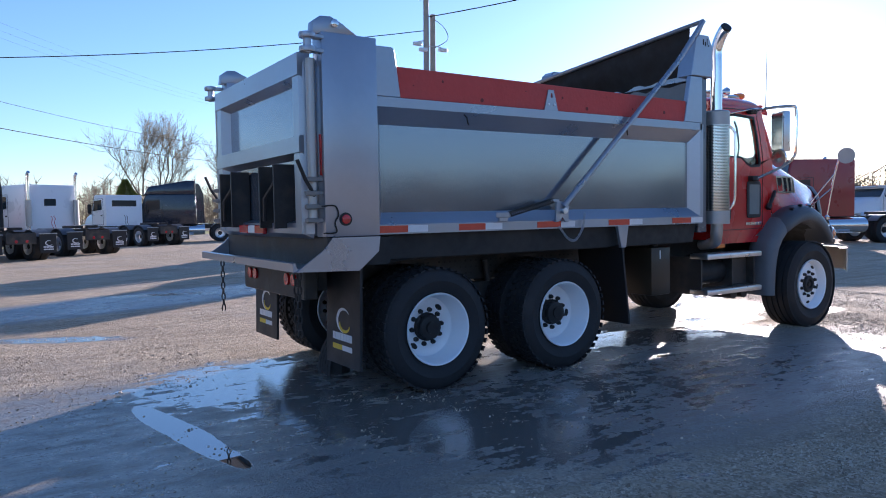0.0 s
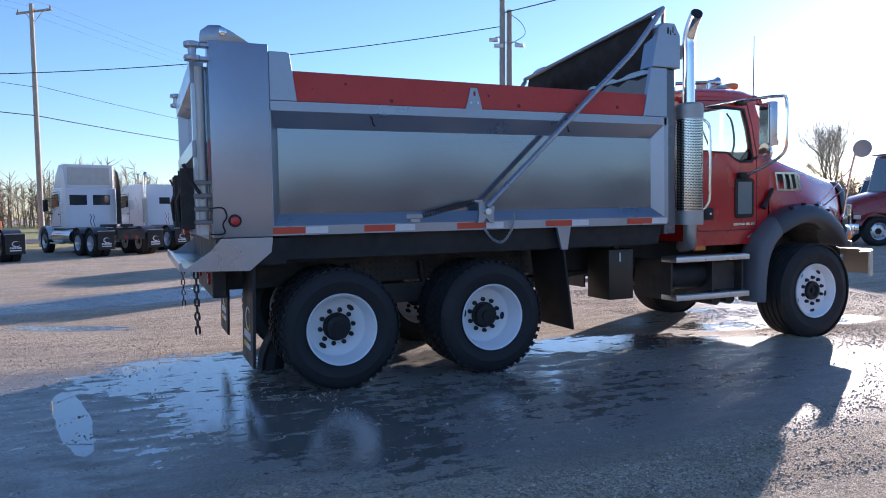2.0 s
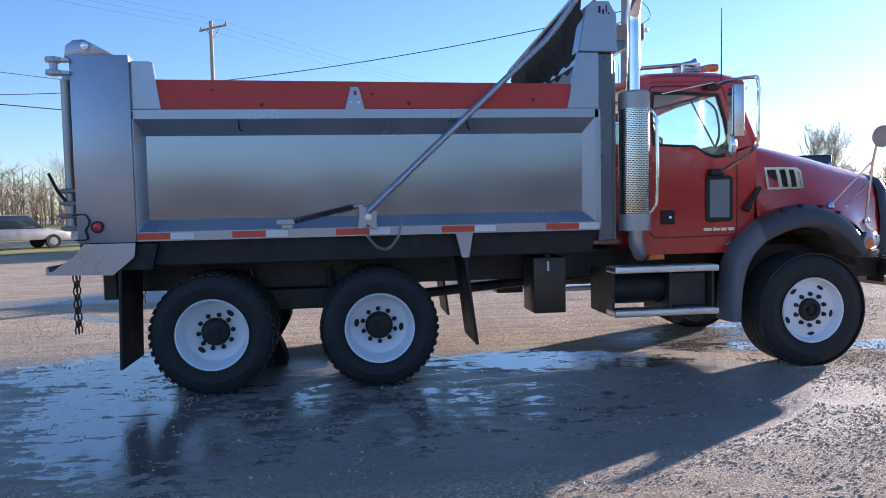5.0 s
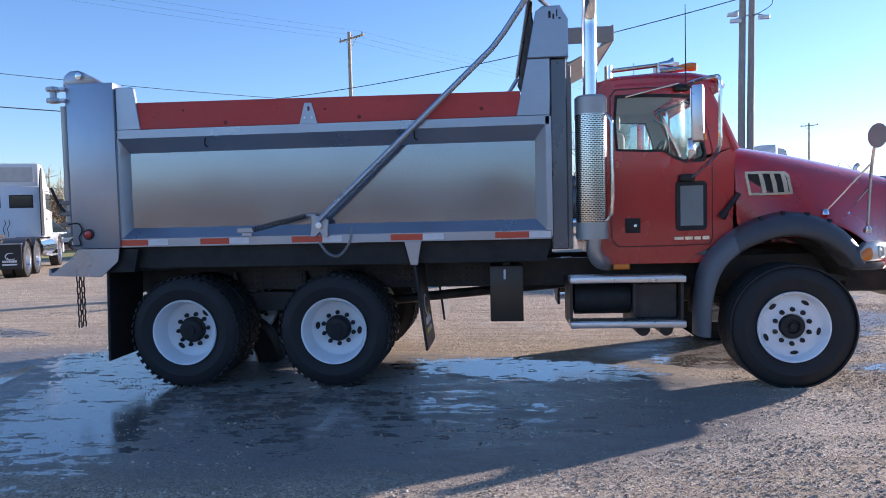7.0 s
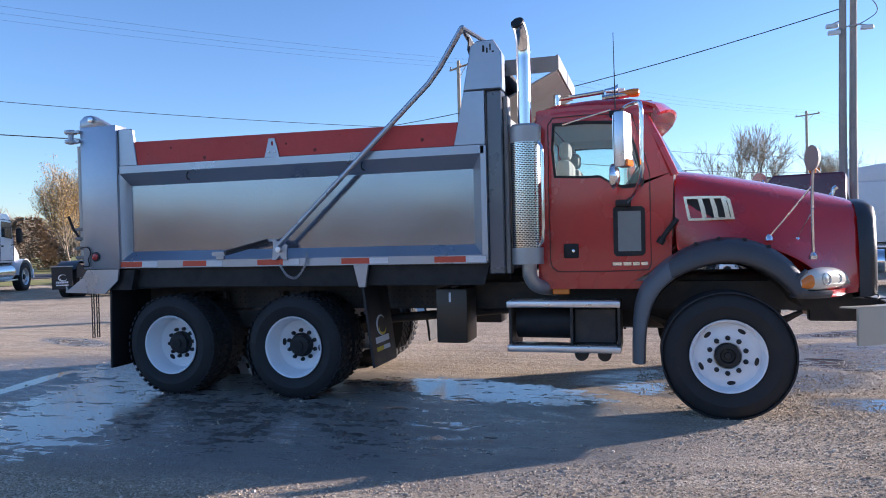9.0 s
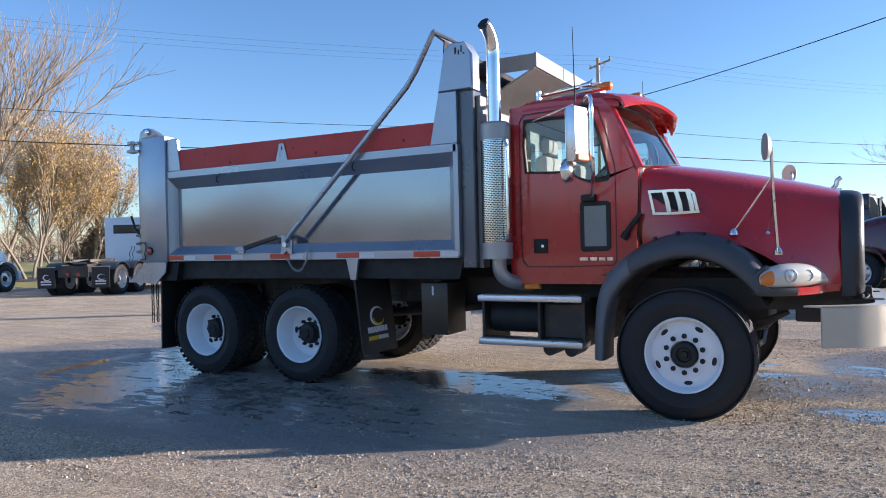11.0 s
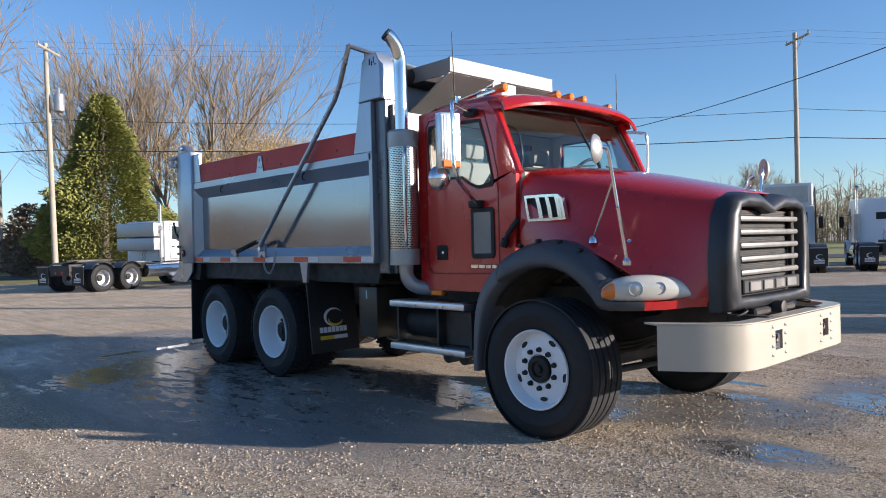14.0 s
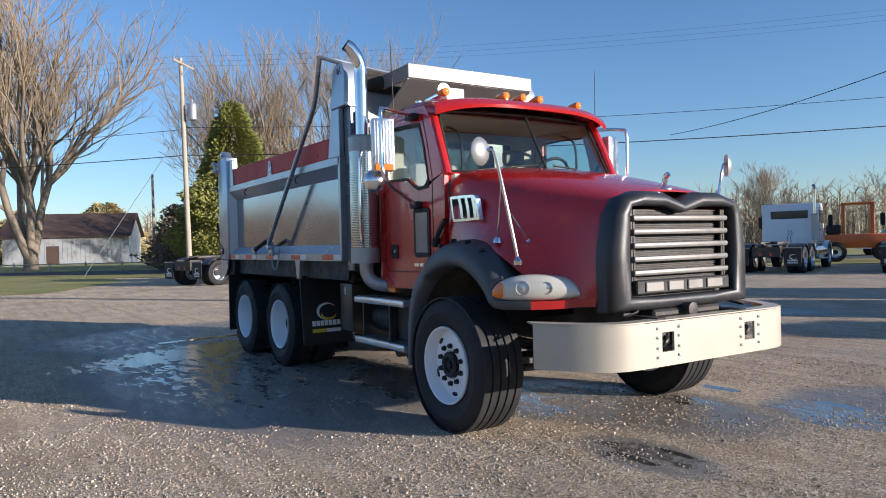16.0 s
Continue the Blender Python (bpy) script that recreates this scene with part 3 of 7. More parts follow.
# ---- dump truck: x forward, rear axle at x = 0 ----
truck = thing("dump_truck", "red dump truck with grey steel tipping body and white rims", "dump truck")
for i, (ob, x, y, z) in enumerate(((WR, 0, -1.06, 0.505), (WF, 5.345, -1.11, 0.515))):
    ob.parent, ob.matrix_basis = truck, pose(x, y, z, 0, 25 * i + 12, 0)
again(WR, truck, pose(1.393, -1.06, 0.505, 0, 70, 0))
for x in (0, 1.393):
    again(WR, truck, flip(x, -0.73, 0.505))
    again(WR, truck, flip(x, 1.06, 0.505))
    again(WR, truck, pose(x, 0.73, 0.505))
again(WF, truck, flip(5.345, 1.11, 0.515))


def tp(name, bm, material, label="", smooth=35, parent=truck):
    return part(name, bm, material, parent, label, smooth)


# chassis
for s in (-1, 1):
    bm = B()
    prism(bm, [(-0.9, 0.82), (6.45, 0.82), (6.45, 1.08), (-0.9, 1.08)], s * 0.42, s * 0.50)
    rail = tp("frame_rail", bm, STEEL, "dirty black steel frame rail with bolt holes")
    bm = B()
    for i in range(46):
        for z in (0.88, 0.94, 1.0):
            x = 0.1 + i * 0.06
            if (i * 7 + int(z * 50)) % 5:
                lathe(bm, [(0.011, s * 0.498), (0.011, s * 0.503)], (x, 0, z), 8)
    tagged(part("bolt_hole", bm, BLACK, rail, "rows of dark bolt holes"), kind="stuff")
for x in (-0.75, 0.7, 2.1, 3.6, 4.6, 6.2):
    bm = B()
    box(bm, x - 0.06, x + 0.06, -0.42, 0.42, 0.86, 1.04, 0.01)
    tp("crossmember", bm, STEEL)
for x in (0, 1.393):
    bm = B()
    lathe(bm, [(0.09, -0.95), (0.1, -0.4), (0.2, -0.16), (0.24, 0), (0.2, 0.16), (0.1, 0.4), (0.09, 0.95)], (x, 0, 0.5), 20)
    tp("drive_axle", bm, STEEL, "black drive axle with round differential housing")
bm = B()
box(bm, 5.27, 5.42, -0.9, 0.9, 0.42, 0.54, 0.03)
tp("front_axle", bm, STEEL)
for s in (-1, 1):
    bm = B()
    for i, z in enumerate((0.60, 0.63, 0.66)):
        tube(bm, curve_pts([(4.65, s * 0.46, 0.80), (5.0, s * 0.46, z + 0.01), (5.345, s * 0.46, z - 0.03), (5.7, s * 0.46, z + 0.01), (6.05, s * 0.46, 0.8)]), 0.022, 6)
    tp("leaf_spring", bm, STEEL)
    bm = B()
    prism(bm, [(0.1, 0.62), (1.3, 0.62), (1.0, 0.8), (0.4, 0.8)], s * 0.52, s * 0.60)
    tp("suspension_beam", bm, STEEL)
    for x in (0.35, 1.05):
        bm = B()
        tube(bm, [(x, s * 0.56, 0.35), (x - 0.1, s * 0.56, 1.0)], 0.03)
        tp("torque_rod", bm, STEEL)
bm = B()
tube(bm, [(1.5, 0, 0.62), (4.3, 0, 0.85)], 0.05, 12)
tp("drive_shaft", bm, STEEL)
bm = B()
box(bm, 4.3, 5.9, -0.36, 0.36, 0.62, 1.15, 0.06, 2)
tp("engine_block", bm, STEEL, "dark greasy engine and gearbox")

KNOT = surface("dark_red_knot", (0.14, 0.018, 0.016), 0.6)
SEAM = surface("deep_red_seam", (0.05, 0.004, 0.004), 0.5)
# tipping body: subframe and floor
for s in (-1, 1):
    bm = B()
    box(bm, -0.95, 3.4, s * 0.36 - 0.05, s * 0.36 + 0.05, 1.085, 1.28, 0.01)
    tp("subframe_rail", bm, BLACK)
bm = B()
box(bm, -0.98, 3.42, -1.1, 1.1, 1.2, 1.30)
tp("body_floor", bm, BLACK)
for s in (-1, 1):
    Y = s * 1.22
    I = s * 1.12
    q = s * 0.004
    # dark valance under the lower rail
    bm = B()
    prism(bm, [(-0.56, 1.18), (-0.42, 1.10), (3.3, 1.10), (3.36, 1.31), (-0.56, 1.31)], s * 1.1, s * 1.13)
    tp("side_valance", bm, BLACK)
    bm = B()
    box(bm, -0.50, 3.25, I - 0.003, I + 0.003 + s * 0.0, 1.40, 2.30)
    tp("side_panel", bm, GREY, "grey painted side sheet mirroring sky and trees")
    # lower rail with its sloping ledge
    bm = B()
    prism(bm, [(s * 1.10, 1.30), (Y, 1.30), (Y, 1.375), (s * 1.118, 1.475), (s * 1.10, 1.475)], -0.56, 3.345, "x")
    tp("lower_rail", bm, GREYD)
    bm = B()
    prism(bm, [(s * 1.10, 2.36), (Y, 2.36), (Y, 2.285), (s * 1.118, 2.15), (s * 1.10, 2.15)], -0.56, 3.345, "x", 0.004)
    tp("top_rail", bm, GREYD)
    bm = B()
    prism(bm, [(3.215, s * 1.118), (3.31, Y), (3.36, Y), (3.36, s * 1.10), (3.215, s * 1.10)], 1.32, 2.352, "z")
    tp("front_corner_post", bm, GREYD)
    bm = B()
    prism(bm, [(-0.47, s * 1.118), (-0.54, Y), (-0.58, Y), (-0.58, s * 1.10), (-0.47, s * 1.10)], 1.38, 2.34, "z")
    tp("rear_inner_post", bm, GREYD)
    # rear post and its lower apron
    bm = B()
    box(bm, -1.0, -0.55, min(s * 1.08, s * 1.245), max(s * 1.08, s * 1.245), 1.295, 2.79, 0.008, 2)
    tp("rear_post", bm, GREYD, "wide grey steel rear corner post")
    bm = B()
    prism(bm, [(-1.24, 1.05), (-0.74, 1.035), (-0.57, 1.175), (-0.555, 1.29), (-0.95, 1.29), (-1.02, 1.20)], s * 1.235, s * 1.255)
    tp("rear_apron_side", bm, GREYD)
    bm = B()
    prism(bm, [(-0.545, 2.362), (-0.325, 2.362), (-0.375, 2.73), (-0.40, 2.745), (-0.545, 2.745)], s * 1.17, s * 1.215, "y", 0.006)
    tp("board_stop_plate", bm, GREYD)
    # timber sideboard
    bm = B()
    prism(bm, [(-0.33, 2.364), (3.10, 2.364), (3.10, 2.578), (-0.36, 2.605)], s * 1.155, s * 1.2, "y", 0.004)
    tp("sideboard", bm, BOARD, "red painted timber sideboard with dark knots")
    for i in range(9):
        x = -0.2 + 0.37 * i + 0.1 * math.sin(i * 5.1)
        z = 2.40 + 0.14 * (0.5 + 0.5 * math.sin(i * 2.3))
        k = 0.007 + 0.007 * (i % 3)
        bm = B()
        lathe(bm, [(k, s * 1.197), (k * 0.8, s * 1.2012), (0.003, s * 1.2016)], (x, 0, z), 10)
        tp("timber_knot", bm, KNOT)
    bm = B()
    ringplate(bm, [(1.15, 2.362), (1.31, 2.362), (1.29, 2.45), (1.262, 2.545), (1.2, 2.545), (1.175, 2.45)], [(1.225, 2.478), (1.236, 2.474), (1.247, 2.478), (1.247, 2.512), (1.236, 2.518), (1.225, 2.512)], s * 1.203, s * 1.213)
    br = tp("sideboard_bracket", bm, GREYD)
    for x in (1.2, 1.265):
        bm = B()
        lathe(bm, [(0.011, s * 1.21), (0.011, s * 1.22), (0.004, s * 1.222)], (x, 0, 2.415), 8)
        part("bolt", bm, ALU, br)
    # reflective tape
    for x0, x1, x2 in ((-0.555, -0.29, -0.105), (0.20, 0.47, 0.65), (1.045, 1.325, 1.50), (1.94, 2.225, 2.41), (2.86, 3.155, 3.342)):
        for a, c, mt in ((x0, x1, TAPE_R), (x1, x2, TAPE_W)):
            bm = B()
            box(bm, a, c, min(Y, Y + q), max(Y, Y + q), 1.312, 1.366)
            tp("reflective_tape", bm, mt, "red reflective tape" if mt is TAPE_R else "white reflective tape")
    # front upright above the rail
    bm = B()
    prism(bm, [(3.065, 2.362), (3.352, 2.362), (3.352, 2.845), (3.165, 2.845)], s * 1.16, s * 1.215, "y", 0.006)
    tp("front_gusset", bm, GREYD)
    bm = B()
    prism(bm, [(3.165, 2.85), (3.515, 2.85), (3.515, 3.17), (3.45, 3.285), (3.30, 3.285), (3.24, 3.24)], s * 1.03, s * 1.22, "y", 0.008)
    tarpbox = tp("tarp_housing_end", bm, GREYD, "grey end cap of the tarp housing")
    bm = B()
    for (x, z, w, h) in ((3.35, 3.18, 0.02, 0.06), (3.385, 3.17, 0.015, 0.045), (3.415, 3.19, 0.012, 0.06), (3.435, 3.17, 0.02, 0.015)):
        box(bm, x, x + w, s * 1.22 - 0.003, s * 1.22 + 0.003, z, z + h, 0.002)
    part("maker_mark", bm, BLACK, tarpbox, "small black painted mark")
    bm = B()
    box(bm, 3.36, 3.50, min(s * 0.98, s * 1.16), max(s * 0.98, s * 1.16), 1.20, 2.85, 0.01)
    tp("bulkhead_column", bm, COLUMN, "dark painted front column behind the cab")
    bm = B()
    box(bm, 3.5, 3.545, min(s * 0.96, s * 1.1), max(s * 0.96, s * 1.1), 1.2, 2.8, 0.006)
    tp("column_cover", bm, SHIELD)
    # small hooks under the top rail
    for x in (0.28, 2.17):
        bm = B()
        tube(bm, curve_pts([(x, s * 1.20, 2.27), (x + 0.005, s * 1.235, 2.24), (x + 0.01, s * 1.24, 2.2), (x + 0.03, s * 1.225, 2.185)], 4), 0.007, 6)
        tp("tarp_hook", bm, BLACK)
    # tarp arm with its foot and spring
    a = s * 1.275
    bm = B()
    tube(bm, [(1.31, a, 1.50), (2.86, a, 2.93), (2.97, a * 1.01, 3.06), (3.20, a * 1.05, 3.38)] if s < 0 else [(1.31, a, 1.50), (2.80, a, 2.66), (2.90, 1.24, 2.78), (3.13, 1.22, 3.12)], 0.026, 10)
    if s < 0:
        tube(bm, [(3.20, a * 1.05, 3.38), (3.33, s * 1.18, 3.31), (3.40, s * 1.1, 3.27)], 0.02, 8)
    arm = tp("tarp_arm", bm, GREYD, "bent grey steel tarp arm")
    bm = B()
    prism(bm, [(1.225, 1.36), (1.275, 1.36), (1.31, 1.41), (1.345, 1.36), (1.39, 1.36), (1.38, 1.44), (1.40, 1.5), (1.33, 1.54), (1.24, 1.55), (1.245, 1.47)], s * 1.235, s * 1.26, "y", 0.004)
    foot = tp("tarp_arm_foot", bm, GREYD, "grey pivot bracket of the tarp arm")
    bm = B()
    lathe(bm, [(0.028, s * 1.255), (0.028, s * 1.30), (0.01, s * 1.303)], (1.315, 0, 1.46), 12)
    part("pivot_bolt", bm, ALU, foot)
    bm = B()
    p0, p1 = Vector((0.70, s * 1.25, 1.435)), Vector((1.2, s * 1.25, 1.55))
    d = (p1 - p0)
    e1, e2 = Vector((0, 1, 0)), d.normalized().cross(Vector((0, 1, 0)))
    turns = 22
    tube(bm, [p0 + d * (i / (turns * 8)) + (e1 * math.cos(i * math.pi / 4) + e2 * math.sin(i * math.pi / 4)) * 0.022 for i in range(turns * 8 + 1)], 0.0065, 5)
    tp("coil_spring", bm, STEEL, "dark coil spring of the tarp arm")
    bm = B()
    box(bm, 1.18, 1.28, s * 1.25 - 0.008, s * 1.25 + 0.008, 1.54, 1.565, 0.003)
    tp("spring_lug", bm, GREYD)
    bm = B()
    box(bm, 0.56, 0.72, s * 1.255 - 0.006, s * 1.255 + 0.006, 1.41, 1.455, 0.004)
    box(bm, 0.60, 0.69, min(s * 1.22, s * 1.255), max(s * 1.22, s * 1.255), 1.375, 1.415, 0.004)
    tp("spring_anchor", bm, GREYD)
    # hanging chain
    bm = B()
    path = curve_pts([(1.60, s * 1.245, 1.43), (1.57, s * 1.25, 1.30), (1.48, s * 1.25, 1.19), (1.38, s * 1.25, 1.21), (1.30, s * 1.235, 1.31)], 8)
    for i in range(len(path) - 1):
        m = (path[i] + path[i + 1]) / 2
        d = (path[i + 1] - path[i]).normalized()
        o = Vector((0, s, 0)) if i % 2 else d.cross(Vector((0, 1, 0)))
        tube(bm, [m - d * 0.016 + o * 0.004, m - d * 0.006 + o * 0.010, m + d * 0.006 + o * 0.010, m + d * 0.016 + o * 0.004], 0.0032, 4)
        tube(bm, [m - d * 0.016 - o * 0.004, m - d * 0.006 - o * 0.010, m + d * 0.006 - o * 0.010, m + d * 0.016 - o * 0.004], 0.0032, 4)
    tp("tailgate_chain", bm, GALV, "slack galvanised chain on the lower rail")
    # flap bracket and front-of-tandem mudflap
    bm = B()
    prism(bm, [(2.06, 1.30), (2.21, 1.30), (2.175, 1.09), (2.11, 1.09)], s * 1.19, s * 1.225, "y", 0.003)
    tp("flap_bracket", bm, GREYD)
    bm = B()
    box(bm, -0.012, 0.012, -0.31, 0.31, -0.80, 0.0, 0.004)
    fl = tp("mudflap", bm, FLAP, "black rubber mudflap with a printed mark")
    fl.matrix_basis = pose(2.14, s * 0.90, 1.12, 0, -7, 0)
    if s < 0:
        emblem(fl, pose(0.014, -0.02, -0.53), 0.40)
    # rear mudflaps
    bm = B()
    box(bm, -0.012, 0.012, -0.31, 0.31, -0.83, 0.0, 0.004)
    fl = tp("mudflap", bm, FLAP, "black rubber mudflap with a printed mark")
    fl.matrix_basis = pose(-0.70, s * 0.90, 1.08, 0, 1.5, 0)
    emblem(fl, pose(-0.014, -0.0, -0.57, 0, 0, 180), 0.40)
    bm = B()
    prism(bm, [(-0.72, 1.07), (-0.45, 1.07), (-0.40, 1.28), (-0.56, 1.28)], s * 0.98, s * 1.2)
    tp("flap_gusset", bm, BLACK)
    # wheel arch shield above the tandem
    bm = B()
    tube(bm, [(-0.45, s * 1.1, 1.085), (0.0, s * 1.1, 1.10), (2.05, s * 1.1, 1.10)], 0.012, 6)
    tp("shield_bar", bm, BLACK)
    # side lamp
    bm = B()
    lathe(bm, [(0.05, s * 1.245), (0.05, s * 1.256), (0.038, s * 1.257)], (-0.84, 0, 1.425), 20)
    lamp = tp("side_lamp", bm, BLACK, "round red side lamp in a black rubber ring")
    bm = B()
    lathe(bm, [(0.038, s * 1.25), (0.034, s * 1.264), (0.012, s * 1.270)], (-0.84, 0, 1.425), 20)
    part("lens", bm, REDLENS, lamp)
    bm = B()
    tube(bm, curve_pts([(-1.03, s * 1.25, 1.52), (-0.93, s * 1.256, 1.525), (-0.9, s * 1.256, 1.46), (-0.93, s * 1.256, 1.40), (-0.92, s * 1.256, 1.33), (-1.02, s * 1.25, 1.325)]), 0.006, 6)
    tp("lamp_wire", bm, BLACK)

# bulkhead, cab shield, tarp
bm = B()
box(bm, 3.30, 3.36, -1.15, 1.15, 1.3, 3.05, 0.006)
tp("bulkhead", bm, SHIELD, "steel front wall of the tipping body")
bm = B()
box(bm, 3.945, 3.97, -0.75, 0.79, 3.075, 3.215, 0.004)
box(bm, 3.36, 3.95, -0.75, -0.735, 3.06, 3.205)
box(bm, 3.36, 3.95, 0.775, 0.79, 3.06, 3.205)
shield = tp("cab_shield", bm, SHIELD, "weathered steel cab shield over the cab roof")
bm = B()
prism(bm, [(3.36, 2.78), (3.95, 3.07), (3.95, 3.085), (3.36, 2.80)], -0.74, 0.78)
part("shield_floor", bm, SHIELD, shield, "weathered inclined shield plate")
bm = B()
box(bm, 3.952, 3.974, 0.0, 0.012, 3.08, 3.21)
part("shield_seam", bm, GREYD, shield)
bm = B()
tube(bm, [(3.39, -1.02, 3.13), (3.39, 0, 3.10), (3.39, 1.02, 3.13)], 0.085, 14)
tp("tarp_roll", bm, TARP, "rolled black mesh tarp")
bm = B()
secs = []
for i in range(15):
    y = -1.16 + 2.32 * i / 14
    zt = 3.35 - 0.21 * i / 14
    xt = 3.20 - 0.06 * i / 14
    w = 0.02 * math.sin(i * 1.7)
    secs.append([(xt - 0.02, y, zt + 0.015), (xt + 0.02, y, zt - 0.01), (xt + 0.01 + w, y, zt - 0.12), (xt + 0.05 - w, y, zt - 0.26), (xt + 0.10, y, 2.92 + w * 0.5), (3.31, y, 2.80 + 0.03 * math.sin(i * 2.9))])
loft(bm, secs)
thick(bm, 0.012)
tp("tarp_sheet", bm, TARP, "dark tarp hanging from its bow bar", 60)
bm = B()
tube(bm, [(3.20, -1.34, 3.38), (3.12, 1.22, 3.14)], 0.024, 8)
tp("tarp_bow", bm, GREYD)
for z in (2.85, 2.5):
    bm = B()
    box(bm, 3.285, 3.301, -1.1, 1.1, z - 0.03, z + 0.03, 0.005)
    tp("bulkhead_rib", bm, GREYD)

# tailgate
bm = B()
box(bm, -1.02, -0.98, -1.08, 1.08, 1.30, 2.62)
gate = tp("tailgate", bm, GREY, "grey ribbed steel tailgate")
for z0, z1, d in ((2.50, 2.66, 0.10), (1.93, 2.05, 0.10), (1.32, 1.40, 0.08)):
    bm = B()
    prism(bm, [(-1.02, z0 - 0.04), (-1.02 - d, z0), (-1.02 - d, z1), (-1.02, z1 + 0.02)], -1.07, 1.07)
    part("tailgate_rib", bm, GREYD, gate)
for y in (-1.0, 1.0):
    bm = B()
    prism(bm, [(-1.02, y - 0.09), (-1.11, y - 0.06), (-1.11, y + 0.06), (-1.02, y + 0.09)], 1.32, 2.6, "z")
    part("tailgate_stile", bm, GREYD, gate)
for y in (-0.72, -0.38, 0.38, 0.72):
    bm = B()
    box(bm, -1.20, -1.03, y - 0.012, y + 0.012, 1.36, 1.86, 0.003)
    part("chute_plate", bm, STEEL, gate)
for y in (-0.55, 0.55):
    bm = B()
    box(bm, -1.06, -1.03, y - 0.16, y + 0.16, 1.38, 1.84, 0.003)
    part("chute_door", bm, BLACK, gate, "small dark coal chute door")
    bm = B()
    tube(bm, [(-1.2, y + 0.05, 1.42), (-1.22, y - 0.02, 1.6), (-1.18, y - 0.14, 1.72)], 0.016, 6)
    part("chute_lever", bm, STEEL, gate)
for y0, y1 in ((-0.32, -0.1), (0.1, 0.32)):
    bm = B()
    box(bm, -1.155, -1.12, y0, y1, 1.31, 1.385, 0.006)
    part("gate_lamp", bm, REDLENS, gate, "red tail lamp in the gate sill")
bm = B()
box(bm, -1.15, -1.12, -0.09, 0.09, 1.315, 1.38, 0.004)
part("lamp_bar_centre", bm, MARKW, gate)
for s in (-1, 1):
    bm = B()
    for z in (2.745, 2.645):
        lathe(bm, [(0.058, z - 0.018), (0.062, z), (0.058, z + 0.018)], (-1.11, s * 1.25, 0), 16, "z")
        box(bm, -1.1, -0.99, s * 1.235 - 0.035, s * 1.235 + 0.035, z - 0.014, z + 0.014, 0.003)
    tube(bm, [(-1.11, s * 1.25, 2.62), (-1.11, s * 1.25, 2.77)], 0.03, 12)
    tp("tailgate_hinge", bm, GREYD, "stacked steel tailgate hinge")
    bm = B()
    prism(bm, [(-1.05, 2.78), (-1.04, 2.87), (-0.98, 2.915), (-0.90, 2.92), (-0.80, 2.87), (-0.66, 2.79)], s * 1.10, s * 1.2, "y", 0.012, 2)
    tp("hinge_cover", bm, GREYD)
    bm = B()
    lathe(bm, [(0.03, s * 1.19), (0.03, s * 1.23), (0.012, s * 1.235)], (-0.88, 0, 2.865), 12)
    tp("hinge_pin", bm, CHROME)
    bm = B()
    tube(bm, [(-1.06, s * 1.17, 1.40), (-1.06, s * 1.17, 2.60)], 0.035, 12)
    tp("tailgate_rod", bm, STAIN, "vertical bright locking rod")
    for z in (1.42, 1.52, 1.62, 1.72):
        bm = B()
        lathe(bm, [(0.038, z - 0.02), (0.042, z), (0.038, z + 0.02)], (-1.08, s * 1.18, 0), 12, "z")
        box(bm, -1.13, -1.0, s * 1.2 - 0.02, s * 1.2 + 0.03, z - 0.014, z + 0.014, 0.003)
        tp("latch_block", bm, DULL)
    bm = B()
    tube(bm, [(-1.06, s * 1.2, 1.6), (-1.14, s * 1.22, 1.72), (-1.2, s * 1.22, 1.86)], 0.014, 6)
    tp("latch_lever", bm, BLACK)
    bm = B()
    box(bm, -1.012, -1.003, s * 1.2 - 0.014, s * 1.2 + 0.014, 1.75, 2.05)
    tp("reflector_strip", bm, REDLENS)
    for k, y in ((0, 1.0), (1, 0.93)):
        bm = B()
        for i in range(9):
            z = 1.03 - i * 0.055
            tube(bm, [(-1.12, s * y - 0.012, z), (-1.12, s * y - 0.016, z - 0.03), (-1.12, s * y - 0.012, z - 0.06)] if i % 2 else [(-1.132, s * y, z), (-1.136, s * y, z - 0.03), (-1.132, s * y, z - 0.06)], 0.007, 5)
            tube(bm, [(-1.12, s * y + 0.012, z), (-1.12, s * y + 0.016, z - 0.03), (-1.12, s * y + 0.012, z - 0.06)] if i % 2 else [(-1.108, s * y, z), (-1.104, s * y, z - 0.03), (-1.108, s * y, z - 0.06)], 0.007, 5)
        if s < 0 or k == 0:
            tp("safety_chain", bm, STEEL, "hanging dark steel chain")
        else:
            bm.free()
bm = B()
prism(bm, [(-1.255, 1.05), (-1.255, 1.112), (-1.238, 1.118), (-1.226, 1.075), (-0.985, 1.075), (-0.985, 1.05)], -1.232, 1.232, "y")
tp("spreader_apron", bm, GREYD, "grey spreader trough with a raised lip below the tailgate")
bm = B()
box(bm, -0.984, -0.955, -1.232, 1.232, 1.052, 1.292)
tp("sill_plate", bm, STEEL, "greasy dark sill plate under the tailgate")
bm = B()
box(bm, -0.98, -0.86, -0.75, 0.75, 0.78, 1.06, 0.01)
tp("rear_crossbeam", bm, STEEL)
for y in (-0.55, -0.4, 0.4, 0.55):
    bm = B()
    lathe(bm, [(0.05, -1.0), (0.05, -0.978), (0.03, -0.975)], (0, y, 0.93), 16, "x")
    tp("tail_lamp", bm, REDLENS)

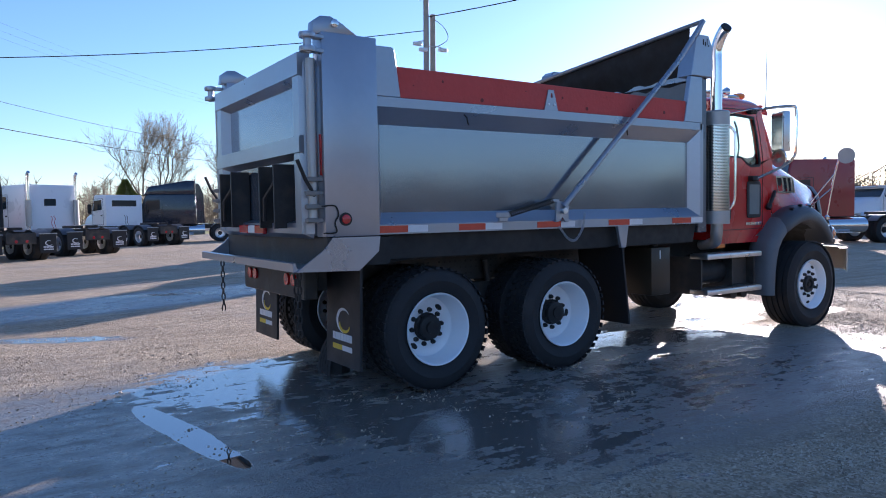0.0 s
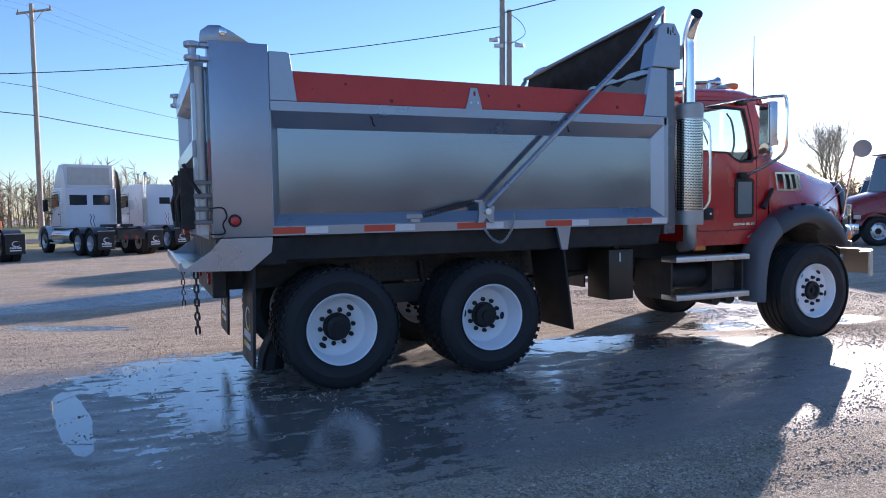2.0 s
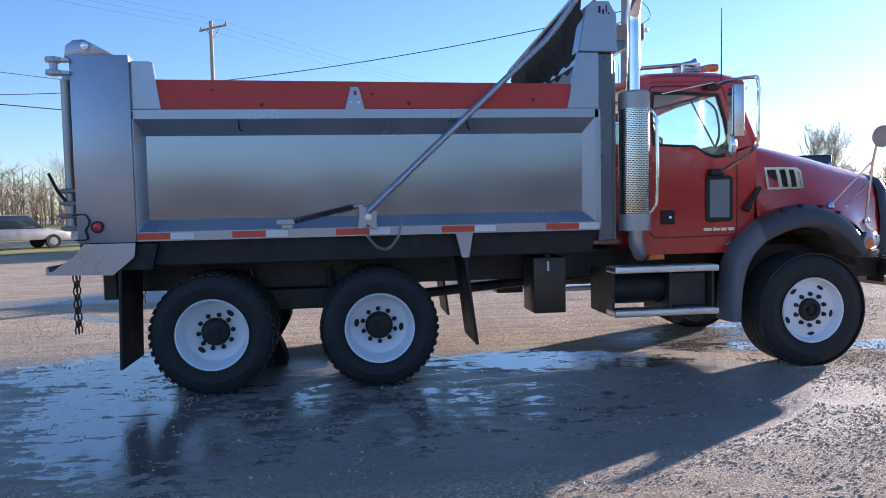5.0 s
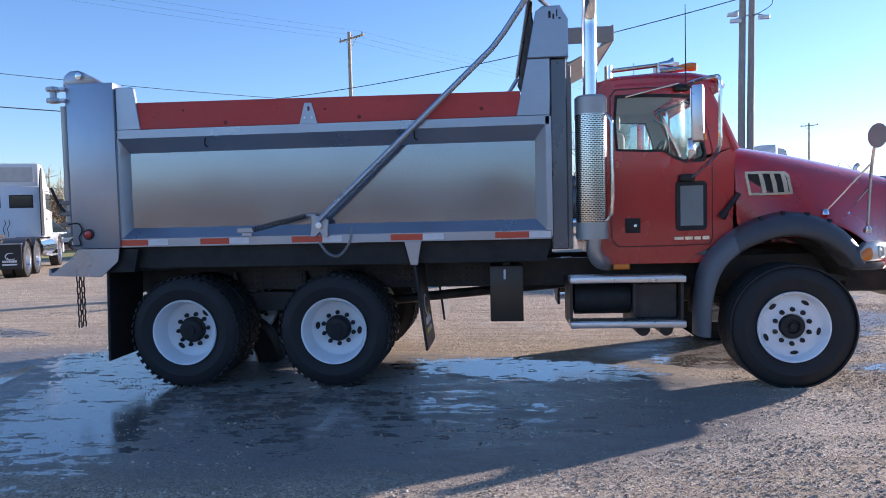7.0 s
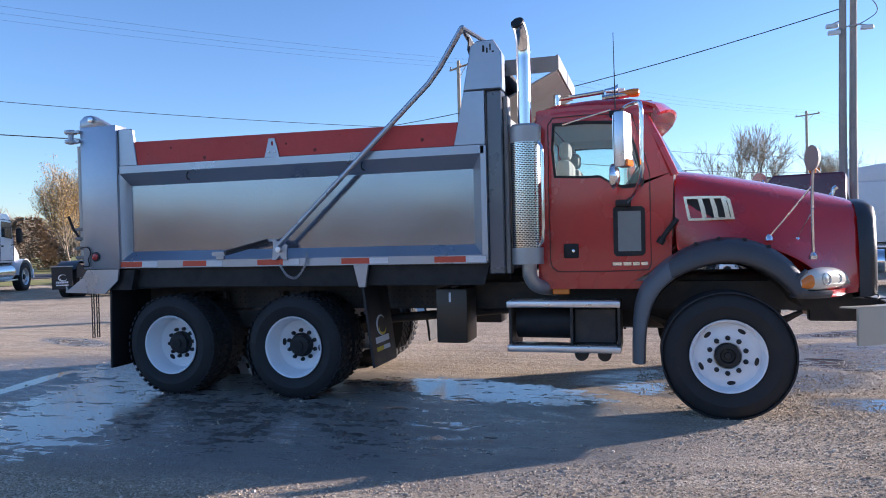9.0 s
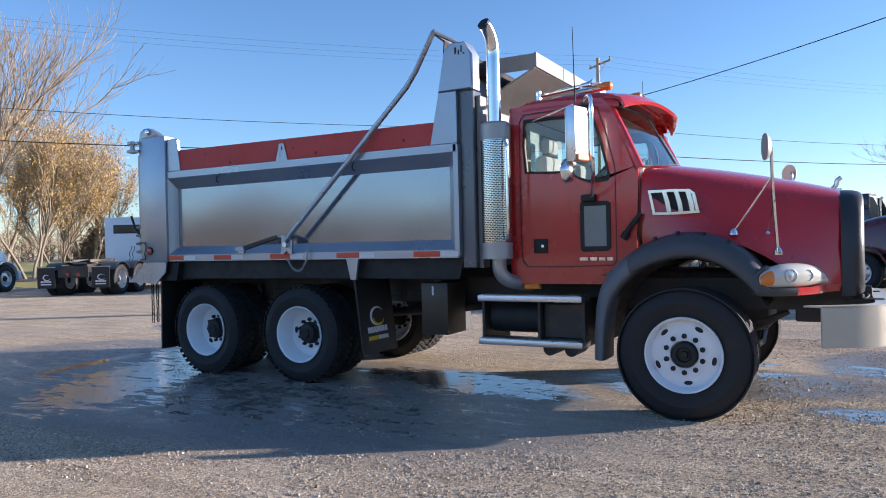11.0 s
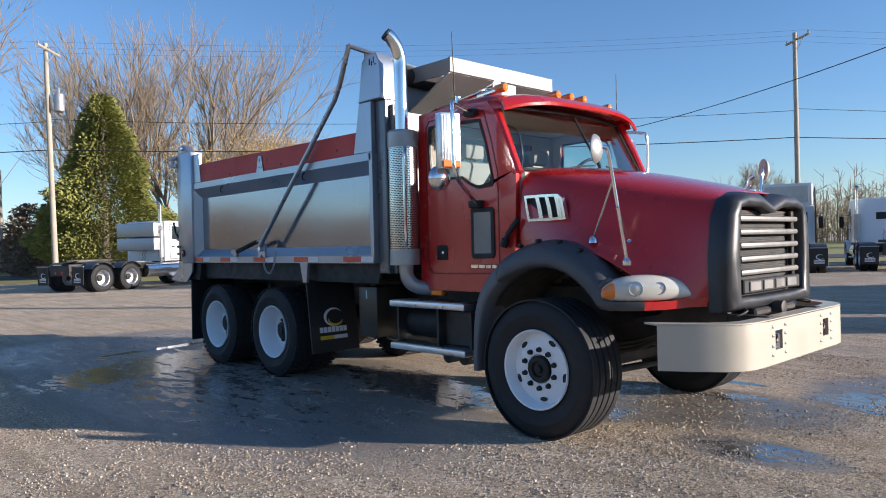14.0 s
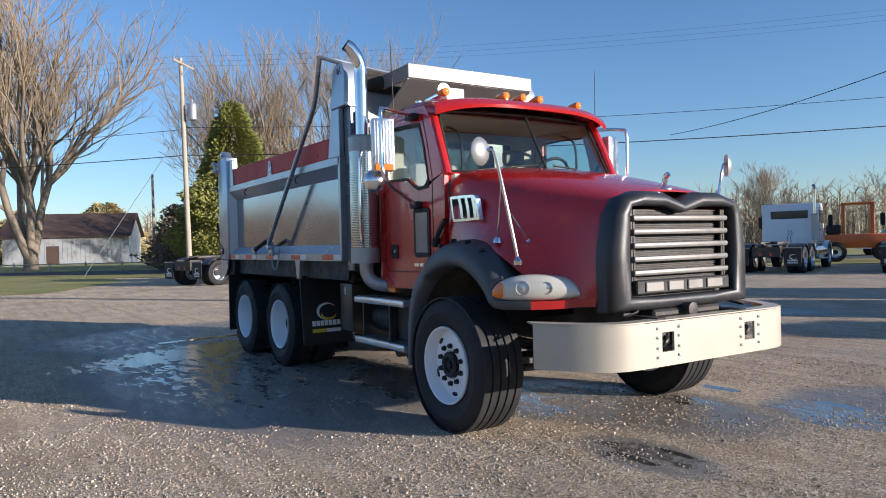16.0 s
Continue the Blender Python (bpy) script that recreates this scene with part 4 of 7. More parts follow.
# battery/tool box, steps, tank between the wheels
for s in (-1, 1):
    bm = B()
    box(bm, 2.80, 3.10, min(s * 0.62, s * 1.0), max(s * 0.62, s * 1.0), 0.545, 1.055, 0.012, 2)
    tool = tp("hydraulic_tank", bm, BROWN, "dark brown steel tank with a sight glass")
    bm = B()
    box(bm, 2.925, 2.945, s * 1.0 - 0.004, s * 1.0 + 0.004, 0.93, 1.02, 0.002)
    part("sight_glass", bm, MARKW, tool)
    bm = B()
    lathe(bm, [(0.045, 1.05), (0.045, 1.08), (0.03, 1.085), (0.03, 1.12), (0.05, 1.12), (0.05, 1.14)], (2.95, s * 0.9, 0), 16, "z")
    part("filler_cap", bm, STEEL, tool)
    for z in (0.925, 0.53):
        bm = B()
        box(bm, 3.505, 4.495, min(s * 0.93, s * 1.17), max(s * 0.93, s * 1.17), z - 0.028, z + 0.028, 0.008, 2)
        st = tp("cab_step", bm, ALU, "bright aluminium cab step")
        bm = B()
        for i in range(30):
            box(bm, 3.53 + i * 0.0315, 3.545 + i * 0.0315, min(s * 0.95, s * 1.15), max(s * 0.95, s * 1.15), z + 0.027, z + 0.034)
        part("step_tread", bm, ALU, st)
    bm = B()
    tube(bm, [(3.56, s * 0.86, 0.74), (4.05, s * 0.86, 0.74)], 0.15, 24)
    tp("air_tank", bm, BLACK, "black cylindrical air tank")
    bm = B()
    box(bm, 4.08, 4.46, min(s * 0.7, s * 1.0), max(s * 0.7, s * 1.0), 0.56, 0.88, 0.015)
    tp("battery_box", bm, STEEL)
    for x in (3.52, 4.07, 4.48):
        bm = B()
        box(bm, x - 0.012, x + 0.012, min(s * 0.5, s * 1.08), max(s * 0.5, s * 1.08), 0.50, 0.92)
        tp("step_hanger", bm, STEEL)
    for x in (4.15, 4.35):
        bm = B()
        lathe(bm, [(0.06, s * 0.75), (0.06, s * 1.04), (0.03, s * 1.045)], (x, 0, 0.47), 14)
        tp("air_dryer", bm, STEEL)

# exhaust on the right
for s in (-1,):
    bm = B()
    uvl = bm.loops.layers.uv.new("UVMap")
    r, n = 0.136, 40
    lo = [bm.verts.new((3.705 + r * math.cos(2 * math.pi * k / n), s * 1.13 + r * math.sin(2 * math.pi * k / n), 1.43)) for k in range(n)]
    hi = [bm.verts.new((v.co.x, v.co.y, 2.36)) for v in lo]
    for k in range(n):
        f = bm.faces.new((lo[k], lo[(k + 1) % n], hi[(k + 1) % n], hi[k]))
        for lp, (u, v) in zip(f.loops, ((k, 0), (k + 1, 0), (k + 1, 0.93), (k, 0.93))):
            lp[uvl].uv = (u * 2 * math.pi * r / n, v)
    shield = tp("heat_shield", bm, PERF, "perforated bright steel exhaust shield")
    for z0, z1 in ((1.285, 1.43), (2.36, 2.52)):
        bm = B()
        lathe(bm, [(0.12, z0 if z0 < 2 else z1), (0.139, z0 if z0 < 2 else z1 - 0.02), (0.139, z1 if z0 < 2 else z0), (0.12, z1 if z0 < 2 else z0)], (3.705, s * 1.13, 0), 32, "z")
        part("shield_band", bm, STAIN, shield)
    bm = B()
    tube(bm, curve_pts([(3.70, s * 1.13, 2.5), (3.70, s * 1.13, 3.0), (3.70, s * 1.13, 3.17), (3.70, s * 1.165, 3.28), (3.69, s * 1.225, 3.36), (3.68, s * 1.265, 3.39)]), 0.062, 20)
    stack = tp("exhaust_pipe", bm, CHROME, "chrome exhaust stack with a curved tip")
    bm = B()
    tube(bm, [(3.684, s * 1.25, 3.378), (3.677, s * 1.278, 3.398)], 0.057, 16)
    part("stack_mouth", bm, BLACK, stack)
    bm = B()
    tube(bm, curve_pts([(3.72, s * 1.13, 1.3), (3.72, s * 1.12, 1.17), (3.78, s * 1.05, 1.08), (3.9, s * 0.8, 1.04)]), 0.065, 16)
    tp("exhaust_elbow", bm, STAIN)
    bm = B()
    tube(bm, curve_pts([(3.82, s * 1.2, 2.36), (3.86, s * 1.24, 2.3), (3.865, s * 1.25, 2.2), (3.865, s * 1.25, 1.6), (3.84, s * 1.22, 1.47), (3.80, s * 1.2, 1.44)]), 0.015, 8)
    tp("grab_rail", bm, CHROME)

# cab shell
SIDE_OUT = [(3.78, 1.12), (4.2, 1.10), (4.62, 1.12), (4.93, 1.30), (4.96, 2.06), (4.86, 2.28), (4.74, 2.56), (4.66, 2.66), (4.2, 2.68), (3.80, 2.66), (3.775, 2.4), (3.775, 1.7)]
SIDE_IN = [(3.945, 2.06), (4.2, 2.045), (4.34, 2.045), (4.44, 1.98), (4.53, 1.945), (4.69, 1.955), (4.705, 2.0), (4.64, 2.3), (4.57, 2.51), (4.2, 2.53), (3.94, 2.525), (3.925, 2.3)]
for s in (-1, 1):
    bm = B()
    ringplate(bm, SIDE_OUT, SIDE_IN, s * 0.96, s * 1.0)
    wall = tp("cab_side", bm, RED, "red painted cab side", 20)
    bm = B()
    prism(bm, SIDE_IN, s * 0.974, s * 0.978)
    gl = part("side_window", bm, GLASS, wall, "tinted side window")
    gl.visible_shadow = False
    bm = B()
    cx, cz = 4.3, 2.25
    ringplate(bm, [(cx + (x - cx) * 1.03, cz + (z - cz) * 1.05) for x, z in SIDE_IN], [(cx + (x - cx) * 0.97, cz + (z - cz) * 0.95) for x, z in SIDE_IN], s * 0.985, s * 1.006)
    part("window_seal", bm, BLACK, wall, "black rubber window seal")
    # door with its seams, handle, lower window
    DO = [(3.90, 1.24), (3.95, 1.20), (4.4, 1.20), (4.74, 1.21), (4.765, 1.26), (4.765, 1.7), (4.765, 2.05), (4.70, 2.33), (4.62, 2.585), (4.2, 2.60), (3.93, 2.59), (3.885, 2.53), (3.88, 1.9), (3.885, 1.3)]
    DI = [(x + (4.32 - x) * 0.018, z + (1.9 - z) * 0.014) for x, z in DO]
    bm = B()
    ringplate(bm, DO, DI, s * 0.999, s * 1.003)
    part("door_seam", bm, SEAM, wall)
    bm = B()
    prism(bm, [(4.445, 1.36), (4.47, 1.335), (4.69, 1.34), (4.715, 1.365), (4.715, 1.745), (4.69, 1.77), (4.46, 1.77), (4.445, 1.75)], s * 1.0, s * 1.012, "y", 0.003)
    lw = part("lower_window_frame", bm, BLACK, wall)
    bm = B()
    prism(bm, [(4.485, 1.38), (4.68, 1.38), (4.68, 1.73), (4.485, 1.73)], s * 1.012, s * 1.0145)
    part("lower_window", bm, surface("grey_lower_glass", (0.22, 0.25, 0.25), 0.1, 0, 0.6, 0.1, 3), wall, "small grey lower door window")
    bm = B()
    box(bm, 4.01, 4.14, min(s * 1.0, s * 1.012), max(s * 1.0, s * 1.012), 1.325, 1.455, 0.01, 2)
    dh = part("door_handle", bm, BLACK, wall, "black recessed door handle with a steel lock")
    bm = B()
    lathe(bm, [(0.014, s * 1.012), (0.014, s * 1.02), (0.005, s * 1.022)], (4.095, 0, 1.39), 12)
    part("lock", bm, CHROME, wall)
    bm = B()
    for i, w in enumerate((0.085, 0.07, 0.06, 0.06)):
        x = 4.43 + (0, 0.095, 0.175, 0.245)[i]
        box(bm, x, x + w, min(s * 1.0, s * 1.008), max(s * 1.0, s * 1.008), 1.252, 1.288, 0.004)
    part("chrome_badge", bm, CHROME, wall, "row of chrome badge blocks")
    # red sill and orange marker
    bm = B()
    prism(bm, [(3.80, 1.12), (4.92, 1.12), (4.86, 1.05), (3.86, 1.05)], s * 0.93, s * 0.995)
    tp("cab_sill", bm, RED)
    bm = B()
    box(bm, 3.90, 4.05, s * 0.97 - 0.03, s * 0.97 + 0.03, 1.0, 1.05, 0.008)
    tp("marker_lamp", bm, AMBER, "orange side marker lamp")
    # hood latch
    bm = B()
    tube(bm, [(4.84, s * 1.03, 1.46), (4.9, s * 1.035, 1.55), (4.98, s * 1.02, 1.65)], 0.022, 8)
    tube(bm, [(4.83, s * 1.03, 1.44), (4.86, s * 1.03, 1.49)], 0.035, 8)
    tp("hood_latch", bm, BLACK, "black rubber hood latch")
    # door mirror: head, spotter, loop bracket
    bm = B()
    box(bm, -0.045, 0.045, -0.095, 0.095, -0.225, 0.225, 0.012, 2)
    mir = tp("door_mirror", bm, ALU, "tall ribbed bright steel mirror head")
    mir.matrix_basis = pose(4.55, s * 1.36, 2.31, 0, 0, 16 * s)
    for i in range(7):
        bm = B()
        tube(bm, [(0.045, -0.075 + i * 0.025, -0.16), (0.045, -0.075 + i * 0.025, 0.2)], 0.006, 6)
        part("mirror_rib", bm, ALU, mir)
    bm = B()
    box(bm, -0.056, -0.0505, -0.085, 0.085, -0.2, 0.2)
    part("mirror_glass", bm, CHROME, mir)
    bm = B()
    box(bm, 0.045, 0.065, -0.08, 0.08, -0.222, -0.168, 0.006)
    part("mirror_lamp", bm, AMBER, mir, "amber lamp at the mirror foot")
    bm = B()
    lathe(bm, [(0.01, 0.045), (0.06, 0.035), (0.095, 0.01), (0.105, -0.015), (0.10, -0.022), (0.004, -0.012)], n=24, axis="x")
    sp = tp("spotter_mirror", bm, CHROME, "round chrome convex mirror")
    sp.matrix_basis = pose(4.48, s * 1.39, 2.01, 0, 0, 10 * s)
    bm = B()
    tube(bm, curve_pts([(4.50, s * 1.0, 2.585), (4.56, s * 1.2, 2.60), (4.66, s * 1.40, 2.60), (4.70, s * 1.45, 2.55), (4.70, s * 1.45, 2.2), (4.70, s * 1.43, 2.03), (4.66, s * 1.3, 1.92), (4.57, s * 1.05, 1.80)]), 0.017, 8)
    tp("mirror_arm", bm, CHROME, "bent chrome tube mirror arm")
    bm = B()
    tube(bm, [(4.02, s * 1.01, 2.52), (4.45, s * 1.15, 2.60)], 0.008, 6)
    tp("mirror_stay", bm, CHROME)
    for x, z in ((4.54, 1.80), (4.5, 2.58)):
        bm = B()
        box(bm, x - 0.07, x + 0.06, min(s * 0.995, s * 1.07), max(s * 0.995, s * 1.07), z - 0.03, z + 0.03, 0.015, 2)
        tp("mirror_mount", bm, BLACK)
    # whip antenna
    bm = B()
    tube(bm, [(4.49, s * 1.21, 2.60), (4.485, s * 1.225, 3.24)], 0.006, 6, 0.003)
    tp("antenna", bm, BLACK)

bm = B()
box(bm, 3.78, 3.82, -0.97, 0.97, 1.1, 2.0)
tp("cab_back_lower", bm, RED)
bm = B()
ringplate(bm, [(-0.97, 1.98), (0.97, 1.98), (0.97, 2.66), (-0.97, 2.66)], [(-0.62, 2.1), (0.62, 2.1), (0.62, 2.52), (-0.62, 2.52)], 3.78, 3.82, "x")
tp("cab_back", bm, RED)
bm = B()
box(bm, 3.797, 3.803, -0.64, 0.64, 2.08, 2.54)
tp("rear_window", bm, GLASS).visible_shadow = False
bm = B()
box(bm, 3.8, 4.9, -0.96, 0.96, 1.10, 1.16)
tp("cab_floor", bm, DARKIN)
bm = B()
secs = []
for x, zt, w in ((3.76, 2.62, 0.93), (3.80, 2.69, 0.98), (3.95, 2.735, 1.0), (4.3, 2.755, 1.0), (4.6, 2.745, 1.0), (4.74, 2.72, 0.99), (4.80, 2.69, 0.97)):
    secs.append([(x, y * w, zb) for y, zb in ((-1.0, 2.58), (-1.005, 2.62), (-0.985, zt - 0.06), (-0.93, zt - 0.022), (-0.8, zt), (-0.4, zt + 0.015), (0, zt + 0.02), (0.4, zt + 0.015), (0.8, zt), (0.93, zt - 0.022), (0.985, zt - 0.06), (1.005, 2.62), (1.0, 2.58))])
loft(bm, secs)
thick(bm, 0.02)
tp("cab_roof", bm, RED, "red rounded cab roof", 50)
bm = B()
secs = []
for i in range(17):
    u = -1 + i / 8
    x = 4.70 + 0.02 * (1 - u * u)
    xe = 4.86 + 0.17 * (1 - abs(u) ** 2.6)
    y = u * 0.985
    dz = -0.07 * abs(u) ** 4
    secs.append([(x - 0.06, y, 2.735 + dz), (x + (xe - x) * 0.35, y, 2.745 + dz), (x + (xe - x) * 0.75, y * 1.01, 2.715 + dz), (xe, y * 1.015, 2.66 + dz * 1.2), (xe - 0.015, y * 1.015, 2.635 + dz * 1.2)])
loft(bm, secs)
thick(bm, 0.025)
tp("sun_visor", bm, RED, "deep red sun visor above the windscreen", 60)


# windscreen, curved across the cab
def screen(u, v):
    z = 2.06 + v * 0.56
    x = 4.955 - 0.27 * v + 0.16 * (1 - u * u) * (1 - 0.25 * v)
    return x, u * (0.93 - 0.05 * v), z


bm = B()
loft(bm, [[screen(-1 + i / 8, j / 4) for j in range(5)] for i in range(17)])
thick(bm, 0.006)
ws = tp("windscreen", bm, GLASS, "wide curved windscreen", 60)
ws.visible_shadow = False
bm = B()
for edge in ([screen(-1 + i / 8, 0) for i in range(17)], [screen(-1 + i / 8, 1) for i in range(17)], [screen(-1, j / 4) for j in range(5)], [screen(1, j / 4) for j in range(5)]):
    tube(bm, edge, 0.014, 6)
tp("windscreen_seal", bm, BLACK)
bm = B()
tube(bm, [screen(0.0, j / 4) for j in range(5)], 0.012, 6)
tp("windscreen_bar", bm, BLACK)
for s in (-1, 1):
    bm = B()
    tube(bm, [(4.965, s * 0.975, 2.03), (4.83, s * 0.965, 2.34), (4.69, s * 0.945, 2.63)], 0.042, 10)
    tp("a_pillar", bm, RED)
    bm = B()
    p, q = Vector(screen(s * 0.55, 0.03)), Vector(screen(s * 0.1, 0.12))
    tube(bm, [p + Vector((0.02, 0, 0)), (p + q) / 2 + Vector((0.03, 0, 0.01)), q + Vector((0.015, 0, 0))], 0.008, 6)
    tp("wiper", bm, BLACK)
bm = B()
secs = [[(4.94, y, 1.98), (4.955 + 0.16 * (1 - (y / 0.96) ** 2), y, 2.055)] for y in [-0.96 + 0.12 * i for i in range(17)]]
loft(bm, secs)
thick(bm, 0.015)
tp("cowl", bm, RED)
bm = B()
box(bm, 3.825, 3.835, -0.95, 0.95, 1.17, 2.05)
tp("back_lining", bm, LINING)
bm = B()
box(bm, 3.84, 4.6, -0.93, 0.93, 2.605, 2.62)
tp("roof_lining", bm, LINING)
bm = B()
ringplate(bm, [(-0.95, 2.05), (0.95, 2.05), (0.95, 2.6), (-0.95, 2.6)], [(-0.6, 2.12), (0.6, 2.12), (0.6, 2.5), (-0.6, 2.5)], 3.823, 3.832, "x")
tp("back_lining", bm, LINING)
for s in (-1, 1):
    bm = B()
    ringplate(bm, [(x + (4.35 - x) * 0.03, z + (1.9 - z) * 0.03) for x, z in SIDE_OUT], SIDE_IN, s * 0.945, s * 0.957)
    tp("door_lining", bm, LINING, "pale moulded door lining")
# seats, dash, steering wheel
for y in (-0.5, 0.5):
    bm = B()
    box(bm, 3.95, 4.42, y - 0.26, y + 0.26, 1.5, 1.66, 0.05, 2)
    box(bm, 3.92, 4.06, y - 0.25, y + 0.25, 1.62, 2.24, 0.05, 2)
    box(bm, 3.94, 4.04, y - 0.13, y + 0.13, 2.26, 2.42, 0.04, 2)
    tp("seat", bm, SEATM, "grey cloth cab seat with a headrest")
    bm = B()
    box(bm, 4.0, 4.38, y - 0.2, y + 0.2, 1.16, 1.5, 0.02)
    tp("seat_base", bm, DARKIN)
bm = B()
prism(bm, [(4.62, 1.5), (4.95, 1.5), (4.98, 2.04), (4.80, 2.07), (4.66, 1.98)], -0.93, 0.93, "y", 0.02)
tp("dashboard", bm, DARKIN, "dark grey dashboard")
bm = B()
c, r = Vector((4.56, 0.5, 2.06)), 0.23
tube(bm, [c + Vector((0.11 * math.cos(w), r * math.sin(w), r * 0.88 * math.cos(w))) for w in [2 * math.pi * i / 28 for i in range(29)]], 0.016, 8)
tube(bm, [c + Vector((0, -r, 0)), c, c + Vector((0, r, 0))], 0.014, 6)
tube(bm, [c, c + Vector((0.2, 0, -0.16))], 0.03, 8)
tp("steering_wheel", bm, BLACK)
bm = B()
for y in (-0.68, 0.68):
    tube(bm, curve_pts([(4.60, y - 0.05, 2.5), (4.72, y, 2.42), (4.76, y, 2.2), (4.72, y, 2.05)]), 0.012, 6)
tp("inner_grab_handle", bm, BLACK)

# roof fittings: marker lamps, horn, beacons
for y in (-0.20, 0.0, 0.20):
    bm = B()
    secs = []
    lathe(bm, [(0.012, 4.62), (0.032, 4.70), (0.038, 4.76), (0.036, 4.80), (0.012, 4.815)], (0, y, 2.79), 14, "x")
    lamp = tp("roof_marker_lamp", bm, AMBER, "orange roof marker lamp on a chrome base")
    bm = B()
    box(bm, 4.56, 4.78, y - 0.035, y + 0.035, 2.745, 2.765, 0.006)
    part("lamp_base", bm, CHROME, lamp)
for y in (-0.78, 0.80):
    bm = B()
    lathe(bm, [(0.012, 4.5), (0.032, 4.58), (0.04, 4.64), (0.036, 4.68), (0.012, 4.695)], (0, y, 2.80), 14, "x")
    lamp = tp("roof_marker_lamp", bm, AMBER, "orange roof marker lamp on a chrome base")
    bm = B()
    tube(bm, [(4.36, y, 2.77), (4.6, y, 2.79)], 0.028, 10)
    part("lamp_base", bm, CHROME, lamp)
for y in (-0.60, 0.28):
    bm = B()
    box(bm, 4.36, 4.56, y - 0.10, y + 0.10, 2.76, 2.87, 0.015, 2)
    tp("roof_work_lamp", bm, WHITEP, "white box lamp on the cab roof")
bm = B()
tube(bm, [(3.93, -0.62, 2.82), (4.40, -0.68, 2.85)], 0.02, 10)
lathe(bm, [(0.02, 4.38), (0.035, 4.46), (0.06, 4.5), (0.05, 4.5)], (0, -0.685, 2.852), 16, "x")
lathe(bm, [(0.035, 2.73), (0.035, 2.86), (0.02, 2.87)], (3.93, -0.62, 0), 12, "z")
lathe(bm, [(0.025, 2.73), (0.025, 2.84)], (4.38, -0.68, 0), 10, "z")
tp("air_horn", bm, CHROME, "long chrome roof air horn")
bm = B()
lathe(bm, [(0.07, 2.74), (0.07, 2.77), (0.055, 2.78), (0.05, 2.86), (0.02, 2.885)], (4.2, 0.55, 0), 18, "z")
tp("beacon", bm, AMBER, "amber roof beacon")

FENDG = surface("grey_fender_plastic", (0.13, 0.137, 0.147), 0.45, 0, 0, 0.12, 5, 0.1, 200)
# hood
HS = ((4.955, ((0, 2.12), (0.5, 2.11), (0.84, 2.075), (0.955, 1.99), (0.985, 1.75), (0.995, 1.22))),
      (5.15, ((0, 2.105), (0.5, 2.09), (0.82, 2.045), (0.94, 1.95), (0.975, 1.70), (1.0, 1.36))),
      (5.45, ((0, 2.06), (0.48, 2.04), (0.76, 1.985), (0.89, 1.87), (0.955, 1.63), (1.03, 1.44))),
      (5.75, ((0, 2.0), (0.46, 1.98), (0.71, 1.915), (0.83, 1.80), (0.91, 1.56), (1.09, 1.38))),
      (6.0, ((0, 1.94), (0.44, 1.92), (0.665, 1.85), (0.775, 1.735), (0.87, 1.48), (1.08, 1.24))),
      (6.2, ((0, 1.89), (0.43, 1.87), (0.635, 1.80), (0.735, 1.68), (0.81, 1.40), (0.96, 1.04))),
      (6.35, ((0, 1.85), (0.42, 1.83), (0.615, 1.76), (0.70, 1.64), (0.76, 1.35), (0.80, 0.98))),
      (6.47, ((0, 1.81), (0.42, 1.79), (0.60, 1.735), (0.675, 1.62), (0.715, 1.35), (0.735, 0.965))))
bm = B()
loft(bm, [[(x, -y, z) for y, z in p[::-1]] + [(x, y, z) for y, z in p[1:]] for x, p in HS])
thick(bm, 0.02)
hood = tp("hood", bm, RED, "long red sloping hood with a deep side", 70)
bev = hood.modifiers.new("smooth", "SUBSURF")
bev.levels = bev.render_levels = 2
